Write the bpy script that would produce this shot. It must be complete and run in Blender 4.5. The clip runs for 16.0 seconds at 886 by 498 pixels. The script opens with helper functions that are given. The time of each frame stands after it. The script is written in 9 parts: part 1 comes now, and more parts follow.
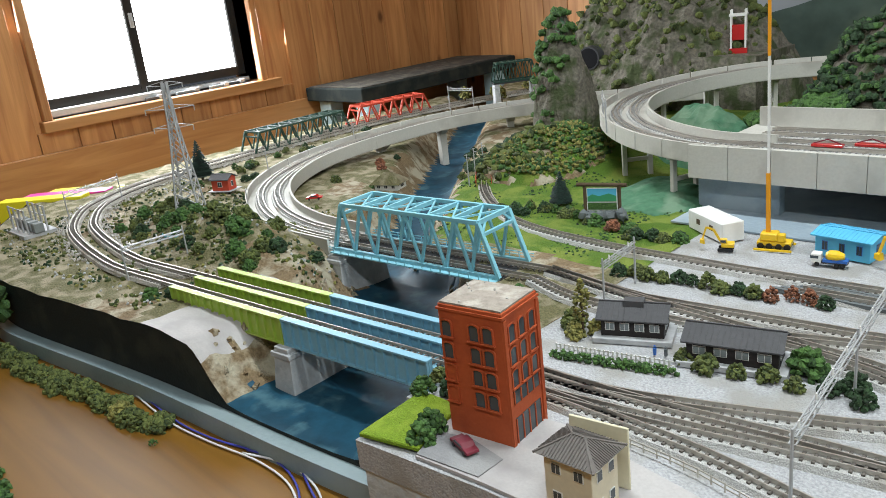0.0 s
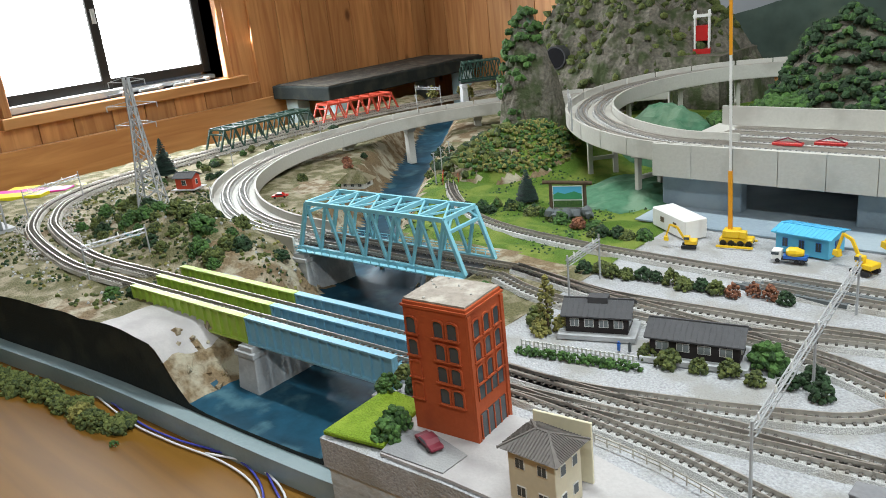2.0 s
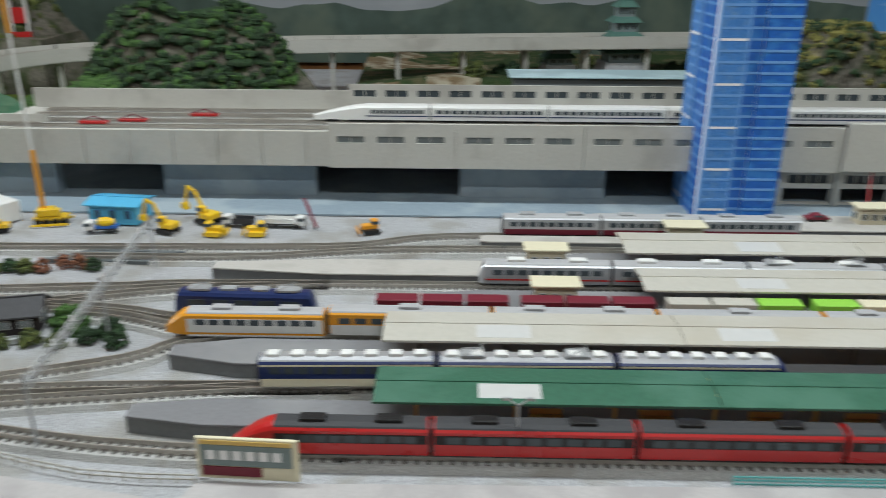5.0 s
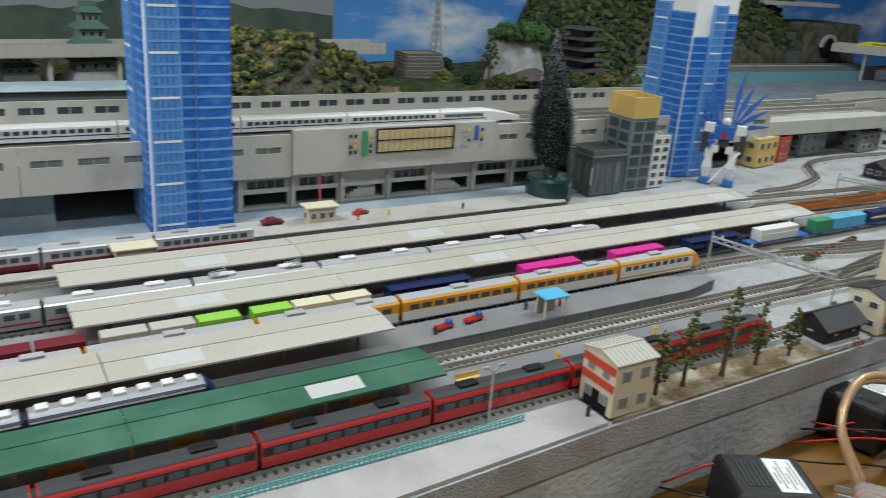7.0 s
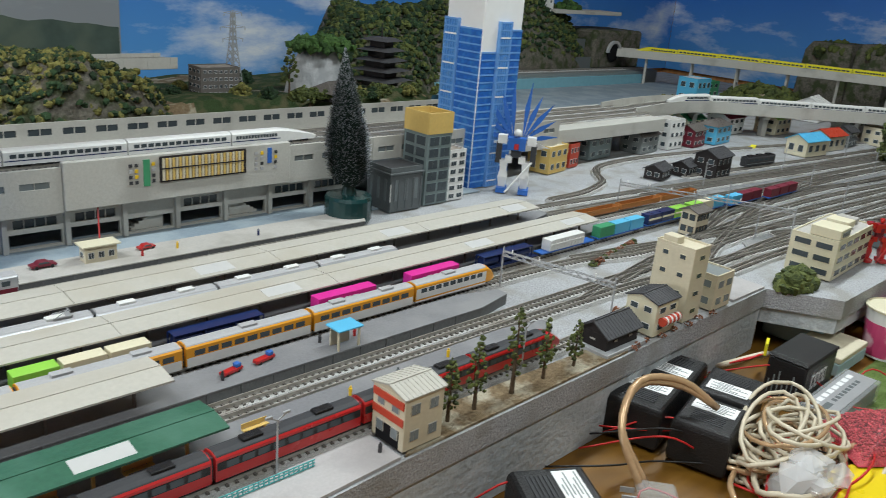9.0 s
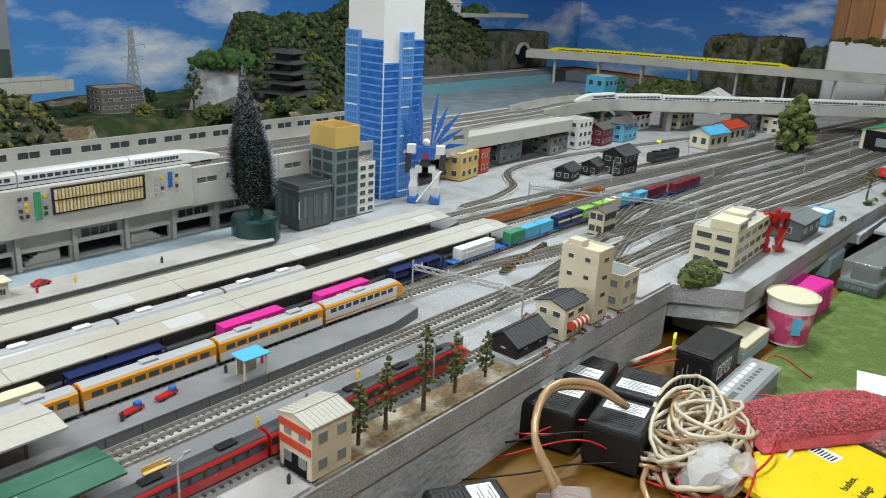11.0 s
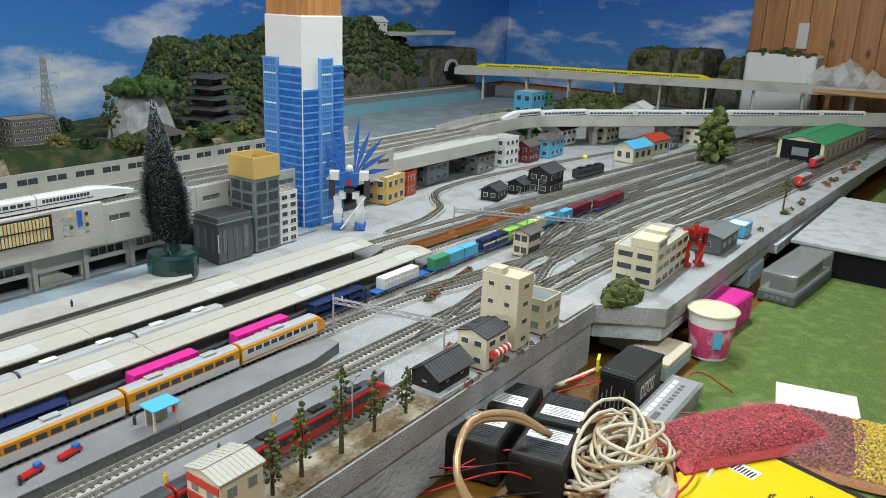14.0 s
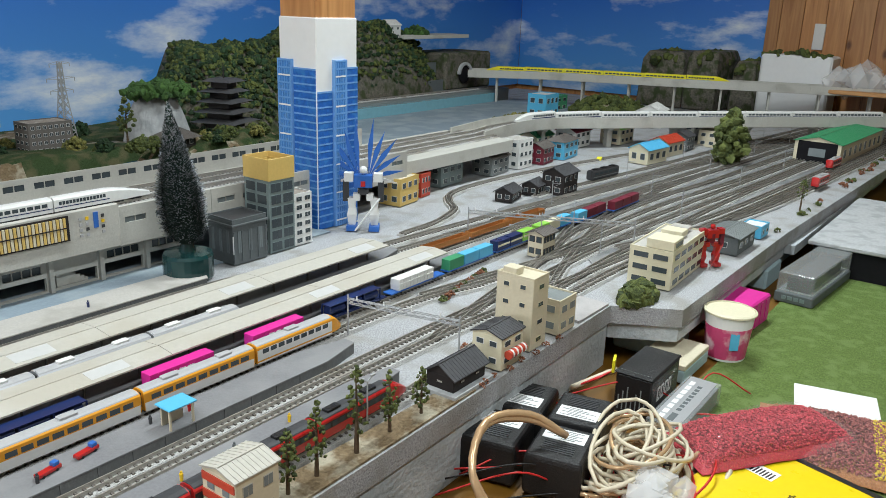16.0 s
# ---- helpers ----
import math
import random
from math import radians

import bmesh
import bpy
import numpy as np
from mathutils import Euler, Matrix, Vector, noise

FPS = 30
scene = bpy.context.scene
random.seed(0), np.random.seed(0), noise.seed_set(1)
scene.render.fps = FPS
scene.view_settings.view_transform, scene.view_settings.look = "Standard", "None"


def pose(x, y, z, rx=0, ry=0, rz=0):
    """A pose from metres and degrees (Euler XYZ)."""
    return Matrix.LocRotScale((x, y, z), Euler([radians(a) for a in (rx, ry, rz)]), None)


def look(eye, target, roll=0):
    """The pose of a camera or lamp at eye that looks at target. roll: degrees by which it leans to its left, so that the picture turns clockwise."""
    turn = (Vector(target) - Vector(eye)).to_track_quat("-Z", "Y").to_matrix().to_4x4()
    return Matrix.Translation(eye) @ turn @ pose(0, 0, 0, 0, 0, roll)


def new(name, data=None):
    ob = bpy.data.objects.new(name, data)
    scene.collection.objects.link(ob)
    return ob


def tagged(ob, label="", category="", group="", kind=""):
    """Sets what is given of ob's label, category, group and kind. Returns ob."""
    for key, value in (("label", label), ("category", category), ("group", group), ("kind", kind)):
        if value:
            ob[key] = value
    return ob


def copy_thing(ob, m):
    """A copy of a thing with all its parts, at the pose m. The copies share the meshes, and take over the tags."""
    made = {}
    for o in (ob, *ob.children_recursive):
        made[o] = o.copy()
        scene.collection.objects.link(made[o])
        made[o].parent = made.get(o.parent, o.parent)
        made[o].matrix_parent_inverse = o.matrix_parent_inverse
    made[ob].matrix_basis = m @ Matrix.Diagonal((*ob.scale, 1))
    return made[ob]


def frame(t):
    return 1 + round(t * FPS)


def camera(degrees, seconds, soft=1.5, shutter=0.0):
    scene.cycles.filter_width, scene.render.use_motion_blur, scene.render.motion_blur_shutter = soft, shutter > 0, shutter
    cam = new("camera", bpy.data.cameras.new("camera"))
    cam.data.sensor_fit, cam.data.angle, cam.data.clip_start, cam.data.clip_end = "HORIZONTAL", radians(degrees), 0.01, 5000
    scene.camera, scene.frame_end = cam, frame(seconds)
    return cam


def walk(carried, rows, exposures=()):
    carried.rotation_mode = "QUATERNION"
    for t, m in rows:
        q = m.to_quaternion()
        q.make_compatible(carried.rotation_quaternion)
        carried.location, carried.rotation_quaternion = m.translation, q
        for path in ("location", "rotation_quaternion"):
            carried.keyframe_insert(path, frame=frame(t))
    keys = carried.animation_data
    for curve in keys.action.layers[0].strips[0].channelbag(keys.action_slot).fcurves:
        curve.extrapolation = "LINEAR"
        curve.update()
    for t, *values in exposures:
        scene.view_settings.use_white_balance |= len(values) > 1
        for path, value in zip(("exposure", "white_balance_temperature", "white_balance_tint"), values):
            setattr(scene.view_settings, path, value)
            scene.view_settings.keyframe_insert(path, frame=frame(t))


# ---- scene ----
cam = camera(57.8, 16.0, soft=0.8, shutter=0.5)
PATH = [
    (0, (0.418, 0.497, 0.359), (-0.968, 1.794, -0.272), -6.7),
    (0.5, (0.417, 0.498, 0.357), (-0.969, 1.795, -0.27), -6.7),
    (1, (0.417, 0.498, 0.359), (-0.966, 1.798, -0.271), -6.8),
    (1.5, (0.418, 0.5, 0.357), (-0.939, 1.826, -0.277), -6.4),
    (2, (0.42, 0.5, 0.355), (-0.911, 1.85, -0.284), -6.1),
    (2.5, (0.423, 0.5, 0.358), (-0.878, 1.877, -0.284), -5.8),
    (3, (0.435, 0.499, 0.359), (-0.763, 1.958, -0.301), -6.1),
    (3.5, (0.454, 0.495, 0.354), (-0.59, 2.062, -0.321), -6.0),
    (4, (0.473, 0.491, 0.351), (-0.267, 2.212, -0.35), -3.7),
    (4.5, (0.503, 0.485, 0.349), (0.148, 2.318, -0.369), -0.9),
    (5, (0.534, 0.48, 0.345), (0.497, 2.341, -0.386), 0.3),
    (5.2, (0.549, 0.479, 0.347), (0.649, 2.334, -0.392), 1.3),
    (7.3, (0.653, 0.476, 0.364), (1.731, 2.016, -0.318), 4.5),
    (7.5, (0.657, 0.477, 0.367), (1.777, 1.987, -0.314), 4.7),
    (8, (0.668, 0.474, 0.375), (1.864, 1.929, -0.299), 4.7),
    (8.5, (0.678, 0.475, 0.376), (1.953, 1.868, -0.282), 5.0),
    (9, (0.689, 0.471, 0.388), (2.028, 1.807, -0.263), 5.0),
    (11.3, (0.72, 0.458, 0.407), (2.205, 1.64, -0.223), 3.0),
    (11.5, (0.726, 0.458, 0.411), (2.229, 1.617, -0.217), 2.9),
    (12, (0.732, 0.451, 0.42), (2.275, 1.564, -0.197), 2.8),
    (12.5, (0.735, 0.448, 0.422), (2.29, 1.549, -0.185), 2.8),
    (13, (0.739, 0.446, 0.422), (2.305, 1.535, -0.18), 2.7),
    (13.5, (0.739, 0.447, 0.423), (2.3, 1.542, -0.179), 2.6),
    (14, (0.743, 0.446, 0.424), (2.299, 1.551, -0.173), 2.3),
    (14.5, (0.743, 0.445, 0.424), (2.295, 1.558, -0.169), 2.0),
    (15, (0.742, 0.447, 0.421), (2.288, 1.57, -0.17), 2.0),
    (15.5, (0.742, 0.448, 0.42), (2.284, 1.577, -0.17), 1.9),
    (16, (0.743, 0.448, 0.418), (2.282, 1.582, -0.17), 1.9),
]
walk(cam, [(t, look(eye, target, roll)) for t, eye, target, roll in PATH],
     exposures=[(0, 0.28), (2.5, 0.33), (3.5, 0.3), (4.0, 0.14), (4.5, 0.03), (5.2, -0.18), (7.3, -0.1), (9.2, -0.02), (11.5, 0.2), (16, 0.22)])

# ---- world and light ----
world = bpy.data.worlds.new("room_air")
scene.world = world
world.use_nodes = True
world.node_tree.nodes["Background"].inputs[0].default_value = (0.75, 0.85, 1.0, 1)
world.node_tree.nodes["Background"].inputs[1].default_value = 0.06


def area(name, place, target, sx, sy, watts, colour):
    d = bpy.data.lights.new(name, "AREA")
    d.shape, d.size, d.size_y, d.energy, d.color = "RECTANGLE", sx, sy, watts, colour
    ob = new(name, d)
    ob.matrix_world = look(place, target)
    return ob


# daylight in the window opening, and the two tube lights of the room's ceiling
area("window_daylight", (-1.79, 1.57, 0.52), (0, 1.5, 0.1), 0.9, 0.8, 24, (0.9, 0.96, 1.0))
area("tube_light_left", (0.1, 1.2, 1.55), (0.1, 1.2, 0), 1.2, 0.08, 23, (0.9, 0.98, 1.0))
area("tube_light_front", (1.0, 0.05, 1.55), (1.0, 0.3, 0), 1.2, 0.08, 17, (0.9, 0.98, 1.0))
area("tube_light_right", (2.3, 1.15, 1.55), (2.3, 1.15, 0), 1.2, 0.08, 27, (0.88, 0.98, 1.0))

# ---- materials ----
RGB = lambda r, g, b: (r, g, b, 1)


def mat(name, base, rough=0.6, vary=0.15, grain=120.0, bump=0.15, metal=0.0, spots=None, spot_scale=25.0, spot_at=0.55, per_object=0.0, coat=0.0):
    """Paint or card with two scales of variation, a little relief and, if asked, stains of another colour."""
    m = bpy.data.materials.new(name)
    m.use_nodes = True
    nt = m.node_tree
    N, L = nt.nodes, nt.links
    b = N["Principled BSDF"]
    b.inputs["Roughness"].default_value, b.inputs["Metallic"].default_value = rough, metal
    b.inputs["Coat Weight"].default_value = coat
    b.inputs["Specular IOR Level"].default_value = 0.18 if rough > 0.5 else 0.42
    co = N.new("ShaderNodeTexCoord")
    geo = N.new("ShaderNodeNewGeometry")
    fine = N.new("ShaderNodeTexNoise")
    fine.inputs["Scale"].default_value, fine.inputs["Detail"].default_value = grain, 5
    wide = N.new("ShaderNodeTexNoise")
    wide.inputs["Scale"].default_value, wide.inputs["Detail"].default_value = spot_scale, 4
    L.new(geo.outputs["Position"], fine.inputs["Vector"])
    L.new(geo.outputs["Position"], wide.inputs["Vector"])
    mix = N.new("ShaderNodeMix")
    mix.data_type = "RGBA"
    lo, hi = [max(0, c * (1 - vary)) for c in base], [min(1, c * (1 + vary)) for c in base]
    mix.inputs[6].default_value, mix.inputs[7].default_value = RGB(*lo), RGB(*hi)
    add = N.new("ShaderNodeMath")
    add.operation = "MULTIPLY_ADD"
    L.new(fine.outputs[0], add.inputs[0])
    add.inputs[1].default_value = 1.4
    add.inputs[2].default_value = -0.2
    L.new(add.outputs[0], mix.inputs[0])
    out = mix.outputs[2]
    if spots:
        ramp = N.new("ShaderNodeValToRGB")
        ramp.color_ramp.elements[0].position, ramp.color_ramp.elements[1].position = spot_at - 0.06, spot_at + 0.08
        L.new(wide.outputs[0], ramp.inputs[0])
        m2 = N.new("ShaderNodeMix")
        m2.data_type = "RGBA"
        L.new(ramp.outputs[0], m2.inputs[0])
        L.new(out, m2.inputs[6])
        m2.inputs[7].default_value = RGB(*spots)
        out = m2.outputs[2]
    if per_object:
        info = N.new("ShaderNodeObjectInfo")
        hsv = N.new("ShaderNodeHueSaturation")
        mr = N.new("ShaderNodeMapRange")
        mr.inputs[3].default_value, mr.inputs[4].default_value = 1 - per_object, 1 + per_object
        L.new(info.outputs["Random"], mr.inputs[0])
        L.new(mr.outputs[0], hsv.inputs["Value"])
        L.new(out, hsv.inputs["Color"])
        out = hsv.outputs[0]
    L.new(out, b.inputs["Base Color"])
    if bump:
        bp = N.new("ShaderNodeBump")
        bp.inputs["Strength"].default_value, bp.inputs["Distance"].default_value = bump, 0.004
        L.new(fine.outputs[0], bp.inputs["Height"])
        L.new(bp.outputs[0], b.inputs["Normal"])
    r2 = N.new("ShaderNodeMapRange")
    r2.inputs[3].default_value, r2.inputs[4].default_value = max(0.02, rough - 0.1), min(1, rough + 0.1)
    L.new(wide.outputs[0], r2.inputs[0])
    L.new(r2.outputs[0], b.inputs["Roughness"])
    return m


def wood_mat(name, base, dark, axis, scale, rough=0.45, bump=0.1, boards=True):
    """Pine or veneer: stretched grain along an axis, with knots and a shade for each board."""
    m = bpy.data.materials.new(name)
    m.use_nodes = True
    N, L = m.node_tree.nodes, m.node_tree.links
    b = N["Principled BSDF"]
    b.inputs["Roughness"].default_value = rough
    geo, mp = N.new("ShaderNodeNewGeometry"), N.new("ShaderNodeMapping")
    L.new(geo.outputs["Position"], mp.inputs[0])
    mp.inputs["Scale"].default_value = [scale * (0.12 if i == axis else 1.6) for i in range(3)]
    info = N.new("ShaderNodeObjectInfo")
    off = N.new("ShaderNodeVectorMath")
    off.operation = "MULTIPLY_ADD"
    cmb = N.new("ShaderNodeCombineXYZ")
    for i in range(3):
        L.new(info.outputs["Random"], cmb.inputs[i])
    L.new(cmb.outputs[0], off.inputs[0])
    off.inputs[1].default_value = (37, 53, 71)
    L.new(mp.outputs[0], off.inputs[2])
    n1 = N.new("ShaderNodeTexNoise")
    n1.inputs["Scale"].default_value, n1.inputs["Detail"].default_value, n1.inputs["Distortion"].default_value = 1.0, 6, 1.2
    L.new(off.outputs[0], n1.inputs["Vector"])
    rp = N.new("ShaderNodeValToRGB")
    rp.color_ramp.elements[0].position, rp.color_ramp.elements[1].position = 0.3, 0.68
    rp.color_ramp.elements[0].color, rp.color_ramp.elements[1].color = RGB(*dark), RGB(*base)
    L.new(n1.outputs[0], rp.inputs[0])
    hsv = N.new("ShaderNodeHueSaturation")
    mr = N.new("ShaderNodeMapRange")
    mr.inputs[3].default_value, mr.inputs[4].default_value = (0.78, 1.15) if boards else (0.97, 1.03)
    L.new(info.outputs["Random"], mr.inputs[0])
    L.new(mr.outputs[0], hsv.inputs["Value"])
    L.new(rp.outputs[0], hsv.inputs["Color"])
    out = hsv.outputs[0]
    if boards:
        vo = N.new("ShaderNodeTexVoronoi")
        mp2 = N.new("ShaderNodeMapping")
        mp2.inputs["Scale"].default_value = [5.0 if i == axis else 9.0 for i in range(3)]
        L.new(geo.outputs["Position"], mp2.inputs[0])
        L.new(mp2.outputs[0], vo.inputs["Vector"])
        vo.inputs["Scale"].default_value = 1.0
        kr = N.new("ShaderNodeValToRGB")
        kr.color_ramp.elements[0].position, kr.color_ramp.elements[1].position = 0.05, 0.14
        kr.color_ramp.elements[0].color, kr.color_ramp.elements[1].color = RGB(1, 1, 1), RGB(0, 0, 0)
        L.new(vo.outputs["Distance"], kr.inputs[0])
        mk = N.new("ShaderNodeMix")
        mk.data_type = "RGBA"
        L.new(kr.outputs[0], mk.inputs[0])
        L.new(out, mk.inputs[6])
        mk.inputs[7].default_value = RGB(dark[0] * 0.35, dark[1] * 0.3, dark[2] * 0.3)
        out = mk.outputs[2]
    L.new(out, b.inputs["Base Color"])
    bp = N.new("ShaderNodeBump")
    bp.inputs["Strength"].default_value, bp.inputs["Distance"].default_value = bump, 0.002
    L.new(n1.outputs[0], bp.inputs["Height"])
    L.new(bp.outputs[0], b.inputs["Normal"])
    return m


def glow(name, colour, strength):
    m = bpy.data.materials.new(name)
    m.use_nodes = True
    b = m.node_tree.nodes["Principled BSDF"]
    b.inputs["Base Color"].default_value = RGB(*colour)
    b.inputs["Emission Color"].default_value, b.inputs["Emission Strength"].default_value = RGB(*colour), strength
    return m


def leaf_mat(name, lo, hi, rough=0.85):
    """Foam foliage: every clump of its own shade."""
    m = bpy.data.materials.new(name)
    m.use_nodes = True
    N, L = m.node_tree.nodes, m.node_tree.links
    b = N["Principled BSDF"]
    b.inputs["Roughness"].default_value = rough
    geo, nz = N.new("ShaderNodeNewGeometry"), N.new("ShaderNodeTexNoise")
    nz.inputs["Scale"].default_value, nz.inputs["Detail"].default_value = 380, 3
    L.new(geo.outputs["Position"], nz.inputs["Vector"])
    add = N.new("ShaderNodeMath")
    add.operation = "ADD"
    ml = N.new("ShaderNodeMath")
    ml.operation = "MULTIPLY"
    ml.inputs[1].default_value = 0.5
    L.new(geo.outputs["Random Per Island"], ml.inputs[0])
    L.new(ml.outputs[0], add.inputs[0])
    L.new(nz.outputs[0], add.inputs[1])
    rp = N.new("ShaderNodeValToRGB")
    rp.color_ramp.elements[0].position, rp.color_ramp.elements[1].position = 0.4, 1.0
    rp.color_ramp.elements[0].color, rp.color_ramp.elements[1].color = RGB(*lo), RGB(*hi)
    L.new(add.outputs[0], rp.inputs[0])
    L.new(rp.outputs[0], b.inputs["Base Color"])
    bp = N.new("ShaderNodeBump")
    bp.inputs["Strength"].default_value, bp.inputs["Distance"].default_value = 0.8, 0.002
    L.new(nz.outputs[0], bp.inputs["Height"])
    L.new(bp.outputs[0], b.inputs["Normal"])
    return m


def sky_print(name, clouds, top, bottom, scale):
    """A printed paper of sky and clouds."""
    m = bpy.data.materials.new(name)
    m.use_nodes = True
    N, L = m.node_tree.nodes, m.node_tree.links
    b = N["Principled BSDF"]
    b.inputs["Roughness"].default_value = 0.5
    geo, mp, nz = N.new("ShaderNodeNewGeometry"), N.new("ShaderNodeMapping"), N.new("ShaderNodeTexNoise")
    mp.inputs["Scale"].default_value = (1, 1, 2.6)
    L.new(geo.outputs["Position"], mp.inputs[0])
    L.new(mp.outputs[0], nz.inputs["Vector"])
    nz.inputs["Scale"].default_value, nz.inputs["Detail"].default_value, nz.inputs["Roughness"].default_value = scale, 7, 0.6
    sx, mr = N.new("ShaderNodeSeparateXYZ"), N.new("ShaderNodeMapRange")
    L.new(geo.outputs["Position"], sx.inputs[0])
    L.new(sx.outputs[2], mr.inputs[0])
    mr.inputs[1].default_value, mr.inputs[2].default_value = 0.05, 0.5
    grad = N.new("ShaderNodeMix")
    grad.data_type = "RGBA"
    grad.inputs[6].default_value, grad.inputs[7].default_value = RGB(*bottom), RGB(*top)
    L.new(mr.outputs[0], grad.inputs[0])
    rp = N.new("ShaderNodeValToRGB")
    rp.color_ramp.elements[0].position, rp.color_ramp.elements[1].position = 0.52, 0.72
    L.new(nz.outputs[0], rp.inputs[0])
    mx = N.new("ShaderNodeMix")
    mx.data_type = "RGBA"
    L.new(rp.outputs[0], mx.inputs[0])
    L.new(grad.outputs[2], mx.inputs[6])
    mx.inputs[7].default_value = RGB(*clouds)
    L.new(mx.outputs[2], b.inputs["Base Color"])
    return m


M = {}
M["pine"] = wood_mat("pine_boards", (0.58, 0.29, 0.11), (0.37, 0.15, 0.05), 2, 22)
M["pine_h"] = wood_mat("pine_rail", (0.56, 0.29, 0.11), (0.4, 0.18, 0.06), 1, 22, boards=False)
M["desk"] = wood_mat("desk_veneer", (0.2, 0.092, 0.008), (0.135, 0.06, 0.005), 0, 16, rough=0.5, bump=0.03, boards=False)
M["board"] = mat("grey_ground", (0.4, 0.405, 0.42), 0.85, 0.4, 420, 0.6, spots=(0.33, 0.325, 0.31), spot_scale=19)
M["ballast"] = mat("ballast_grey", (0.52, 0.515, 0.5), 0.9, 0.5, 900, 0.7, spots=(0.36, 0.33, 0.29), spot_scale=16, spot_at=0.6)
M["ballast_light"] = mat("ballast_light", (0.5, 0.48, 0.44), 0.9, 0.6, 700, 0.8, spots=(0.36, 0.33, 0.28), spot_scale=20)
M["sleeper"] = mat("sleeper_brown", (0.13, 0.118, 0.105), 0.8, 0.2, 300, 0.1)
M["rail"] = mat("nickel_rail", (0.48, 0.45, 0.41), 0.4, 0.2, 60, 0.0, metal=0.65)
M["concrete"] = mat("viaduct_concrete", (0.5, 0.49, 0.45), 0.65, 0.08, 260, 0.1, spots=(0.4, 0.385, 0.35), spot_scale=12, spot_at=0.6)
M["plat"] = mat("platform_grey", (0.2, 0.2, 0.21), 0.6, 0.12, 300, 0.1, spots=(0.25, 0.25, 0.255), spot_scale=10)
M["plat_side"] = mat("platform_side", (0.16, 0.165, 0.165), 0.7, 0.15, 220, 0.2)
M["plat_pale"] = mat("platform_pale", (0.46, 0.44, 0.41), 0.6, 0.1, 300, 0.1, spots=(0.38, 0.36, 0.33), spot_scale=18)
M["canopy"] = mat("canopy_beige", (0.47, 0.45, 0.4), 0.62, 0.07, 200, 0.08, spots=(0.44, 0.41, 0.35), spot_scale=9, spot_at=0.58)
M["canopy_green"] = mat("canopy_green", (0.035, 0.12, 0.075), 0.5, 0.2, 200, 0.1, spots=(0.06, 0.16, 0.11), spot_scale=14, spot_at=0.55)
M["frosted"] = mat("skylight_plastic", (0.53, 0.53, 0.52), 0.35, 0.05, 100, 0.05)
M["beige"] = mat("plastic_beige", (0.62, 0.56, 0.42), 0.55, 0.07, 260, 0.05, spots=(0.55, 0.49, 0.36), spot_scale=30, spot_at=0.62)
M["cream"] = mat("plastic_cream", (0.68, 0.63, 0.46), 0.5, 0.06, 260, 0.05)
M["white"] = mat("white_plastic", (0.74, 0.74, 0.72), 0.4, 0.05, 200, 0.03)
M["paper"] = mat("white_paper", (0.8, 0.8, 0.8), 0.75, 0.03, 60, 0.1)
M["foam"] = mat("grey_painted_foam", (0.4, 0.43, 0.45), 0.75, 0.2, 150, 0.7, spots=(0.52, 0.55, 0.57), spot_scale=11, spot_at=0.53)
M["foam_blue"] = mat("pale_blue_foam", (0.42, 0.56, 0.6), 0.8, 0.1, 120, 0.2, spots=(0.34, 0.46, 0.5), spot_scale=12)
M["edge_dark"] = mat("dark_green_cloth", (0.018, 0.024, 0.024), 0.8, 0.3, 300, 0.3, spots=(0.035, 0.04, 0.035), spot_scale=20)
M["edge_blue"] = mat("blue_grey_panel", (0.22, 0.29, 0.31), 0.5, 0.1, 200, 0.1, spots=(0.27, 0.34, 0.36), spot_scale=9)
M["road_blue"] = mat("slate_blue_paint", (0.25, 0.31, 0.36), 0.6, 0.1, 200, 0.15, spots=(0.33, 0.39, 0.43), spot_scale=13, spot_at=0.52)
M["road"] = mat("asphalt_grey", (0.24, 0.24, 0.25), 0.8, 0.12, 500, 0.25, spots=(0.3, 0.3, 0.3), spot_scale=16)
M["pave"] = mat("pale_pavement", (0.44, 0.42, 0.415), 0.75, 0.09, 400, 0.1, spots=(0.37, 0.35, 0.35), spot_scale=18)
M["water"] = mat("painted_water", (0.012, 0.06, 0.1), 0.55, 0.5, 45, 0.12, spots=(0.06, 0.14, 0.18), spot_scale=26, spot_at=0.6, coat=0.03)
M["pool"] = mat("pale_water", (0.2, 0.42, 0.5), 0.2, 0.1, 60, 0.05, coat=0.4)
M["earth"] = mat("earth_bank", (0.2, 0.145, 0.085), 0.95, 0.45, 240, 0.9, spots=(0.4, 0.36, 0.27), spot_scale=30, spot_at=0.52)
M["rock"] = mat("grey_rock", (0.145, 0.133, 0.108), 0.9, 0.6, 150, 1.0, spots=(0.06, 0.075, 0.035), spot_scale=26, spot_at=0.53)
M["grass"] = mat("grass_flock", (0.1, 0.18, 0.025), 0.95, 0.55, 700, 0.9, spots=(0.2, 0.26, 0.05), spot_scale=22, spot_at=0.52)
M["grass_dark"] = mat("dull_grass", (0.045, 0.075, 0.028), 0.95, 0.6, 500, 0.9, spots=(0.12, 0.115, 0.06), spot_scale=24, spot_at=0.54)
M["scrub"] = mat("dry_scrub", (0.15, 0.14, 0.07), 0.95, 0.6, 400, 0.9, spots=(0.33, 0.29, 0.2), spot_scale=32, spot_at=0.52)
M["lawn"] = mat("bright_lawn_flock", (0.2, 0.31, 0.025), 0.95, 0.5, 700, 0.9, spots=(0.27, 0.38, 0.04), spot_scale=40)
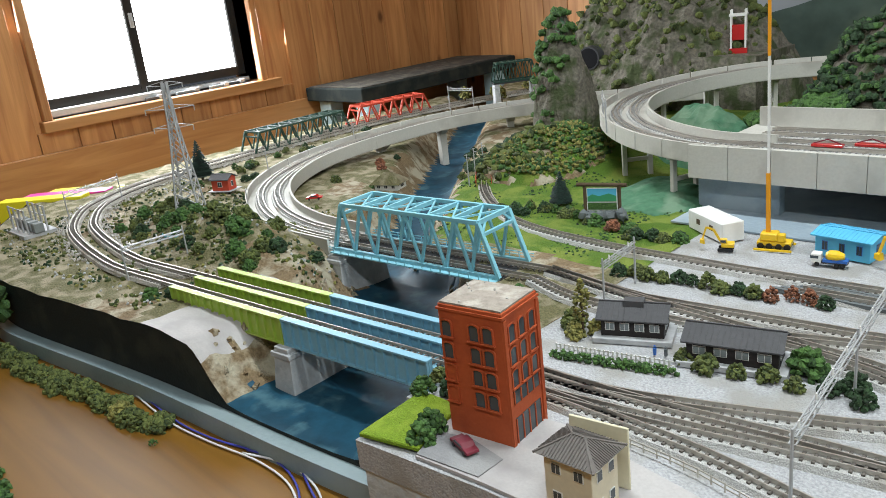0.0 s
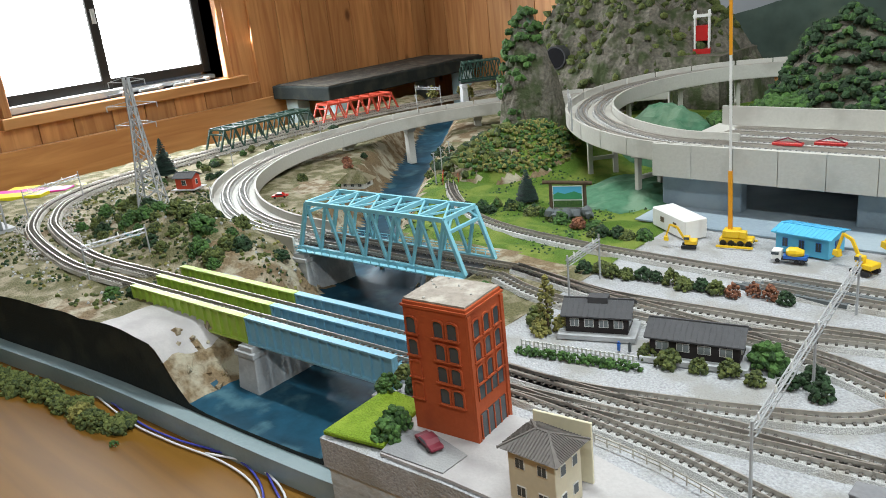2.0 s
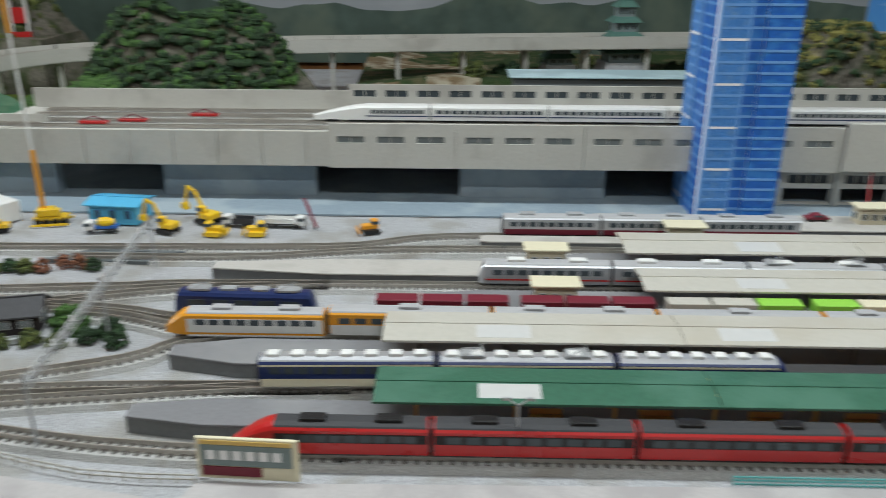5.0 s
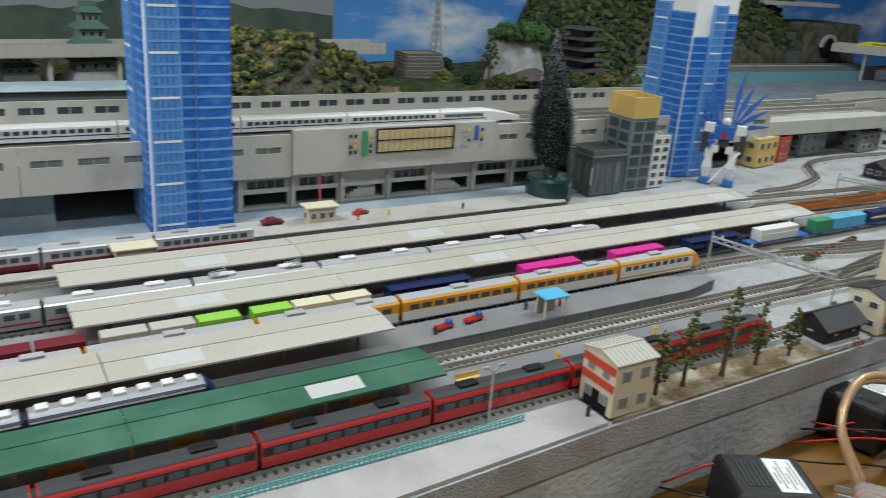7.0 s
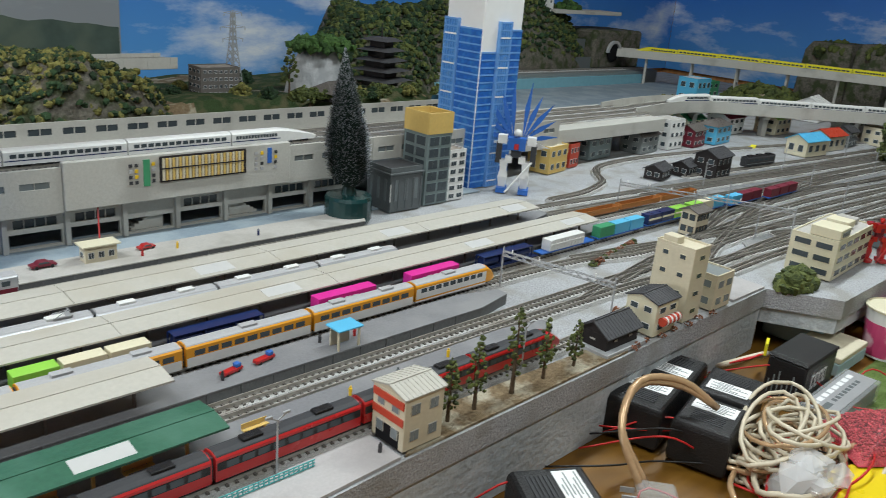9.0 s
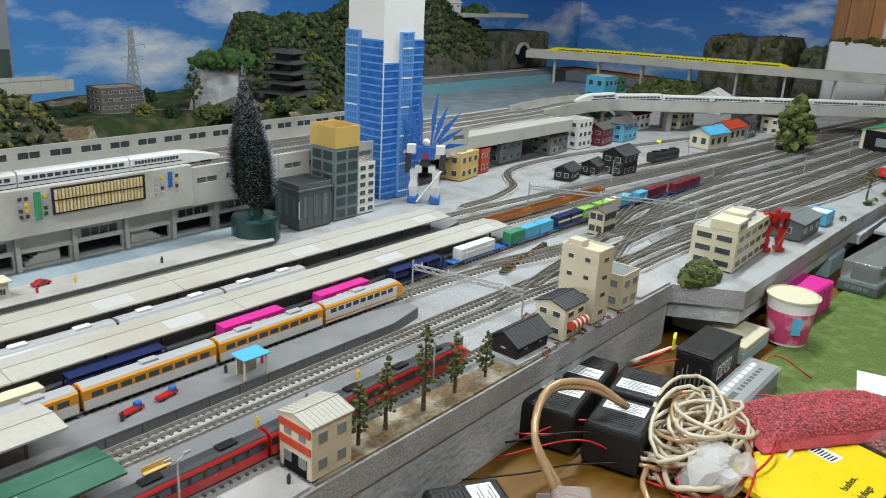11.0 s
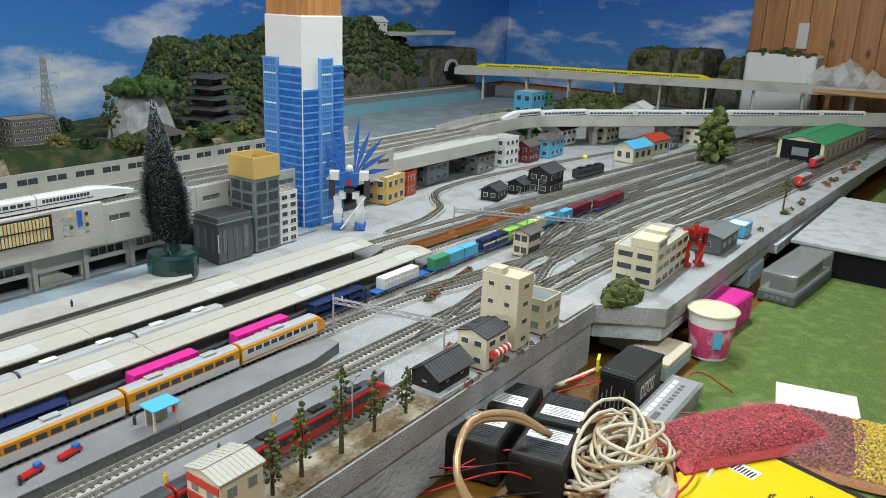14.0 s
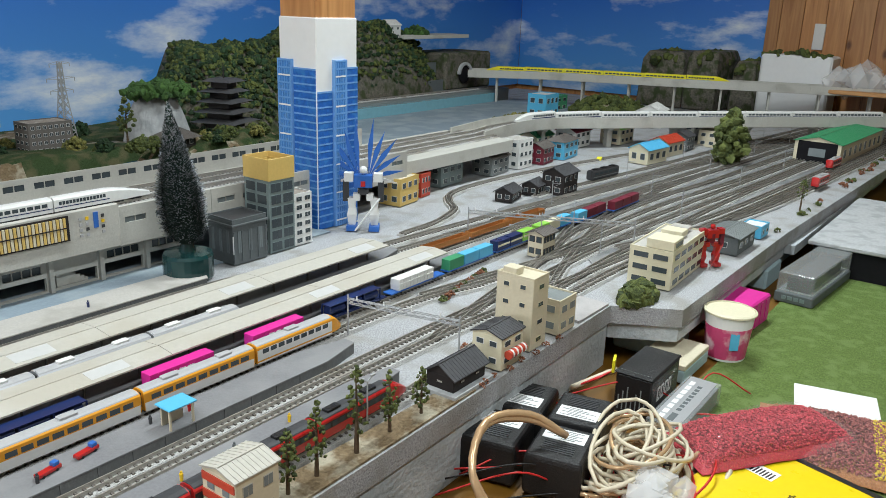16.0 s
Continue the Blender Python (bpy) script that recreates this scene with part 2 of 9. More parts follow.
M["flat_green"] = mat("painted_green_cloth", (0.07, 0.17, 0.1), 0.8, 0.3, 90, 0.5, spots=(0.15, 0.24, 0.16), spot_scale=18, spot_at=0.55)
M["felt"] = mat("green_felt", (0.125, 0.185, 0.05), 0.95, 0.6, 420, 0.9, spots=(0.165, 0.235, 0.075), spot_scale=45)
M["bush_a"] = leaf_mat("bush_olive", (0.014, 0.028, 0.007), (0.125, 0.15, 0.036))
M["bush_b"] = leaf_mat("bush_green", (0.01, 0.032, 0.008), (0.07, 0.155, 0.032))
M["bush_c"] = leaf_mat("bush_deep", (0.005, 0.013, 0.005), (0.028, 0.068, 0.023))
M["bush_y"] = leaf_mat("bush_yellow", (0.05, 0.06, 0.015), (0.25, 0.23, 0.06))
M["bush_r"] = leaf_mat("bush_rust", (0.08, 0.03, 0.02), (0.3, 0.12, 0.06))
M["fir"] = leaf_mat("fir_dark", (0.005, 0.013, 0.012), (0.02, 0.05, 0.035))
M["bark"] = mat("bark", (0.1, 0.07, 0.045), 0.9, 0.3, 300, 0.5)
M["brick"] = mat("red_brick_plastic", (0.42, 0.088, 0.032), 0.6, 0.08, 320, 0.1, spots=(0.35, 0.07, 0.028), spot_scale=30, spot_at=0.6)
M["roof_dust"] = mat("dusty_roof", (0.33, 0.29, 0.25), 0.9, 0.25, 200, 0.5, spots=(0.46, 0.42, 0.37), spot_scale=70, spot_at=0.58)
# dark grey-brown with slightly lighter spots, for the shelf top
M["soot"] = mat("grey_brown_ballast", (0.07, 0.065, 0.058), 0.9, 0.5, 300, 0.7, spots=(0.12, 0.11, 0.09), spot_scale=30)
M["glass"] = mat("dark_glass", (0.06, 0.075, 0.085), 0.15, 0.1, 30, 0.0)
M["glass_l"] = mat("grey_glass", (0.2, 0.23, 0.24), 0.2, 0.15, 30, 0.0)
M["tile"] = mat("dark_roof_tile", (0.075, 0.075, 0.08), 0.6, 0.15, 200, 0.2)
M["tile_grey"] = mat("grey_brown_roof", (0.15, 0.135, 0.125), 0.65, 0.2, 200, 0.2)
M["darkwood"] = mat("dark_timber", (0.03, 0.026, 0.026), 0.6, 0.2, 200, 0.1)
M["sky_blue"] = mat("truss_blue", (0.24, 0.55, 0.66), 0.5, 0.06, 200, 0.05)
M["girder_b"] = mat("girder_blue", (0.2, 0.42, 0.55), 0.5, 0.06, 200, 0.05)
M["girder_g"] = mat("girder_lime", (0.36, 0.5, 0.08), 0.5, 0.07, 200, 0.05)
M["truss_green"] = mat("truss_green", (0.02, 0.06, 0.045), 0.5, 0.1, 200, 0.05)
M["truss_red"] = mat("truss_red", (0.5, 0.06, 0.03), 0.5, 0.1, 200, 0.05)
M["stone"] = mat("pale_stone", (0.45, 0.46, 0.47), 0.8, 0.15, 150, 0.4, spots=(0.36, 0.37, 0.38), spot_scale=30)
M["steel"] = mat("mast_grey", (0.4, 0.41, 0.42), 0.45, 0.1, 200, 0.0, metal=0.2)
M["black"] = mat("black_plastic", (0.012, 0.012, 0.013), 0.42, 0.2, 400, 0.25)
# near-black: shade of bays, bores and doorways as colour; black of the open unit
M["void"] = mat("black_hollow_shade", (0.01, 0.01, 0.012), 0.9, 0.2, 100, 0.0)
M["navy"] = mat("navy_paint", (0.012, 0.025, 0.1), 0.3, 0.08, 200, 0.0, coat=0.3)
M["blue"] = mat("blue_paint", (0.03, 0.13, 0.45), 0.4, 0.08, 200, 0.0)
M["skyb"] = mat("bright_blue_paint", (0.1, 0.45, 0.7), 0.45, 0.06, 200, 0.0)
M["red"] = mat("red_paint", (0.45, 0.015, 0.015), 0.3, 0.06, 200, 0.0, coat=0.4)
M["dred"] = mat("maroon_paint", (0.16, 0.015, 0.03), 0.5, 0.1, 200, 0.0)
M["orange"] = mat("amber_paint", (0.75, 0.32, 0.02), 0.35, 0.05, 200, 0.0)
M["yellow"] = mat("yellow_paint", (0.78, 0.5, 0.02), 0.35, 0.06, 200, 0.0)
M["lemon"] = mat("lemon_paint", (0.8, 0.72, 0.03), 0.35, 0.05, 200, 0.0)
M["pink"] = mat("magenta_paint", (0.68, 0.03, 0.3), 0.4, 0.05, 200, 0.0)
M["lime"] = mat("lime_paint", (0.28, 0.6, 0.08), 0.4, 0.05, 200, 0.0)
M["green"] = mat("green_paint", (0.05, 0.28, 0.13), 0.45, 0.06, 200, 0.0)
M["silver"] = mat("train_silver", (0.5, 0.51, 0.53), 0.35, 0.06, 200, 0.0, metal=0.5)
M["roofgrey"] = mat("train_roof_grey", (0.4, 0.4, 0.41), 0.5, 0.08, 300, 0.05)
M["darkgrey"] = mat("dark_grey_plastic", (0.055, 0.056, 0.06), 0.55, 0.1, 300, 0.05)
M["midgrey"] = mat("mid_grey_plastic", (0.22, 0.24, 0.24), 0.6, 0.1, 260, 0.08)
M["bank"] = mat("slate_stone_plastic", (0.13, 0.145, 0.15), 0.6, 0.12, 260, 0.1)
M["sage"] = mat("sage_wall", (0.2, 0.25, 0.25), 0.55, 0.1, 260, 0.05)
M["gold"] = mat("ochre_plastic", (0.65, 0.45, 0.14), 0.5, 0.07, 260, 0.05)
M["bottle"] = mat("bottle_green_pot", (0.008, 0.04, 0.04), 0.22, 0.15, 60, 0.05, coat=0.5)
M["tinsel"] = leaf_mat("frosted_bristle", (0.3, 0.33, 0.38), (0.75, 0.78, 0.85), 0.6)
M["turq"] = mat("turquoise_fence", (0.12, 0.45, 0.45), 0.5, 0.08, 260, 0.0)
M["wire_cream"] = mat("cream_cable", (0.6, 0.53, 0.4), 0.4, 0.07, 200, 0.05)
M["wire_copper"] = mat("clear_copper_cable", (0.55, 0.36, 0.2), 0.22, 0.15, 200, 0.05, metal=0.3, coat=0.5)
M["wire_red"] = mat("red_cable", (0.5, 0.02, 0.02), 0.4, 0.07, 200, 0.0)
M["wire_blue"] = mat("blue_cable", (0.05, 0.06, 0.35), 0.4, 0.07, 200, 0.0)
M["wire_white"] = mat("white_cable", (0.7, 0.7, 0.72), 0.4, 0.05, 200, 0.0)
M["crumb_red"] = leaf_mat("red_flock", (0.3, 0.018, 0.03), (0.62, 0.06, 0.08))
M["rust"] = mat("rusty_orange_paint", (0.42, 0.17, 0.05), 0.6, 0.2, 200, 0.1)
M["cup_print"] = mat("pink_cup_print", (0.62, 0.07, 0.2), 0.4, 0.1, 60, 0.0, spots=(0.8, 0.55, 0.6), spot_scale=34, spot_at=0.56)
M["sleeper_pale"] = mat("concrete_sleeper", (0.3, 0.295, 0.285), 0.8, 0.15, 300, 0.1)
M["yard_bed"] = mat("dark_yard_ballast", (0.22, 0.225, 0.23), 0.9, 0.5, 700, 0.7, spots=(0.32, 0.32, 0.32), spot_scale=13, spot_at=0.56)
M["crumb_mauve"] = leaf_mat("mauve_flock", (0.2, 0.045, 0.045), (0.4, 0.12, 0.1))
M["crumb_yellow"] = leaf_mat("yellow_flock", (0.45, 0.28, 0.01), (0.8, 0.58, 0.04))
M["crumb_rust"] = leaf_mat("rust_flock", (0.2, 0.07, 0.02), (0.45, 0.2, 0.08))
M["alu"] = mat("window_aluminium", (0.6, 0.6, 0.6), 0.35, 0.05, 100, 0.0, metal=0.4)
M["win_dark"] = mat("bronze_window_frame", (0.02, 0.018, 0.016), 0.4, 0.1, 100, 0.0)
M["wallpaper_sky"] = sky_print("printed_sky", (0.85, 0.88, 0.92), (0.02, 0.15, 0.6), (0.1, 0.35, 0.75), 2.6)
M["wallpaper_grey"] = sky_print("printed_grey_sky", (0.4, 0.42, 0.45), (0.22, 0.24, 0.27), (0.3, 0.32, 0.34), 2.0)
M["far_hill"] = mat("printed_far_hill", (0.07, 0.1, 0.085), 0.8, 0.3, 20, 0.0, spots=(0.11, 0.14, 0.11), spot_scale=6)
M["wall_plain"] = mat("plain_plaster", (0.34, 0.3, 0.25), 0.85, 0.05, 60, 0.1)
M["daylight"] = glow("outdoor_daylight", (0.95, 0.98, 1.0), 2.6)
M["tube"] = glow("tube_diffuser", (1.0, 0.97, 0.92), 4.0)


def clear_plastic(name, tint, alpha):
    m = bpy.data.materials.new(name)
    m.use_nodes = True
    N, L = m.node_tree.nodes, m.node_tree.links
    b = N["Principled BSDF"]
    b.inputs["Base Color"].default_value, b.inputs["Roughness"].default_value = RGB(*tint), 0.12
    b.inputs["Alpha"].default_value = alpha
    return m


M["film"] = clear_plastic("clear_film", (0.9, 0.9, 0.9), 0.045)
M["wrap"] = clear_plastic("milky_wrap", (0.95, 0.95, 0.95), 0.3)
M["clear"] = clear_plastic("clear_case", (0.6, 0.63, 0.63), 0.3)


# ---- mesh helpers ----
class Mesh:
    def __init__(self):
        self.v, self.f, self.mi, self.k = [], [], [], 0

    def add(self, vs, fs):
        o = len(self.v)
        self.v += [tuple(p) for p in vs]
        self.f += [tuple(i + o for i in q) for q in fs]
        self.mi += [self.k] * len(fs)
        return self

    def box(self, x0, x1, y0, y1, z0, z1):
        return self.add([(x, y, z) for z in (z0, z1) for x, y in ((x0, y0), (x1, y0), (x1, y1), (x0, y1))],
                        [(3, 2, 1, 0), (4, 5, 6, 7), (0, 1, 5, 4), (1, 2, 6, 5), (2, 3, 7, 6), (3, 0, 4, 7)])

    def obox(self, c, s, rz=0.0, ry=0.0):
        m = pose(*c, 0, ry, rz)
        return self.add([m @ Vector((x * s[0] / 2, y * s[1] / 2, z * s[2] / 2)) for z in (-1, 1) for x, y in ((-1, -1), (1, -1), (1, 1), (-1, 1))],
                        [(3, 2, 1, 0), (4, 5, 6, 7), (0, 1, 5, 4), (1, 2, 6, 5), (2, 3, 7, 6), (3, 0, 4, 7)])

    def loft(self, rings, caps=True):
        n = len(rings[0])
        fs = [(i * n + j, i * n + (j + 1) % n, (i + 1) * n + (j + 1) % n, (i + 1) * n + j) for i in range(len(rings) - 1) for j in range(n)]
        if caps:
            fs += [tuple(range(n))[::-1], tuple((len(rings) - 1) * n + j for j in range(n))]
        return self.add([p for r in rings for p in r], fs)

    def cyl(self, a, b, r0, r1=None, n=8):
        a, b = Vector(a), Vector(b)
        r1 = r0 if r1 is None else r1
        d = (b - a).normalized()
        u = d.orthogonal().normalized()
        w = d.cross(u)
        return self.loft([[p + (u * math.cos(t) + w * math.sin(t)) * r for t in (2 * math.pi * i / n for i in range(n))] for p, r in ((a, r0), (b, r1))])

    def bar(self, a, b, w, h=None):
        """A square bar between two points."""
        a, b = Vector(a), Vector(b)
        h = h or w
        d = (b - a).normalized()
        s = d.cross(Vector((0, 0, 1)))
        s = s.normalized() if s.length > 1e-4 else Vector((1, 0, 0))
        u = s.cross(d)
        return self.loft([[p + s * (i * w / 2) + u * (j * h / 2) for i, j in ((-1, -1), (1, -1), (1, 1), (-1, 1))] for p in (a, b)])

    def prism(self, pts, z0, z1):
        n = len(pts)
        return self.add([(x, y, z) for z in (z0, z1) for x, y in pts],
                        [tuple(range(n))[::-1], tuple(range(n, 2 * n))] + [(i, (i + 1) % n, n + (i + 1) % n, n + i) for i in range(n)])

    def sweep(self, path, profile, caps=True):
        """profile: (offset to the right, height) ring carried along a path of (x, y, z)."""
        rings = []
        for i, p in enumerate(path):
            a, b = path[max(0, i - 1)], path[min(len(path) - 1, i + 1)]
            d = Vector((b[0] - a[0], b[1] - a[1], 0)).normalized()
            s = Vector((d.y, -d.x, 0))
            rings.append([Vector(p) + s * o + Vector((0, 0, h)) for o, h in profile])
        return self.loft(rings, caps)

    def blob(self, c, r, seed=0, rough=0.25, sub=1, squash=1.0):
        rnd = random.Random(seed)
        vs, fs = ICO[sub]
        return self.add([(c[0] + p[0] * r * q, c[1] + p[1] * r * q, c[2] + p[2] * r * q * squash) for p in vs for q in (1 + rnd.uniform(-rough, rough),)], fs)

    def clump(self, c, rx, ry, rz, n, size, seed=0):
        """A foam bush: many small lumps over a dome."""
        rnd = random.Random(seed)
        for i in range(n):
            t, u = rnd.uniform(0, 2 * math.pi), rnd.uniform(-0.1, 1)
            q = math.sqrt(max(0, 1 - u * u)) * rnd.uniform(0.55, 1.0)
            s = size * rnd.uniform(0.6, 1.35)
            self.blob((c[0] + rx * q * math.cos(t), c[1] + ry * q * math.sin(t), c[2] + rz * u * rnd.uniform(0.7, 1)), s, rnd.random(), 0.35, 0)
        return self


def ico(sub):
    bm = bmesh.new()
    bmesh.ops.create_icosphere(bm, subdivisions=sub + 1, radius=1)
    out = [tuple(v.co) for v in bm.verts], [tuple(v.index for v in f.verts) for f in bm.faces]
    bm.free()
    return out


ICO = [ico(0), ico(1), ico(2)]


def data_of(name, mb, mats, bevel=0.0, smooth=False):
    me = bpy.data.meshes.new(name)
    me.from_pydata(mb.v, [], mb.f)
    for m in mats if isinstance(mats, (list, tuple)) else [mats]:
        me.materials.append(M[m])
    if any(mb.mi):
        me.polygons.foreach_set("material_index", mb.mi)
    if bevel:
        bm = bmesh.new()
        bm.from_mesh(me)
        bmesh.ops.bevel(bm, geom=bm.edges[:], offset=bevel, segments=1, affect="EDGES", clamp_overlap=True)
        bm.to_mesh(me)
        bm.free()
    if smooth:
        me.polygons.foreach_set("use_smooth", [True] * len(me.polygons))
    me.update()
    return me


def part(name, mb, material, parent=None, label="", bevel=0.0, smooth=False):
    """Links a mesh as one object, under its thing if one is given."""
    ob = new(name, mb if isinstance(mb, bpy.types.Mesh) else data_of(name, mb, material, bevel, smooth))
    ob.parent = parent
    if label:
        tagged(ob, label)
    return ob


def thing(name, label, category, group="", kind="", at=None):
    ob = tagged(new(name), label, category, group, kind)
    if at is not None:
        ob.matrix_basis = at
    return ob


def solid(name, mb, material, label, category, group="", kind="", bevel=0.0, smooth=False):
    return tagged(part(name, mb, material, None, "", bevel, smooth), label, category, group, kind)


def smooth_path(pts, step=0.02):
    """Catmull-Rom through points of (x, y) or (x, y, z)."""
    P = [Vector((*p, 0) if len(p) == 2 else p) for p in pts]
    P = [2 * P[0] - P[1]] + P + [2 * P[-1] - P[-2]]
    out = []
    for i in range(1, len(P) - 2):
        a, b, c, d = P[i - 1:i + 3]
        n = max(1, int((c - b).length / step))
        for k in range(n):
            t = k / n
            out.append(0.5 * ((2 * b) + (c - a) * t + (2 * a - 5 * b + 4 * c - d) * t * t + (3 * b - a - 3 * c + d) * t ** 3))
    return [tuple(p) for p in out + [P[-2]]]


def shifted(path, off):
    out = []
    for i, p in enumerate(path):
        a, b = path[max(0, i - 1)], path[min(len(path) - 1, i + 1)]
        d = Vector((b[0] - a[0], b[1] - a[1], 0)).normalized()
        out.append((p[0] + d.y * off, p[1] - d.x * off, p[2]))
    return out


def along(path, s0, step):
    """Places and headings at even steps along a path."""
    out, left = [], s0
    for a, b in zip(path, path[1:]):
        d = Vector(b) - Vector(a)
        n = d.length
        while left < n:
            q = Vector(a) + d * (left / n)
            out.append((q, math.degrees(math.atan2(d.y, d.x))))
            left += step
        left -= n
    return out

# ---- room ----
XL, XR, YB, YF, ZC, ZT = -1.83, 4.6, 2.82, -0.9, 1.62, -0.1
WY0, WY1, WZ0, WZ1 = 1.25, 1.9, 0.125, 0.62  # window opening in the left wall
wall_w = thing("wall_window", "pine board wall with a window", "wall", kind="structure")
mb = Mesh()
for y0, y1, z0, z1 in ((YF, WY0, -0.75, ZC), (WY1, YB + 0.1, -0.75, ZC), (WY0, WY1, -0.75, WZ0), (WY0, WY1, WZ1, ZC)):
    mb.box(XL - 0.14, XL - 0.012, y0, y1, z0, z1)
part("wall_core", mb, "pine", wall_w)
rnd = random.Random(4)
y = YF
while y < YB:
    w = rnd.choice((0.1, 0.105, 0.11, 0.095))
    y1 = min(y + w, YB)
    for z0, z1 in ([(-0.09, ZC)] if y1 < WY0 - 0.03 or y > WY1 + 0.06 else [(-0.09, WZ0 - 0.03), (WZ1 + 0.03, ZC)]):
        part("board", Mesh().box(XL - 0.012, XL + rnd.uniform(-0.001, 0.001), y + 0.0012, y1 - 0.0012, z0, z1), "pine", wall_w, bevel=0.001)
    y = y1
base = solid("baseboard", Mesh().box(XL + 0.002, XL + 0.018, YF, YB, ZT, 0.042), "pine_h", "pine baseboard along the window wall", "baseboard", kind="structure", bevel=0.002)
win = thing("window_1", "sliding window with dark frame and frosted panes", "window", kind="structure")
part("window_sill", Mesh().box(XL - 0.13, XL + 0.02, WY0 - 0.03, WY1 + 0.07, WZ0 - 0.03, WZ0), "pine_h", win, "pine window sill", 0.002)
for y in (WY0 - 0.022, WY1):
    part("window_casing", Mesh().box(XL - 0.13, XL + 0.012, y, y + 0.022, WZ0, WZ1), "pine", win, "pine casing", 0.002)
part("window_casing", Mesh().box(XL - 0.13, XL + 0.012, WY0, WY1, WZ1, WZ1 + 0.022), "pine_h", win, "pine casing", 0.002)
part("window_track", Mesh().box(XL - 0.1, XL - 0.03, WY0, WY1 - 0.3, WZ0 + 0.001, WZ0 + 0.022).box(XL - 0.1, XL - 0.06, WY1 - 0.3, WY1, WZ0 + 0.001, WZ0 + 0.014), "alu", win, "aluminium sliding track", 0.002)
for k, (a, b, x) in enumerate(((WY0, 1.56, XL - 0.075), (1.54, WY1, XL - 0.1))):
    fr = Mesh()
    z0, z1 = WZ0 + 0.022, WZ1
    fr.box(x, x + 0.022, a, a + 0.022, z0, z1).box(x, x + 0.022, b - 0.026, b, z0, z1)
    fr.box(x, x + 0.022, a + 0.022, b - 0.026, z0, z0 + 0.026).box(x, x + 0.022, a + 0.022, b - 0.026, z1 - 0.022, z1)
    f = part("window_frame", fr, "win_dark", win, "dark bronze sash", 0.001)
    p = part("pane", Mesh().box(x + 0.008, x + 0.012, a + 0.022, b - 0.026, z0 + 0.026, z1 - 0.022), "daylight", f, "frosted pane bright with daylight")
part("window_latch", Mesh().box(XL - 0.053, XL - 0.045, 1.542, 1.552, 0.33, 0.37), "alu", win, "grey window latch", 0.001)

bw = thing("wall_back", "pine board wall behind the layout", "wall", kind="structure")
part("wall_core", Mesh().box(XL - 0.1, XR, YB + 0.012, YB + 0.1, -0.75, ZC), "pine", bw)
x = XL
while x < -0.2:
    part("board", Mesh().box(x + 0.0012, x + 0.104, YB, YB + 0.012, -0.09, ZC), "pine", bw, bevel=0.001)
    x += 0.105
solid("wall_front", Mesh().box(XL - 0.14, XR + 0.1, YF - 0.1, YF, -0.75, ZC), "wall_plain", "plain wall", "wall", kind="structure")
rw = thing("wall_right", "pine board wall at the far end of the room", "wall", kind="structure")
part("wall_core", Mesh().box(XR + 0.012, XR + 0.1, YF, YB + 0.1, -0.75, ZC), "pine", rw)
y = YF
while y < 1.5:
    part("board", Mesh().box(XR, XR + 0.012, y + 0.001, y + 0.094, -0.1, ZC), "pine", rw, bevel=0.001)
    y += 0.095
solid("ceiling", Mesh().box(XL - 0.14, XR + 0.1, YF - 0.1, YB + 0.1, ZC, ZC + 0.05), "wall_plain", "pale ceiling", "ceiling", kind="structure")
solid("floor", Mesh().box(XL - 0.14, XR + 0.1, YF - 0.1, YB + 0.1, -0.8, -0.75), "desk", "dark wood floor", "floor", kind="structure")
for x, yl in ((0.1, 1.2), (2.3, 1.15), (1.0, 0.05)):
    lamp = thing("ceiling_lamp", "white tube light on the ceiling", "lamp", "ceiling lamps")
    part("housing", Mesh().box(x - 0.62, x + 0.62, yl - 0.2, yl + 0.2, 1.575, 1.62), "white", lamp, bevel=0.004)
# printed backdrops on the back and right walls
bd = thing("backdrop_paper", "printed paper of blue sky and clouds", "backdrop", kind="structure")
part("sheet", Mesh().box(1.66, XR - 0.006, YB - 0.006, YB - 0.002, 0.0, 0.75), "wallpaper_sky", bd)
part("sheet", Mesh().box(XR - 0.006, XR - 0.002, 1.53, YB - 0.008, 0.0, 0.75), "wallpaper_sky", bd)
bg = thing("backdrop_paper", "printed paper of grey mountains under clouds", "backdrop", kind="structure")
part("sheet", Mesh().box(-0.75, 1.66, YB - 0.008, YB - 0.003, 0.0, 0.75), "wallpaper_grey", bg)
for j, (h, amp, s) in enumerate(((0.17, 0.035, 5), (0.11, 0.03, 3))):
    n = 80
    top = [(-0.745 + 2.4 * i / n, h + amp * noise.noise((i * 0.1, s, 1.3)) + amp * 0.4 * noise.noise((i * 0.37, s, 4)) + 0.5 * amp * math.sin(i * 0.13 + j)) for i in range(n + 1)]
    yy = YB - 0.010 - 0.002 * j
    ring = [(x, yy, z) for x, z in top]
    m = Mesh()
    m.add(ring + [(x, yy, 0.0) for x, z in top], [(i, i + 1, n + 2 + i, n + 1 + i) for i in range(n)])
    part("printed_ridge", m, "far_hill", bg, "printed dark ridge")

# ---- desk and layout base ----
tb = thing("table", "large varnished wooden table under the layout", "table")
part("tabletop", Mesh().box(XL + 0.018, XR - 0.005, -0.45, YB - 0.02, ZT - 0.03, ZT), "desk", tb, bevel=0.003)
for x in (-1.7, 0.2, 2.2, 4.4):
    for y in (-0.38, 2.7):
        part("leg", Mesh().box(x - 0.04, x + 0.04, y - 0.04, y + 0.04, -0.75, ZT - 0.03), "desk", tb, bevel=0.003)
solid("felt_mat", Mesh().box(1.52, XR - 0.05, -0.2, 0.775, ZT + 0.0005, ZT + 0.004), "felt", "green felt mat spread on the table", "mat", bevel=0.001)

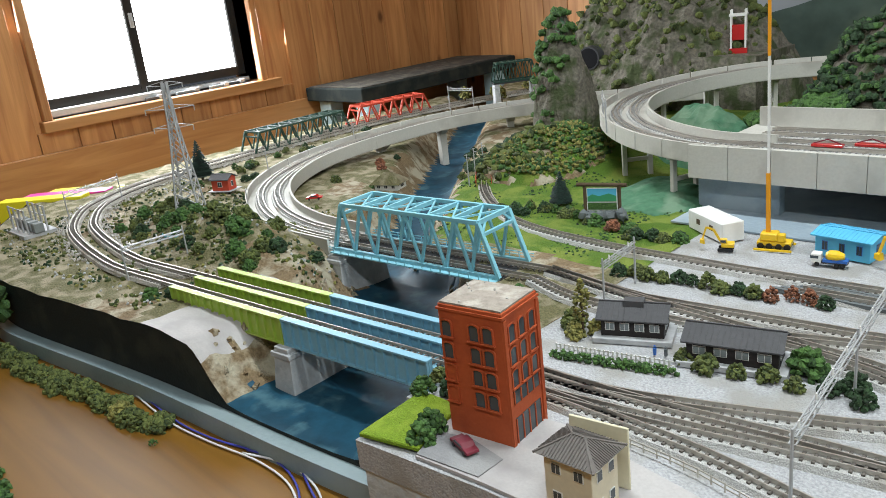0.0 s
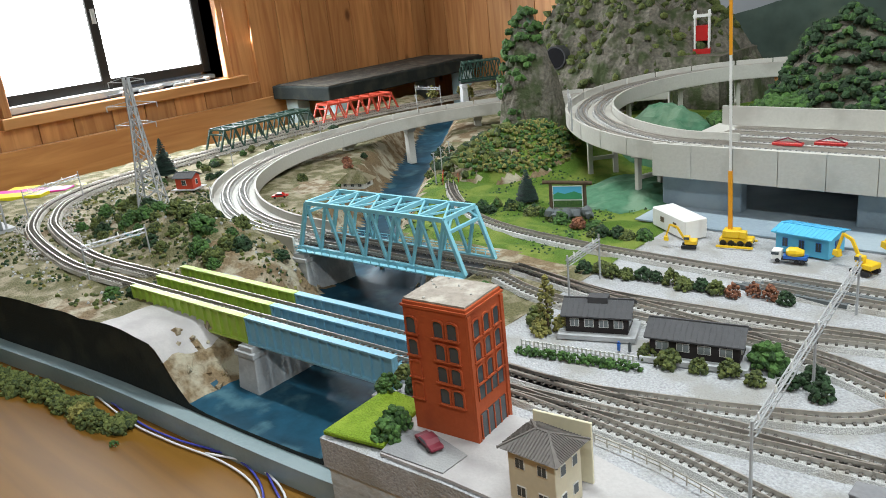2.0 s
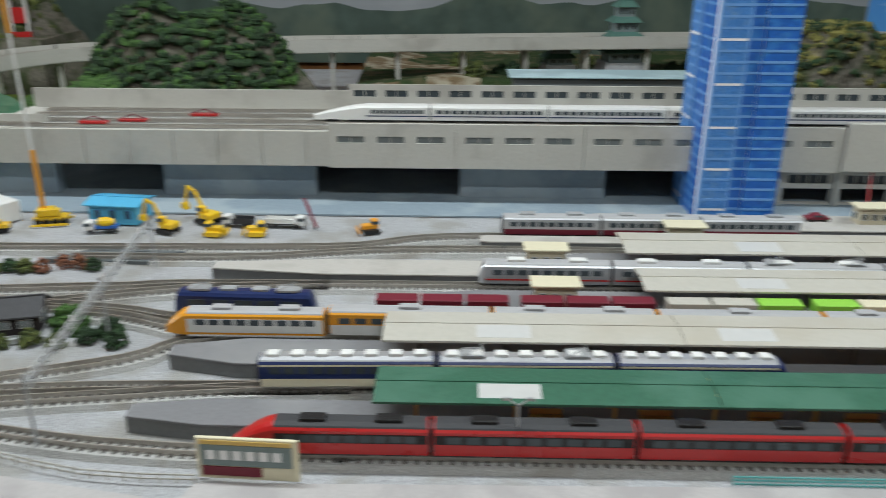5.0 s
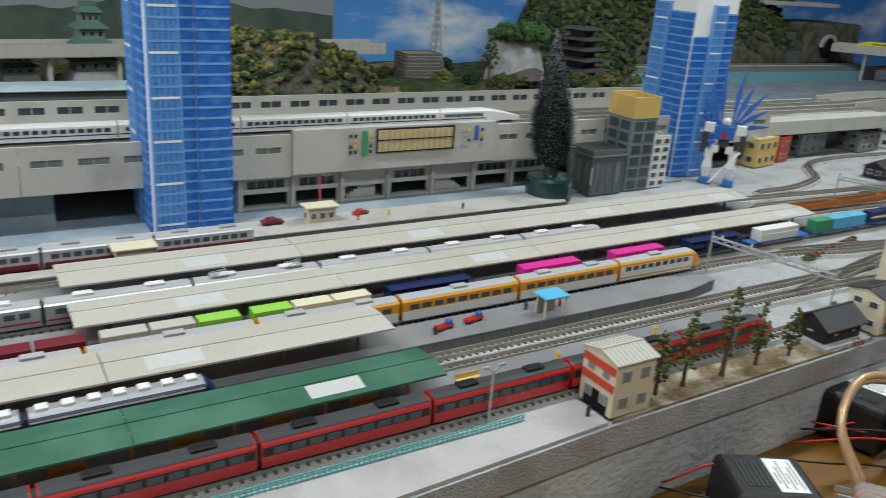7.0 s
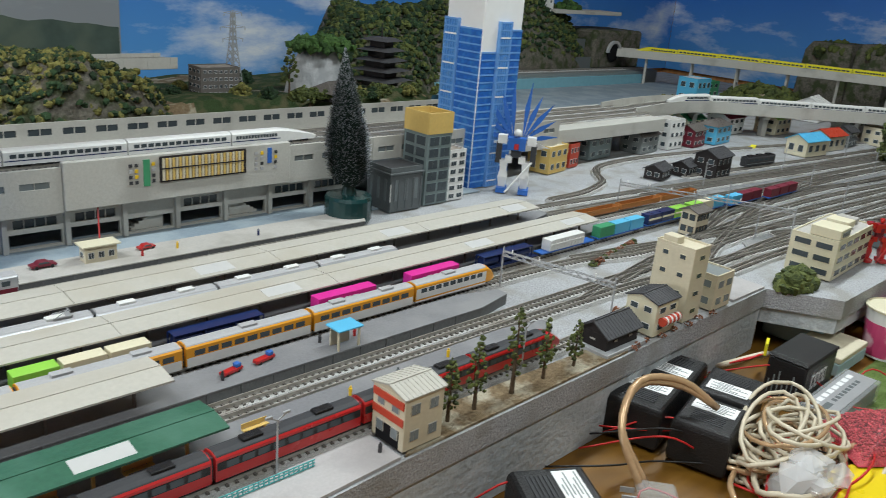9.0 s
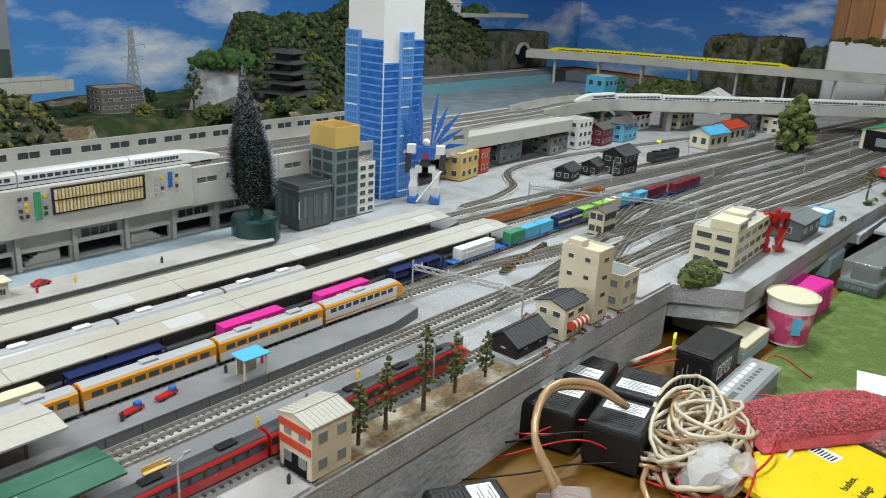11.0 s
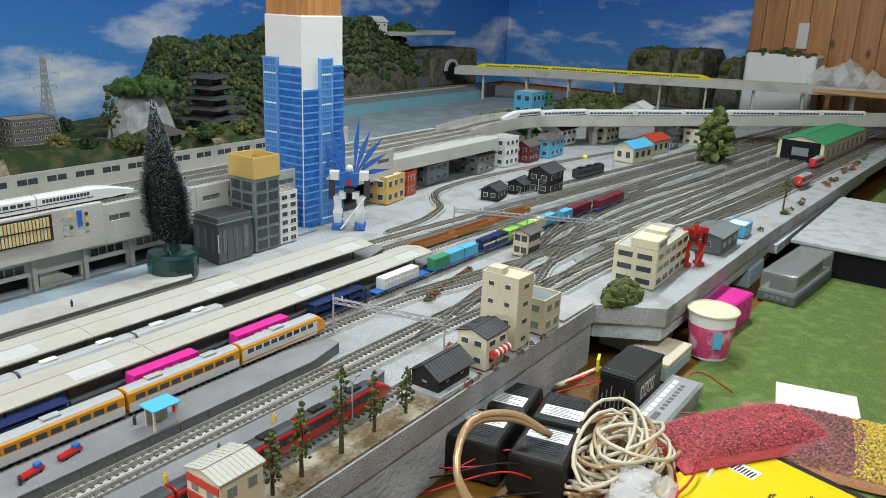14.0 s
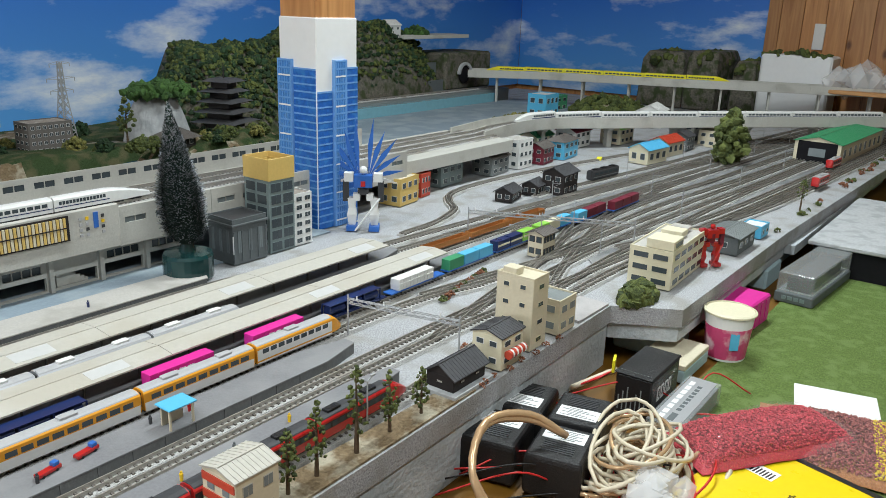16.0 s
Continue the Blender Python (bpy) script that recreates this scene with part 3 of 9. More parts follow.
# flat ground board of the yard, station and town
gd = thing("ground", "grey ballasted ground of the layout", "ground", kind="structure")
m = Mesh()
m.prism([(-0.085, 0.84), (0.05, 0.852), (0.35, 0.861), (0.8, 0.876), (1.09, 0.892), (1.785, 0.905), (1.785, 1.3), (0.4, 1.3), (0.4, 1.45), (-0.09, 1.45)], -0.03, -0.002)
m.prism([(1.785, 0.905), (1.84, 0.815), (2.4, 0.815), (3.2, 0.79), (4.4, 0.74), (4.4, 2.7), (1.785, 2.7)], -0.03, -0.002)
m.prism([(0.4, 1.3), (1.785, 1.3), (1.785, 2.7), (0.4, 2.7)], -0.03, -0.002)
m.prism([(-0.09, 1.45), (0.4, 1.45), (0.4, 2.7), (-0.09, 2.7)], -0.03, -0.002)
part("board_top", m, "board", gd)
m = Mesh()
for pts in ([(-0.082, 0.843), (0.05, 0.855), (0.35, 0.864), (0.8, 0.879), (1.09, 0.895), (1.785, 0.908), (1.785, 1.0), (-0.085, 1.0)],):
    m.prism(pts, -0.099, -0.03)
part("foam_edge", m, "foam", gd, "grey painted foam edge")
m = Mesh()
m.prism([(1.79, 0.908), (1.842, 0.82), (2.42, 0.82), (2.42, 1.0), (1.79, 1.0)], -0.055, -0.03)
m.box(2.42, 4.4, 0.80, 0.98, -0.05, -0.031)
part("foam_edge", m, "foam", gd, "grey painted foam edge")
for i, x in enumerate((1.86, 2.05, 2.3, 2.5, 2.72, 2.95, 3.2, 3.5)):
    part("foam_block", Mesh().box(x, x + (0.16 if i % 2 else 0.1), 0.84 - 0.012 * (i % 3), 0.93, -0.099, -0.056 if x < 2.4 else -0.051), "foam_blue", gd, "pale blue foam block", 0.004)

# terrain of the river side: height field
def terrain(x, y):
    river = -0.62 + 0.1 * math.sin(y * 4.2 + 0.6) if y > 1.35 else None
    # course of the river: from the front edge back to the left
    if y < 1.25:
        c = -0.25 - 0.32 * max(0, y - 0.95) ** 1.05 / 0.33 ** 1.05 * 0.75
        half = 0.115 - 0.03 * min(1, max(0, (y - 0.9) / 0.35))
    else:
        c = -0.52 - 0.75 * (y - 1.25)
        half = 0.05
    d = abs(x - c) - half + 0.012 * noise.noise((x * 16, y * 16, 5)) + 0.006 * noise.noise((x * 45, y * 45, 8))
    bank = 1 / (1 + math.exp(-(d - 0.03) / 0.012))
    h = -0.072 + 0.07 * bank
    h += 0.004 * noise.noise((x * 30, y * 30, 0)) * bank
    # wooded knoll inside the loop of track
    k = math.exp(-(((x + 0.70) / 0.16) ** 2 + ((y - 1.09) / 0.07) ** 2))
    h += bank * (0.05 * k + 0.02 * k * noise.noise((x * 14, y * 14, 3)))
    k2 = math.exp(-(((x + 0.92) / 0.1) ** 2 + ((y - 1.12) / 0.06) ** 2))
    h += 0.03 * k2
    k3 = math.exp(-(((x + 0.50) / 0.16) ** 2 + ((y - 1.72) / 0.14) ** 2))
    h += bank * 0.055 * k3
    return h


m = Mesh()
X0, X1, Y0, Y1, S = -1.5, -0.085, 0.80, 2.72, 0.0125
nx, ny = int((X1 - X0) / S) + 1, int((Y1 - Y0) / S) + 1


def front(x):
    return 0.85 + 0.1 * (x + 0.5) + 0.004 * math.sin(x * 9) + max(0, (-x - 0.85)) ** 2 * 0.75


pts, idx = [], {}
for i in range(nx):
    x = X0 + i * S
    f = front(x)
    for j in range(ny):
        y = f + (Y1 - f) * (j / (ny - 1)) ** 1.15
        pts.append((x, y, terrain(x, y)))
fs, mi = [], []
for i in range(nx - 1):
    for j in range(ny - 1):
        a = i * ny + j
        fs.append((a, a + ny, a + ny + 1, a + 1))
        x, y, z = pts[a]
        wet = z < -0.062
        slope = abs(pts[a + ny][2] - z) + abs(pts[a + 1][2] - z)
        n = noise.noise((x * 9, y * 9, 7))
        if wet:
            k = 0
        elif y < 1.03 and -0.53 < x < -0.4 and z > -0.02:
            k = 3
        elif slope > 0.011 or z < -0.02:
            k = 1
        elif x > -0.62 and y > 1.28:
            k = 4
        elif x < -1.15 and y > 1.0:
            k = 5
        else:
            k = 2 if n > -0.25 else 1
        mi.append(k)
m.v, m.f, m.mi = pts, fs, mi
terr = part("terrain", m, ["water", "earth", "scrub", "pave", "grass", "scrub"], gd, "river bed, banks and scrub of the model landscape", smooth=True)
# cloth-clad front of the river side and the panel below it
fr = [(X0 + i * 0.03, front(X0 + i * 0.03) - 0.001) for i in range(48)]
m, m2 = Mesh(), Mesh()
tops = [terrain(x, y + 0.004) for x, y in fr]
m.add([(x, y, t + 0.001) for (x, y), t in zip(fr, tops)] + [(x, y + 0.001, -0.085) for x, y in fr], [(i + 1, i, 48 + i, 49 + i) for i in range(47)])
part("cloth_front", m, "edge_dark", gd, "dark cloth front of the layout")
m2.sweep([(x, y - 0.012, -0.1) for x, y in fr], [(-0.02, 0.0), (0.006, 0.0), (0.006, 0.024), (-0.02, 0.024)])
part("front_panel", m2, "edge_blue", gd, "blue-grey front panel")


# ---- track ----
def track(name, path, light=False, bed=True, group="tracks", sleepers="sleeper", label="nickel rails on brown sleepers in grey ballast"):
    """One line of track along a path of (x, y, z at the bed)."""
    t = thing("railway_track", label, "track", group)
    if bed:
        part("roadbed", Mesh().sweep(path, [(-0.0125, -0.002), (-0.0105, 0.0032), (0.0105, 0.0032), (0.0125, -0.002)]), "ballast_light" if light else "ballast", t)
    sl = Mesh()
    for q, a in along(path, 0.003, 0.0082):
        sl.obox((q.x, q.y, q.z + 0.0036), (0.0025, 0.0165, 0.0022), a)
    tagged(part("sleeper", sl, sleepers, t), kind="stuff")
    for o in (-0.0045, 0.0045):
        part("rail", Mesh().sweep(path, [(o - 0.0006, 0.004), (o + 0.0006, 0.004), (o + 0.0006, 0.0076), (o - 0.0006, 0.0076)]), "rail", t)
    return t


loop = smooth_path([(-0.62, 0.937), (-0.784, 0.930), (-1.0, 0.962), (-1.13, 1.006), (-1.25, 1.09), (-1.33, 1.24), (-1.365, 1.53), (-1.37, 1.87), (-1.33, 2.13), (-1.25, 2.4), (-1.15, 2.6)])
loop = [(x, y, 0.002) for x, y, z in loop]
track("outer", loop, True)
track("inner", shifted(loop, 0.037), True)
GA, GB = Vector((-0.572, 0.9405)), Vector((-0.112, 0.975))  # girder bridge axis of the near track
gdir = (GB - GA).normalized()
gn = Vector((-gdir.y, gdir.x))
def straight(a, b, z=0.002):
    return smooth_path([(*a, z), (*b, z)])
for o in (0, 0.038):
    a, b = GA + gn * o - gdir * 0.05, GB + gn * o + gdir * 0.02
    track("bridge", straight(a, b), bed=False, label="rails on sleepers across the girder bridge")
near = [
    [(-0.1, 0.976), (0.0, 0.983), (0.09, 0.981), (0.17, 0.975), (0.3, 0.955), (0.5, 0.95), (1.3, 0.95), (1.5, 0.965), (1.75, 0.99), (2.1, 1.0), (2.6, 0.95), (3.4, 0.9), (4.3, 0.85)],
    [(-0.1, 0.976), (0.06, 0.99), (0.25, 1.02), (0.45, 1.042), (0.8, 1.046), (1.4, 1.046), (1.75, 1.042), (2.2, 1.04), (2.9, 0.99), (3.6, 0.95), (4.4, 0.88)],
    [(-0.1, 1.0135), (0.03, 1.014), (0.12, 1.034), (0.25, 1.08), (0.32, 1.122), (0.6, 1.128), (1.5, 1.128), (1.75, 1.09), (2.1, 1.075), (2.8, 1.03), (4.4, 0.92)],
    [(-0.1, 1.0135), (0.07, 1.016), (0.25, 1.034), (0.45, 1.04)],
    [(-0.18, 1.2355), (-0.057, 1.211), (0.0, 1.203), (0.2, 1.178), (0.3, 1.158), (0.6, 1.157), (2.2, 1.157), (2.7, 1.1), (3.4, 1.06), (4.4, 1.0)],
    [(-0.18, 1.2355), (-0.057, 1.214), (0.0, 1.213), (0.18, 1.23), (0.4, 1.242), (1.6, 1.242), (1.95, 1.235), (2.4, 1.2), (3.0, 1.16), (4.4, 1.05)],
    [(-0.18, 1.2015), (-0.1, 1.176), (0.0, 1.172), (0.1, 1.184), (0.25, 1.225), (0.4, 1.242)],
    [(0.05, 1.175), (0.2, 1.165), (0.3, 1.128)],
    [(0.1, 1.31), (0.3, 1.315), (0.5, 1.345), (0.9, 1.345), (1.6, 1.345), (2.0, 1.32), (2.5, 1.27), (3.1, 1.22), (4.4, 1.1)],
    [(-0.66, 1.68), (-0.60, 1.58), (-0.487, 1.462), (-0.35, 1.375), (-0.195, 1.343), (0.0, 1.338), (0.17, 1.342), (0.4, 1.352), (0.55, 1.39), (1.0, 1.39), (1.45, 1.39), (1.6, 1.35)],
    [(1.72, 0.985), (1.95, 1.06), (2.2, 1.12), (2.6, 1.15), (3.4, 1.1)],
    [(1.6, 1.03), (1.85, 1.075), (2.1, 1.13), (2.5, 1.17)],
    [(2.05, 1.02), (2.5, 0.91), (3.2, 0.86), (4.2, 0.8)],
    [(1.85, 1.36), (1.96, 1.365), (2.07, 1.40), (2.12, 1.45), (2.2, 1.495), (2.4, 1.5), (2.7, 1.46), (3.1, 1.38), (3.5, 1.25)],
    [(1.75, 1.3), (2.2, 1.27), (2.7, 1.22), (3.5, 1.14)],
    [(0.45, 0.952), (0.6, 0.99), (0.75, 1.0205), (1.42, 1.0205), (1.7, 1.008), (2.0, 0.985), (2.5, 0.935), (3.3, 0.885), (4.3, 0.83)],
    [(1.5, 1.02), (1.75, 1.064), (2.0, 1.09), (2.4, 1.09), (3.0, 1.035), (4.4, 0.95)],
    [(1.45, 0.962), (1.7, 0.966), (2.0, 0.962), (2.5, 0.92), (3.3, 0.865), (4.3, 0.81)],
    [(2.1, 1.13), (2.5, 1.12), (3.0, 1.075), (4.4, 0.98)],
    [(2.0, 1.21), (2.5, 1.175), (3.1, 1.12), (4.4, 1.02)],
    [(2.05, 1.29), (2.6, 1.24), (3.2, 1.19), (4.4, 1.07)],
    [(2.2, 1.0), (2.7, 0.985), (3.4, 0.94), (4.4, 0.86)],
    [(2.3, 1.34), (2.8, 1.285), (3.3, 1.24), (4.4, 1.13)],
    [(1.62, 1.13), (1.8, 1.1), (2.0, 1.06), (2.2, 1.02)],
    [(1.7, 1.04), (1.95, 1.105), (2.2, 1.17), (2.5, 1.19)],
]
solid("yard_bed", Mesh().prism([(1.9, 0.975), (2.6, 0.885), (4.38, 0.79), (4.38, 1.16), (3.3, 1.27), (2.2, 1.345), (1.9, 1.33), (2.1, 1.16)], -0.0019, 0.0002), "yard_bed", "dark grey ballast of the fan of yard tracks", "ballast", kind="structure")
for pts in near:
    track("yard", smooth_path([(*p, 0.0) for p in pts]))

# ---- bridges and viaducts ----
def plate_girder(a, b, colour, label):
    """One plate of a girder bridge with its flanges and stiffeners."""
    t = thing("plate_girder", label, "bridge", "girder bridge")
    L = (b - a).length
    t.matrix_basis = pose(a.x, a.y, 0, 0, 0, math.degrees(math.atan2(b.y - a.y, b.x - a.x)))
    part("web", Mesh().box(0, L, -0.001, 0.001, -0.016, 0.014), colour, t)
    for z in (-0.017, 0.014):
        part("flange", Mesh().box(0, L, -0.0045, 0.0045, z, z + 0.0022), colour, t)
    n = 15
    for i in range(n + 1):
        x = 0.0015 + (L - 0.003) * i / n
        for s in (-1, 1):
            part("stiffener", Mesh().box(x - 0.0009, x + 0.0009, min(s * 0.0042, s * 0.001), max(s * 0.0042, s * 0.001), -0.015, 0.014), colour, t)
    return t


for o in (-0.0185, 0.0195, 0.0575):
    mid = GA.lerp(GB, 0.51)
    n2 = gn * o
    plate_girder(GA + n2, mid + n2 - gdir * 0.0006, "girder_g", "lime green plate girder of a model bridge")
    plate_girder(mid + n2 + gdir * 0.0006, GB + n2, "girder_b", "light blue plate girder of a model bridge")
br = thing("bridge_deck", "girder bridge floor under both tracks", "bridge", "girder bridge")
for o, z in ((0, 0), (0.038, 0)):
    for k, (u, v, c) in enumerate(((0.0, 0.508, "girder_g"), (0.512, 1.0, "girder_b"))):
        a, b = GA.lerp(GB, u) + gn * o, GA.lerp(GB, v) + gn * o
        part("floor_plate", Mesh().bar((a.x, a.y, 0.0018), (b.x, b.y, 0.0018), 0.022, 0.003), c, br)


def bridge_pier(x, y, rz, w, d, z0, z1, label="grey stone bridge pier with stepped cap"):
    t = thing("bridge_pier", label, "pier", "bridge piers", at=pose(x, y, 0, 0, 0, rz))
    def ring(sx, sy, z):
        return [(-sx, -sy, z), (sx, -sy, z), (sx, sy, z), (-sx, sy, z)]
    part("shaft", Mesh().loft([ring(w * 0.62, d * 0.55, z0), ring(w * 0.5, d * 0.5, z1 - 0.012)]), "stone", t, bevel=0.001)
    part("cap", Mesh().loft([ring(w * 0.56, d * 0.53, z1 - 0.012), ring(w * 0.56, d * 0.53, z1 - 0.006), ring(w * 0.4, d * 0.5, z1 - 0.006), ring(w * 0.4, d * 0.5, z1)]), "stone", t, bevel=0.0006)
    return t


ga = math.degrees(math.atan2(gdir.y, gdir.x))
for u in (0.515, 0.985):
    q = GA.lerp(GB, u) + gn * 0.0195
    bridge_pier(q.x, q.y, ga, 0.03, 0.1, -0.075, -0.017)
q = GA.lerp(GB, 0.02) + gn * 0.0195
bridge_pier(q.x, q.y, ga, 0.02, 0.095, -0.04, -0.017)


def truss_bridge(name, a, b, width, high, colour, label, panels=7, w=0.0045, walkway=True, lower=False):
    """Warren truss with end portals, verticals, lateral bracing and a floor."""
    L = (b - a).length
    t = thing(name, label, "bridge", "truss bridges", at=Matrix.Translation((a.x, a.y, a.z)) @ pose(0, 0, 0, 0, 0, math.degrees(math.atan2(b.y - a.y, b.x - a.x))))
    p = L / panels
    for y in (-width / 2, width / 2):
        part("bottom_chord", Mesh().bar((0, y, 0), (L, y, 0), w, w * 1.3), colour, t)
        part("top_chord", Mesh().bar((p * 0.6, y, high), (L - p * 0.6, y, high), w, w * 1.2), colour, t)
        for x0, x1 in ((0, p * 0.6), (L, L - p * 0.6)):
            part("end_post", Mesh().bar((x0, y, 0), (x1, y, high), w * 1.2, w), colour, t)
        for i in range(panels):
            if i == 0:
                xa, xb = p * 0.6, p
            else:
                xa, xb = i * p, i * p + p / 2
            m = Mesh()
            if i < panels - 1:
                part("diagonal", Mesh().bar((max(p * 0.6, (i + 0.5) * p), y, high), ((i + 1) * p, y, 0), w * 0.8), colour, t)
                part("diagonal", Mesh().bar(((i + 1) * p, y, 0), (min(L - p * 0.6, (i + 1.5) * p), y, high), w * 0.8), colour, t)
        if walkway:
            s = 1 if y > 0 else -1
            part("walkway", Mesh().box(0, L, min(y + s * 0.004, y + s * 0.012), max(y + s * 0.004, y + s * 0.012), -0.003, -0.0015), colour, t)
            part("handrail", Mesh().bar((0, y + s * 0.0118, 0.007), (L, y + s * 0.0118, 0.007), 0.0009).bar((0, y + s * 0.0118, 0.003), (L, y + s * 0.0118, 0.003), 0.0007), colour, t)
            for k in range(19):
                x = L * (k + 0.5) / 19
                part("rail_post", Mesh().bar((x, y + s * 0.0118, -0.003), (x, y + s * 0.0118, 0.007), 0.0009), colour, t)
    n = panels - 1
    for i in range(panels):
        x = p * 0.6 + (L - 1.2 * p) * i / n
        part("top_strut", Mesh().bar((x, -width / 2, high), (x, width / 2, high), w * 0.8, w * 1.3), colour, t)
        if i < n:
            x2 = p * 0.6 + (L - 1.2 * p) * (i + 1) / n
            part("top_brace", Mesh().bar((x, -width / 2, high), (x2, width / 2, high), w * 0.55).bar((x, width / 2, high), (x2, -width / 2, high - 0.0004), w * 0.55), colour, t)
    for x0, x1 in ((0, p * 0.6), (L, L - p * 0.6)):
        g = Mesh()
        for z0 in (0.78,):
            xa = x0 + (x1 - x0) * z0
            g.bar((xa, -width / 2, high * z0), (xa, width / 2, high * z0), w * 0.9, w * 0.9)
            g.bar((xa, -width / 2, high * z0), (x1, -width / 4, high), w * 0.6).bar((xa, width / 2, high * z0), (x1, width / 4, high), w * 0.6)
        part("portal", g, colour, t)
    fl = Mesh().box(0, L, -width / 2, width / 2, -0.006, -0.002)
    part("bridge_floor", fl, "darkgrey", t)
    return t


TA, TB = Vector((-0.5265, 1.194, 0.0)), Vector((-0.2245, 1.2185, 0.0))
truss_bridge("truss_bridge", TA, TB, 0.066, 0.07, "sky_blue", "light blue double-track truss bridge over the river")
tn = Vector((-(TB - TA).y, (TB - TA).x)).normalized()
for o in (-0.017, 0.017):
    track("truss", straight((TA.x - 0.02, TA.y + o), (TB.x + 0.05, TB.y + o), -0.0018), bed=False, label="rails on sleepers through the truss bridge")
for x, y in ((TA.x + 0.005, TA.y), (TB.x - 0.004, TB.y)):
    bridge_pier(x, y, 5, 0.028, 0.09, -0.075, -0.007)
truss_bridge("truss_bridge", Vector((-1.352, 1.53, 0.004)), Vector((-1.372, 1.85, 0.004)), 0.06, 0.05, "truss_green", "dark green truss bridge by the window", 9, 0.004, False)
truss_bridge("truss_bridge", Vector((-1.375, 1.88, 0.004)), Vector((-1.33, 2.13, 0.004)), 0.06, 0.05, "truss_red", "red truss bridge by the window", 7, 0.004, False)
truss_bridge("truss_bridge", Vector((-1.111, 2.191, 0.075)), Vector((-1.034, 2.288, 0.075)), 0.04, 0.05, "truss_green", "green truss bridge before the rock wall", 6, 0.003, False)
for x, y in ((-1.106, 2.198), (-1.039, 2.281)):
    bridge_pier(x, y, 51, 0.014, 0.045, -0.004, 0.069)


def viaduct(path, width, label, parapet=0.014, depth=0.014, tracks=2, joints=0.06, both=True):
    """Concrete viaduct: slab, two parapets in sections, tracks on the deck."""
    v = thing("viaduct", label, "viaduct", "viaducts")
    w = width / 2
    part("deck", Mesh().sweep(path, [(-w, -depth), (-w, 0), (w, 0), (w, -depth)]), "concrete", v)
    for s in (-1, 1):
        if s == 1 and not both:
            continue
        q = along(path, 0, joints)
        seq = [Vector(p) for p in path]
        chunk, acc = [seq[0]], 0
        for a, b in zip(seq, seq[1:]):
            chunk.append(b)
            acc += (b - a).length
            if acc >= joints or b is seq[-1]:
                o0, o1 = s * (w - 0.003), s * (w + 0.001)
                lo, hi = min(o0, o1), max(o0, o1)
                c2 = [tuple(p) for p in chunk]
                part("parapet_panel", Mesh().sweep(c2, [(lo, -depth * 0.9), (lo, parapet), (hi, parapet), (hi, -depth * 0.9)]), "concrete", v)
                d = (chunk[-1] - chunk[0]).normalized() * 0.0008
                chunk, acc = [b + d], 0
    for k in range(tracks):
        o = (k - (tracks - 1) / 2) * 0.031
        p2 = [(x, y, z + 0.0) for x, y, z in shifted(path, o)]
        track("viaduct", p2, label="rails in a concrete bed on the viaduct", group="viaduct tracks", sleepers="sleeper_pale")
    return v


def viaduct_pier(x, y, z1, z0=-0.07, rz=0.0, portal=False):
    t = thing("viaduct_pier", "grey concrete viaduct pier", "pier", "viaduct piers", at=pose(x, y, 0, 0, 0, rz))
    if portal:
        for s in (-1, 1):
            part("column", Mesh().box(s * 0.022 - 0.004, s * 0.022 + 0.004, -0.004, 0.004, z0, z1 - 0.006), "concrete", t, bevel=0.0006)
        part("crossbeam", Mesh().box(-0.032, 0.032, -0.005, 0.005, z1 - 0.006, z1), "concrete", t, bevel=0.0006)
        part("tie_beam", Mesh().box(-0.018, 0.018, -0.003, 0.003, (z0 + z1) / 2 - 0.003, (z0 + z1) / 2 + 0.003), "concrete", t)
    else:
        part("column", Mesh().box(-0.012, 0.012, -0.008, 0.008, z0, z1 - 0.014), "concrete", t, bevel=0.001)
        part("hammerhead", Mesh().loft([[(-0.013, -0.009, z1 - 0.014), (0.013, -0.009, z1 - 0.014), (0.013, 0.009, z1 - 0.014), (-0.013, 0.009, z1 - 0.014)],
                                       [(-0.032, -0.009, z1), (0.032, -0.009, z1), (0.032, 0.009, z1), (-0.032, 0.009, z1)]]), "concrete", t, bevel=0.0006)
    return t


curve = smooth_path([(-0.531, 1.194, 0.002), (-0.66, 1.195, 0.004), (-0.80, 1.235, 0.008), (-0.93, 1.325, 0.014), (-1.01, 1.47, 0.022), (-1.02, 1.64, 0.03), (-0.985, 1.85, 0.036), (-0.88, 2.02, 0.04), (-0.72, 2.14, 0.044), (-0.5, 2.25, 0.05)])
viaduct(curve, 0.082, "pale concrete double-track viaduct curving over the river")
for i in (14, 22, 30, 38, 46, 54):
    if i < len(curve):
        p, q = curve[i], curve[min(i + 1, len(curve) - 1)]
        viaduct_pier(p[0], p[1], p[2] - 0.014, -0.07 if i > 14 else -0.02, math.degrees(math.atan2(q[1] - p[1], q[0] - p[0])) + 90)
high = smooth_path([(-0.06, 1.572, 0.0868), (-0.17, 1.58, 0.087), (-0.30, 1.645, 0.09), (-0.405, 1.76, 0.094), (-0.44, 1.90, 0.1), (-0.39, 2.06, 0.106), (-0.25, 2.175, 0.112), (0.1, 2.27, 0.116), (0.6, 2.34, 0.118), (1.1, 2.39, 0.12), (1.62, 2.43, 0.12)])
viaduct(high, 0.085, "pale concrete double-track viaduct climbing in a loop")
for i in range(6, len(high) - 2, 7):
    p, q = high[i], high[i + 1]
    viaduct_pier(p[0], p[1], p[2] - 0.014, -0.003, math.degrees(math.atan2(q[1] - p[1], q[0] - p[0])) + 90, True)

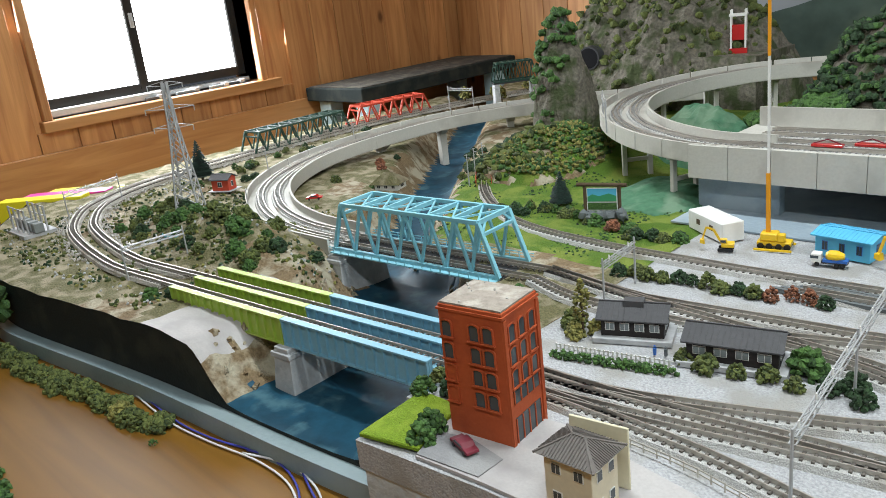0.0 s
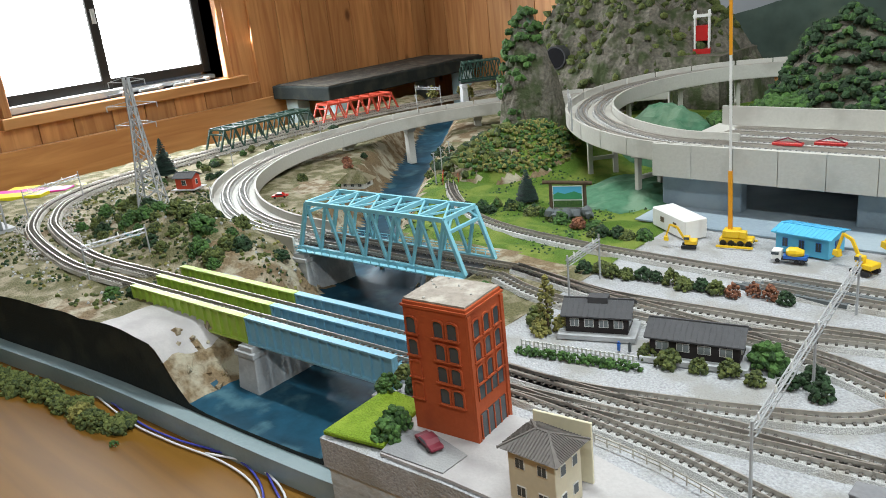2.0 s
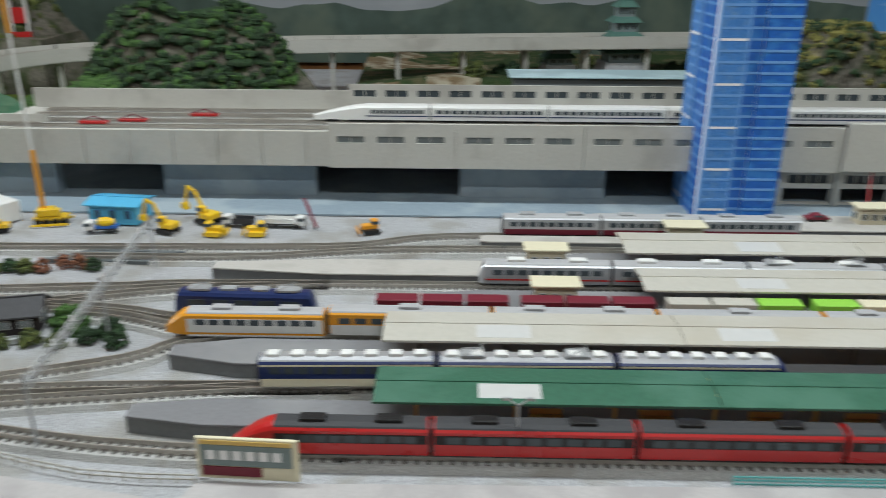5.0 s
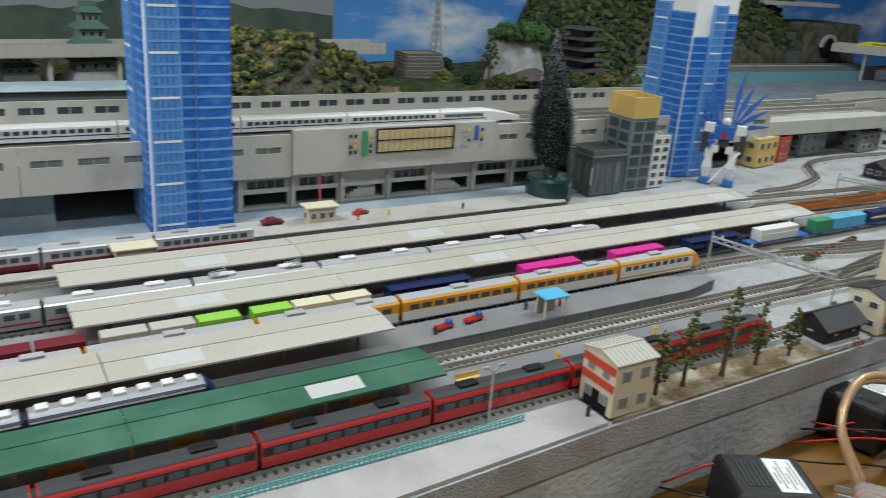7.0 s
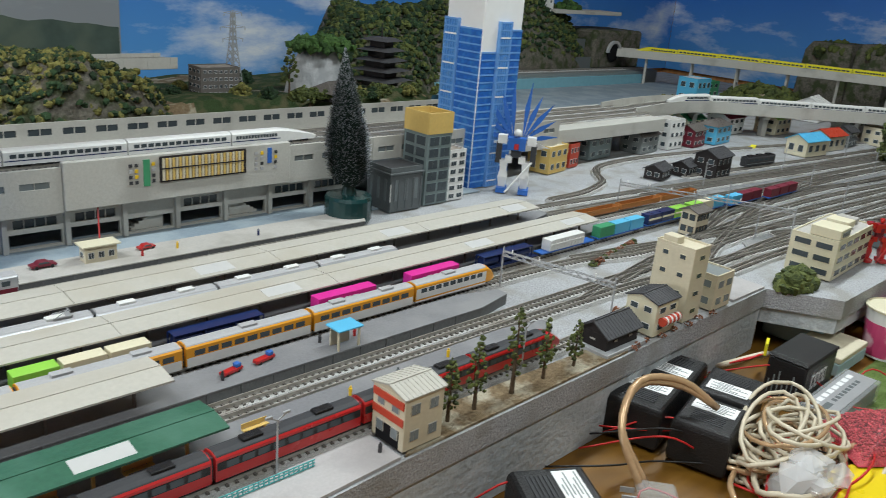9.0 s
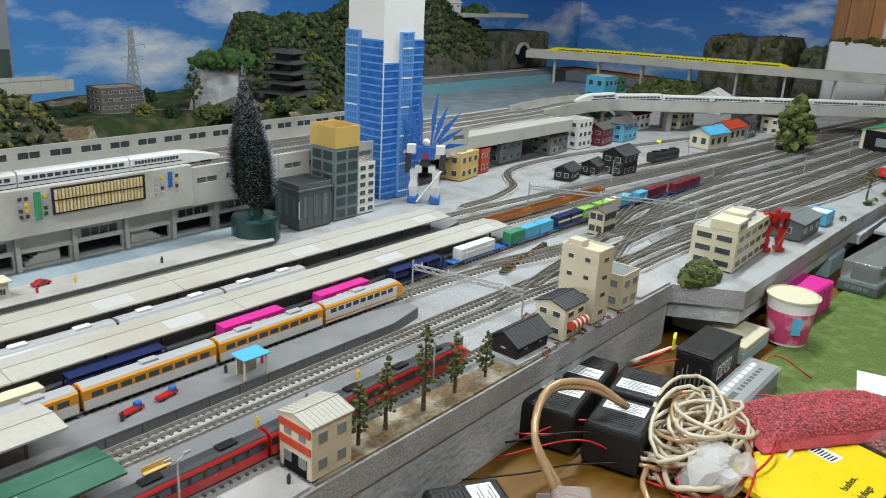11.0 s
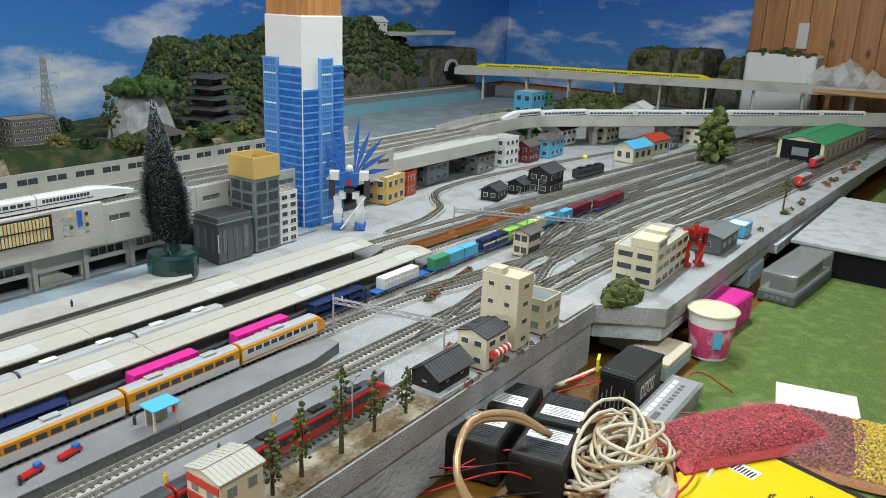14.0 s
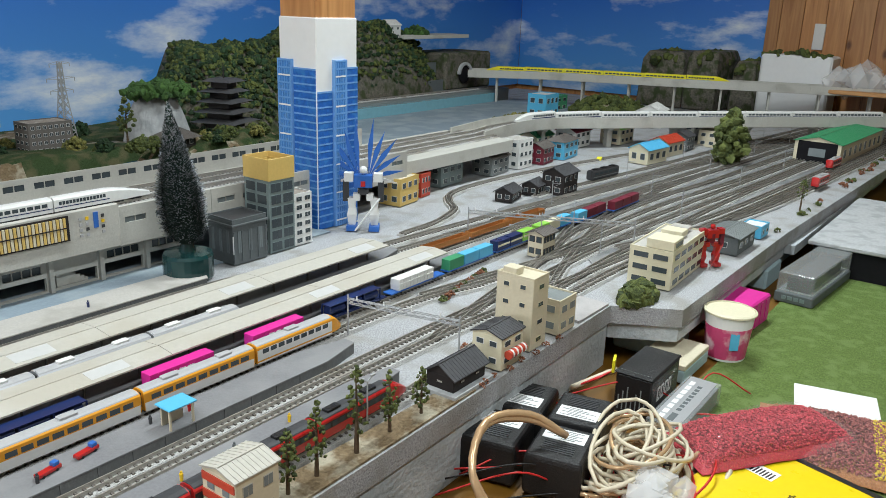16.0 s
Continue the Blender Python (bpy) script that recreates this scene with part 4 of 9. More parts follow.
# ---- station deck: long concrete block with bays below ----
DY0, DY1, DZ = 1.53, 1.735, 0.064
deck = thing("station_deck", "long pale grey elevated track deck with parapets", "viaduct")
part("deck_slab", Mesh().box(-0.15, 2.5, DY0, DY1 + 0.01, DZ - 0.008, DZ + 0.022), "concrete", deck, bevel=0.001)
x = -0.15
while x < 0.69:
    part("parapet_panel", Mesh().box(x, x + 0.0592, DY0 - 0.004, DY0 + 0.002, DZ - 0.012, DZ + 0.036), "concrete", deck, bevel=0.0005)
    x += 0.06
part("back_wall", Mesh().box(-0.14, 0.36, DY1, DY1 + 0.005, DZ + 0.022, 0.116), "concrete", deck)
for x0, x1 in ((-0.15, -0.03), (0.12, 0.335), (0.535, 0.737)):
    part("infill_wall", Mesh().box(x0, x1, 1.555, 1.575, 0.0, DZ - 0.008), "road_blue", deck, "blue-grey infill wall", 0.0015)
# the back sheet is near-black in place of the shade under the deck
part("under_back", Mesh().box(-0.15, 2.45, 1.72, 1.73, 0.0, DZ - 0.008), "void", deck, "near-black sheet for the shade in the bays")
part("forecourt", Mesh().box(-0.15, 1.78, 1.475, 1.72, -0.001, 0.0012), "road_blue", deck, "slate blue painted forecourt")
for o in (1.585, 1.62, 1.66, 1.695):
    track("deck", straight((-0.1, o), (2.5, o), DZ + 0.022), group="station deck tracks", sleepers="sleeper_pale", label="rails on the elevated station deck")

# ---- platforms and canopies ----
def platform(x0, x1, y0, y1, z, label, tip=0.06, top="plat"):
    t = thing("platform", label, "platform", "station platforms")
    pts = [(x0, (y0 + y1) / 2 - 0.008), (x0 + tip, y0), (x1 - tip, y0), (x1, (y0 + y1) / 2 - 0.008), (x1, (y0 + y1) / 2 + 0.008), (x1 - tip, y1), (x0 + tip, y1), (x0, (y0 + y1) / 2 + 0.008)]
    part("platform_wall", Mesh().prism(pts, -0.002, z - 0.002), "plat_side", t)
    c = ((x0 + x1) / 2, (y0 + y1) / 2)
    part("platform_top", Mesh().prism([(c[0] + (x - c[0]) * 1.001, c[1] + (y - c[1]) * 1.05) for x, y in pts], z - 0.002, z), top, t, bevel=0.0004)
    n = int((x1 - x0 - 2 * tip) / 0.035)
    for i in range(n):
        x = x0 + tip + 0.035 * (i + 0.5)
        part("buttress", Mesh().box(x - 0.001, x + 0.001, y0 - 0.0012, y0 + 0.0004, 0.0, z - 0.002), "plat_side", t)
    return t


def canopy(x0, x1, y0, y1, z, material, label, skylights=(), posts=True, z_plat=0.013):
    """Butterfly or flat roof in sections on paired posts."""
    t = thing("platform_canopy", label, "canopy", "platform canopies")
    ym = (y0 + y1) / 2
    n = max(1, round((x1 - x0) / 0.25))
    w = (x1 - x0) / n
    for i in range(n):
        a, b = x0 + w * i, x0 + w * (i + 1) - 0.0008
        pr = [(y0, z), (y0, z + 0.0018), (ym, z + 0.0048), (y1, z + 0.0018), (y1, z), (ym, z + 0.003)]
        part("roof_panel", Mesh().loft([[(x, y, h) for y, h in pr] for x in (a, b)]), material, t)
        part("ridge_cap", Mesh().box(a, b, ym - 0.001, ym + 0.001, z + 0.0045, z + 0.0054), material, t)
    for s in skylights:
        part("skylight", Mesh().add([(s, y0 + 0.006, z + 0.0026), (s + 0.045, y0 + 0.006, z + 0.0026), (s + 0.045, ym - 0.003, z + 0.0049), (s, ym - 0.003, z + 0.0049),
                                     (s, y0 + 0.006, z + 0.0018), (s + 0.045, y0 + 0.006, z + 0.0018), (s + 0.045, ym - 0.003, z + 0.0041), (s, ym - 0.003, z + 0.0041)],
                                    [(0, 1, 2, 3), (7, 6, 5, 4), (0, 4, 5, 1), (1, 5, 6, 2), (2, 6, 7, 3), (3, 7, 4, 0)]), "frosted", t, "pale frosted skylight sheet")
    k = int((x1 - x0) / 0.062)
    for i in range(k):
        x = x0 + 0.03 + (x1 - x0 - 0.06) * i / max(1, k - 1)
        for y in (ym - 0.011, ym + 0.011):
            part("post", Mesh().box(x - 0.0011, x + 0.0011, y - 0.0011, y + 0.0011, z_plat, z + 0.003), "gold" if material == "canopy_green" else "tile_grey", t)
        part("crossbeam", Mesh().box(x - 0.0008, x + 0.0008, y0 + 0.003, y1 - 0.003, z - 0.0022, z - 0.0002), "tile_grey", t)
    return t


platform(0.29, 1.39, 0.972, 1.006, 0.013, "grey island platform beside the red train")
platform(0.29, 1.415, 1.062, 1.104, 0.013, "grey island platform beside the amber train")
platform(0.5, 1.78, 1.178, 1.214, 0.013, "grey island platform under a beige canopy")
# the pale top carries the bright reflection of a glossy platform in its colour
platform(0.272, 0.72, 1.252, 1.291, 0.013, "platform end, pale grey for its glossy reflection", 0.12, "plat_pale")
platform(0.62, 1.75, 1.27, 1.318, 0.013, "grey island platform at the back of the station")
platform(0.56, 0.96, 1.352, 1.372, 0.013, "pale narrow platform with a waiting hut", 0.01, "plat_pale")
platform(0.7, 1.46, 1.408, 1.462, 0.011, "pale stone side platform along the forecourt", 0.01, "plat_pale")
canopy(0.475, 0.967, 0.966, 1.016, 0.036, "canopy_green", "dark green platform canopy with pale skylights", (0.55, 0.85))
canopy(0.473, 0.966, 1.058, 1.112, 0.036, "canopy", "beige platform canopy over the amber train", (0.55, 0.75))
canopy(0.71, 1.735, 1.168, 1.222, 0.034, "canopy", "long beige platform canopy", (0.8, 1.13, 1.45, 1.66))
canopy(0.71, 1.70, 1.263, 1.325, 0.034, "canopy", "long beige platform canopy at the back", (0.83, 1.1, 1.38, 1.63))

# ---- trains ----
def coach(label, L, body, roof, bands, at, category="train", group="train", units=3, unit_mat="roofgrey", nose=(0, 0), h=0.026, panto=False, w=0.0188, name="train_coach", nose_mat=None, glass="glass", cells=9):
    """A coach on rail height 0: body shell, roof, bands (z0, z1, material), windows, frame, bogies, roof units. nose: tapered length at either end."""
    t = thing(name, label, category, group, at=at)
    def section(x, s, drop=0.0, base=0.004):
        hw = w / 2 * s
        top = h * (1 - drop)
        return [(x, -hw, base), (x, hw, base), (x, hw, top * 0.86), (x, hw * 0.8, top * 0.95), (x, hw * 0.35, top), (x, -hw * 0.35, top), (x, -hw * 0.8, top * 0.95), (x, -hw, top * 0.86)]
    a, b = -L / 2, L / 2
    rings = []
    for k in (1.0, 0.75, 0.45, 0.2) if nose[0] else ():
        rings.append(section(a + nose[0] * (1 - k), 1 - 0.55 * k ** 2, 0.62 * k ** 1.4))
    rings += [section(a + nose[0], 1), section(b - nose[1], 1)]
    for k in (0.2, 0.45, 0.75, 1.0) if nose[1] else ():
        rings.append(section(b - nose[1] * (1 - k), 1 - 0.55 * k ** 2, 0.62 * k ** 1.4))
    part("body", Mesh().loft(rings), body, t, smooth=False)
    x0, x1 = a + nose[0] + 0.001, b - nose[1] - 0.001
    hw = w / 2
    part("roof", Mesh().loft([[(x, -hw * 0.86, h * 0.925), (x, -hw * 0.78, h * 0.965), (x, -hw * 0.35, h * 1.015), (x, hw * 0.35, h * 1.015), (x, hw * 0.78, h * 0.965), (x, hw * 0.86, h * 0.925)] for x in (x0, x1)]), roof, t)
    for z0, z1, mname in bands:
        for s in (-1, 1):
            y0, y1 = sorted((s * hw * 0.97, s * (hw + 0.00025)))
            part("stripe", Mesh().box(x0, x1, y0, y1, z0 * h, z1 * h), mname, t)
    pitch = (x1 - x0 - 0.012) / cells
    for i in range(cells):
        xc = x0 + 0.006 + pitch * (i + 0.5)
        for s in (-1, 1):
            y0, y1 = sorted((s * hw * 0.97, s * (hw + 0.0004)))
            part("window", Mesh().box(xc - pitch * 0.38, xc + pitch * 0.38, y0, y1, h * 0.53, h * 0.74), glass, t)
    part("underframe", Mesh().box(x0, x1, -hw * 0.8, hw * 0.8, 0.0022, 0.0042).box(-L * 0.2, L * 0.2, -hw * 0.7, hw * 0.7, 0.0008, 0.0022), "darkgrey", t)
    for s in (-1, 1):
        bg_ = Mesh().box(s * L * 0.34 - 0.009, s * L * 0.34 + 0.009, -hw * 0.72, hw * 0.72, 0.001, 0.003)
        for dx in (-0.006, 0.006):
            for y in (-0.0045, 0.0045):
                bg_.cyl((s * L * 0.34 + dx, y - 0.0006, 0.0025), (s * L * 0.34 + dx, y + 0.0006, 0.0025), 0.0026, n=8)
        part("bogie", bg_, "black", t)
    for i in range(units):
        xc = x0 + (x1 - x0) * (i + 0.5) / units
        ul = min(0.018, (x1 - x0) / units * 0.5)
        part("roof_unit", Mesh().box(xc - ul / 2, xc + ul / 2, -hw * 0.45, hw * 0.45, h, h + 0.0028), unit_mat, t, bevel=0.0004)
    if panto:
        p = Mesh()
        for xc in (-L * 0.3, L * 0.3):
            p.bar((xc - 0.008, -0.006, h + 0.003), (xc + 0.006, 0, h + 0.007), 0.0006).bar((xc - 0.008, 0.006, h + 0.003), (xc + 0.006, 0, h + 0.007), 0.0006)
            p.bar((xc + 0.006, -0.006, h + 0.0072), (xc + 0.006, 0.006, h + 0.0072), 0.0007).box(xc - 0.01, xc + 0.008, -0.006, 0.006, h + 0.0005, h + 0.0025)
        part("pantograph", p, "steel", t)
    for s, n_ in ((-1, nose[0]), (1, nose[1])):
        if not n_:
            part("gangway", Mesh().box(min(s * L / 2, s * (L / 2 + 0.0016)), max(s * L / 2, s * (L / 2 + 0.0016)), -0.005, 0.005, 0.004, 0.023), "darkgrey", t)
    return t


RZ = 0.0076
# red express: five coaches
for i in range(7):
    x = 0.377 + 0.07 + 0.1405 * i
    if x > 1.33:
        break
    first, last = i == 0, i == 6
    coach("deep red express coach with black roof", 0.137, "red", "darkgrey", [(0.50, 0.77, "black")], pose(x, 0.95, RZ), group="red express train", units=2, unit_mat="black", nose=(0.03 if first else 0, 0.03 if last else 0))
# amber and white express
for i in range(8):
    x = 0.272 + 0.073 + 0.1465 * i
    y = 1.128 - (0.006 if i == 0 else 0)
    c = "orange"
    coach("amber and white express coach" if i not in (0, 7) else "white express end coach with amber stripes", 0.143, "orange", "roofgrey",
          [(0.1, 0.17, "white"), (0.25, 0.76, "white")] if i in (0, 7) else [(0.1, 0.48, "white")],
          pose(x, y, RZ), group="amber express train", units=1 if i % 2 else 2, nose=(0.02 if i == 0 else 0, 0.02 if i == 7 else 0), cells=9)
# silver commuter train
for i in range(6):
    x = 0.555 + 0.0675 + 0.1375 * i
    coach("silver commuter coach with red stripe and pale roof boxes", 0.134, "silver", "roofgrey", [(0.3, 0.36, "red")], pose(x, 1.243, RZ), group="silver commuter train", units=2, unit_mat="white", nose=(0.006 if i == 0 else 0, 0.01 if i == 5 else 0), panto=i == 2)
for i in range(3):
    coach("silver and brown local coach", 0.115, "silver", "roofgrey", [(0.15, 0.4, "dred")], pose(0.645 + 0.118 * i, 1.39, RZ), group="silver local train", units=2, unit_mat="silver")
# navy electric locomotive
coach("navy electric locomotive with silver pantographs", 0.135, "navy", "navy", [(0.2, 0.25, "silver")], pose(0.335, 1.162, RZ, 0, 0, -1.5), category="locomotive", group="freight train", units=4, unit_mat="steel", panto=True, nose=(0.006, 0.006), name="locomotive", cells=5)


def wagon(x, y, label, load):
    t = thing("freight_wagon", label, "wagon", "freight train", at=pose(x, y, RZ))
    part("flat_bed", Mesh().box(-0.064, 0.064, -0.0085, 0.0085, 0.0036, 0.0056), load[0], t, bevel=0.0003)
    for s in (-1, 1):
        g = Mesh().box(s * 0.045 - 0.008, s * 0.045 + 0.008, -0.006, 0.006, 0.001, 0.0034)
        for dx in (-0.005, 0.005):
            g.cyl((s * 0.045 + dx, -0.0062, 0.0025), (s * 0.045 + dx, 0.0062, 0.0025), 0.0024, n=8)
        part("bogie", g, "black", t)
    if load[1] == "tank":
        part("tank_frame", Mesh().box(-0.05, 0.05, -0.008, -0.0072, 0.006, 0.0075).box(-0.05, 0.05, 0.0072, 0.008, 0.006, 0.0075).box(-0.05, 0.05, -0.008, 0.008, 0.0215, 0.0225), load[2], t)
        for i in range(4):
            xx = -0.05 + 0.0333 * i
            part("frame_post", Mesh().box(xx - 0.0008, xx + 0.0008, -0.008, -0.0066, 0.006, 0.0222).box(xx - 0.0008, xx + 0.0008, 0.0066, 0.008, 0.006, 0.0222), load[2], t)
        for i in range(3):
            part("tank", Mesh().cyl((-0.048 + 0.0333 * i, 0, 0.0135), (-0.0195 + 0.0333 * i, 0, 0.0135), 0.0068, n=14), load[2], t, smooth=False)
    return t


def container(x, y, L, material, label, z=RZ + 0.0057, stripe=None, word=None):
    t = thing("container", label, "container", "freight containers", at=pose(x, y, z))
    part("shell", Mesh().box(-L / 2, L / 2, -0.0081, 0.0081, 0, 0.0172), material, t, bevel=0.0004)
    n = int(L / 0.004)
    rb = Mesh()
    for i in range(n):
        xx = -L / 2 + L * (i + 0.5) / n
        part("rib", Mesh().box(xx - 0.0007, xx + 0.0007, -0.0085, 0.0085, 0.0012, 0.016), material, t) if L > 0.06 and i % 2 == 0 else None
    part("door", Mesh().box(L / 2 - 0.0001, L / 2 + 0.0004, -0.0072, 0.0072, 0.001, 0.016), material, t)
    if stripe:
        part("stripe", Mesh().box(-L / 2 + 0.001, L / 2 - 0.001, -0.0089, 0.0089, 0.0075, 0.0105), stripe, t)
    if word:
        [part("word_bar", Mesh().box(-0.016 + 0.011 * i, -0.008 + 0.011 * i, -0.0088, -0.0081, 0.004, 0.0125), "white", t) for i in range(3)]
    return t


def letters(text, size, place, rx, rz, parent, material, align="CENTER"):
    cu = bpy.data.curves.new("lettering", "FONT")
    cu.body, cu.size, cu.align_x, cu.extrude = text, size, align, size * 0.02
    tmp = bpy.data.objects.new("lettering", cu)
    scene.collection.objects.link(tmp)
    bpy.context.view_layer.update()
    me = bpy.data.meshes.new_from_object(tmp.evaluated_get(bpy.context.evaluated_depsgraph_get()))
    bpy.data.objects.remove(tmp)
    me.materials.clear()
    me.materials.append(M[material])
    ob = new("lettering", me)
    ob.parent = parent
    ob.matrix_basis = pose(*place, rx, 0, rz)
    return ob


fy = 1.158
specs = [(0.52, ["dred", "dred", "dred"]), (0.655, ["dred", "dred", "dred"]), (0.79, ["canopy", "canopy", "lime"]), (0.925, ["lime", "cream", "cream"])]
for x, cs in specs:
    wagon(x, fy, "maroon container flat wagon", ("dred", "flat"))
    for i, c in enumerate(cs):
        container(x - 0.042 + 0.042 * i, fy, 0.039, c, "small freight container on a flat wagon", )
wagon(1.06, fy, "dark blue tank frame wagon", ("navy", "tank", "navy"))
wagon(1.222, fy, "flat wagon with a long container", ("darkgrey", "flat"))
container(1.222, fy, 0.083, "pink", "long magenta freight container with white word bars", word=True)
wagon(1.361, fy, "flat wagon with a long container", ("skyb", "flat"))
container(1.361, fy, 0.083, "pink", "long magenta freight container with white word bars", word=True)
wagon(1.5, fy, "dark blue tank container wagon", ("navy", "tank", "navy"))
wagon(1.638, fy, "blue flat wagon under a container", ("blue", "flat"))
container(1.632, fy, 0.083, "white", "white freight container with orange and blue mark", stripe="white")
for j, (x, cs) in enumerate(((1.776, ["green", "skyb", "skyb"]), (1.914, ["navy", "navy", "lime"]), (2.052, ["lime", "cream", "skyb"]), (2.19, ["skyb", "dred", "dred"]), (2.328, ["dred", "dred", "dred"]))):
    yy = fy - max(0, x - 2.1) * 0.09
    wagon(x, yy, "blue container flat wagon", ("blue", "flat"))
    for i, c in enumerate(cs):
        container(x - 0.042 + 0.042 * i, yy, 0.039, c, "coloured freight container on a blue wagon", stripe="cream" if c in ("navy", "lime") else None)
for i in range(3):
    w_ = thing("open_wagon", "rusty orange open gondola wagon", "wagon", "orange wagons", at=pose(1.83 + 0.13 * i, 1.245 - 0.003 * i, RZ, 0, 0, -2))
    part("floor", Mesh().box(-0.06, 0.06, -0.008, 0.008, 0.003, 0.005), "crumb_rust", w_)
    for y in (-0.008, 0.0072):
        part("side", Mesh().box(-0.06, 0.06, y, y + 0.0008, 0.005, 0.013), "rust", w_)
    for x in (-0.06, 0.0592):
        part("end", Mesh().box(x, x + 0.0008, -0.0072, 0.0072, 0.005, 0.013), "rust", w_)
# dark express standing between the green and beige canopies
for k, (x, y, a) in enumerate(((0.447, 1.041, 2), (0.589, 1.044, 1), (0.731, 1.0455, 0.5))):
    coach("dark green and cream express coach with silver roof", 0.138, "navy", "silver", [(0.1, 0.36, "cream"), (0.78, 0.84, "cream")], pose(x, y, RZ, 0, 0, a), group="dark express train", units=7, unit_mat="white", nose=(0, 0.012 if k == 2 else 0), panto=k == 1, cells=11)
# white bullet train in the station and two on the far viaducts
for i in range(9):
    x = 0.325 + 0.083 + 0.168 * i
    if x > 1.5:
        break
    coach("white bullet train coach with blue stripe", 0.166, "white", "white", [(0.36, 0.42, "navy")], pose(x, 1.62, DZ + 0.022 + RZ), group="white bullet train", units=0, nose=(0.075 if i == 0 else 0, 0.075 if i == 6 else 0), w=0.021, cells=14, h=0.025)

# ---- station building ----
FY = DY0 - 0.006
st = thing("station_building", "long pale grey elevated station with window strip and concourse", "station")
def punched(x0, x1, y, thick, z0, z1, holes):
    """A wall along x with rectangular holes through it, as one welded shell."""
    xs = sorted({x0, x1, *[h[0] for h in holes], *[h[1] for h in holes]})
    zs = sorted({z0, z1, *[h[2] for h in holes], *[h[3] for h in holes]})
    full = lambda i, k: 0 <= i < len(xs) - 1 and 0 <= k < len(zs) - 1 and not any(h[0] < (xs[i] + xs[i + 1]) / 2 < h[1] and h[2] < (zs[k] + zs[k + 1]) / 2 < h[3] for h in holes)
    m, ids = Mesh(), {}
    def vid(i, k, b):
        if (i, k, b) not in ids:
            ids[(i, k, b)] = len(m.v)
            m.v.append((xs[i], y + thick * b, zs[k]))
        return ids[(i, k, b)]
    for i in range(len(xs) - 1):
        for k in range(len(zs) - 1):
            if not full(i, k):
                continue
            q = [(i, k), (i + 1, k), (i + 1, k + 1), (i, k + 1)]
            m.f.append(tuple(vid(*c, 0) for c in q))
            m.f.append(tuple(vid(*c, 1) for c in q[::-1]))
            for (di, dk), a, b in (((0, -1), 0, 1), ((1, 0), 1, 2), ((0, 1), 2, 3), ((-1, 0), 3, 0)):
                if not full(i + di, k + dk):
                    m.f.append((vid(*q[b], 0), vid(*q[a], 0), vid(*q[a], 1), vid(*q[b], 1)))
    m.mi = [0] * len(m.f)
    return m


x = 0.36
while x < 2.02:
    w_ = 0.17
    if not 1.09 < x + w_ / 2 < 1.4:
        hs = [(x + 0.012 + 0.053 * k, x + 0.048 + 0.053 * k, 0.086, 0.095) for k in range(3)]
        part("facade_panel", punched(x, x + w_ - 0.001, FY - 0.004, 0.006, 0.052, 0.112, hs), "concrete", st)
        for h in hs:
            part("window", Mesh().box(h[0], h[1], FY - 0.001, FY + 0.0005, h[2], h[3]), "glass_l", st)
            part("mullion", Mesh().box((h[0] + h[1]) / 2 - 0.0005, (h[0] + h[1]) / 2 + 0.0005, FY - 0.003, FY - 0.0012, h[2], h[3]), "concrete", st)
    x += w_
part("facade_panel", Mesh().box(1.04, 1.381, FY - 0.008, FY + 0.002, 0.054, 0.119), "concrete", st, bevel=0.001)
part("sign_frame", Mesh().box(1.168, 1.302, FY - 0.0105, FY - 0.008, 0.079, 0.1155), "darkwood", st, "dark frame of a glazed hall window")
for i in range(26):
    part("sign_slat", Mesh().box(1.171 + 0.0049 * i, 1.1745 + 0.0049 * i, FY - 0.0122, FY - 0.0105, 0.0815, 0.113), "gold" if i % 2 else "beige", st)
part("sign_rail", Mesh().box(1.17, 1.30, FY - 0.013, FY - 0.0122, 0.098, 0.0995), "darkwood", st)
part("green_banner", Mesh().box(1.145, 1.154, FY - 0.0095, FY - 0.008, 0.076, 0.113), "green", st, "green station banner")
part("blue_banner", Mesh().box(1.34, 1.347, FY - 0.0095, FY - 0.008, 0.09, 0.113), "blue", st, "blue station banner")
rnd = random.Random(8)
for xa in (1.125, 1.133, 1.157, 1.318, 1.328, 1.352):
    for k in range(4):
        part("pictogram", Mesh().box(xa, xa + 0.0045, FY - 0.0092, FY - 0.008, 0.08 + 0.008 * k, 0.0845 + 0.008 * k), rnd.choice(["yellow", "darkgrey", "darkgrey", "roofgrey"]), st)
x = 0.36
hs = [(0.36 + 0.05 * k + 0.008, 0.36 + 0.05 * k + 0.042, 0.107, 0.117) for k in range(35)]
part("rear_wall", punched(0.36, 2.15, DY1, 0.005, DZ + 0.022, 0.126, hs), "concrete", st)
for h in hs:
    part("window", Mesh().box(h[0], h[1], DY1 + 0.001, DY1 + 0.003, h[2], h[3]), "glass", st)
    part("mullion", Mesh().box((h[0] + h[1]) / 2 - 0.0006, (h[0] + h[1]) / 2 + 0.0006, DY1 - 0.0006, DY1 + 0.0009, h[2], h[3]), "concrete", st)
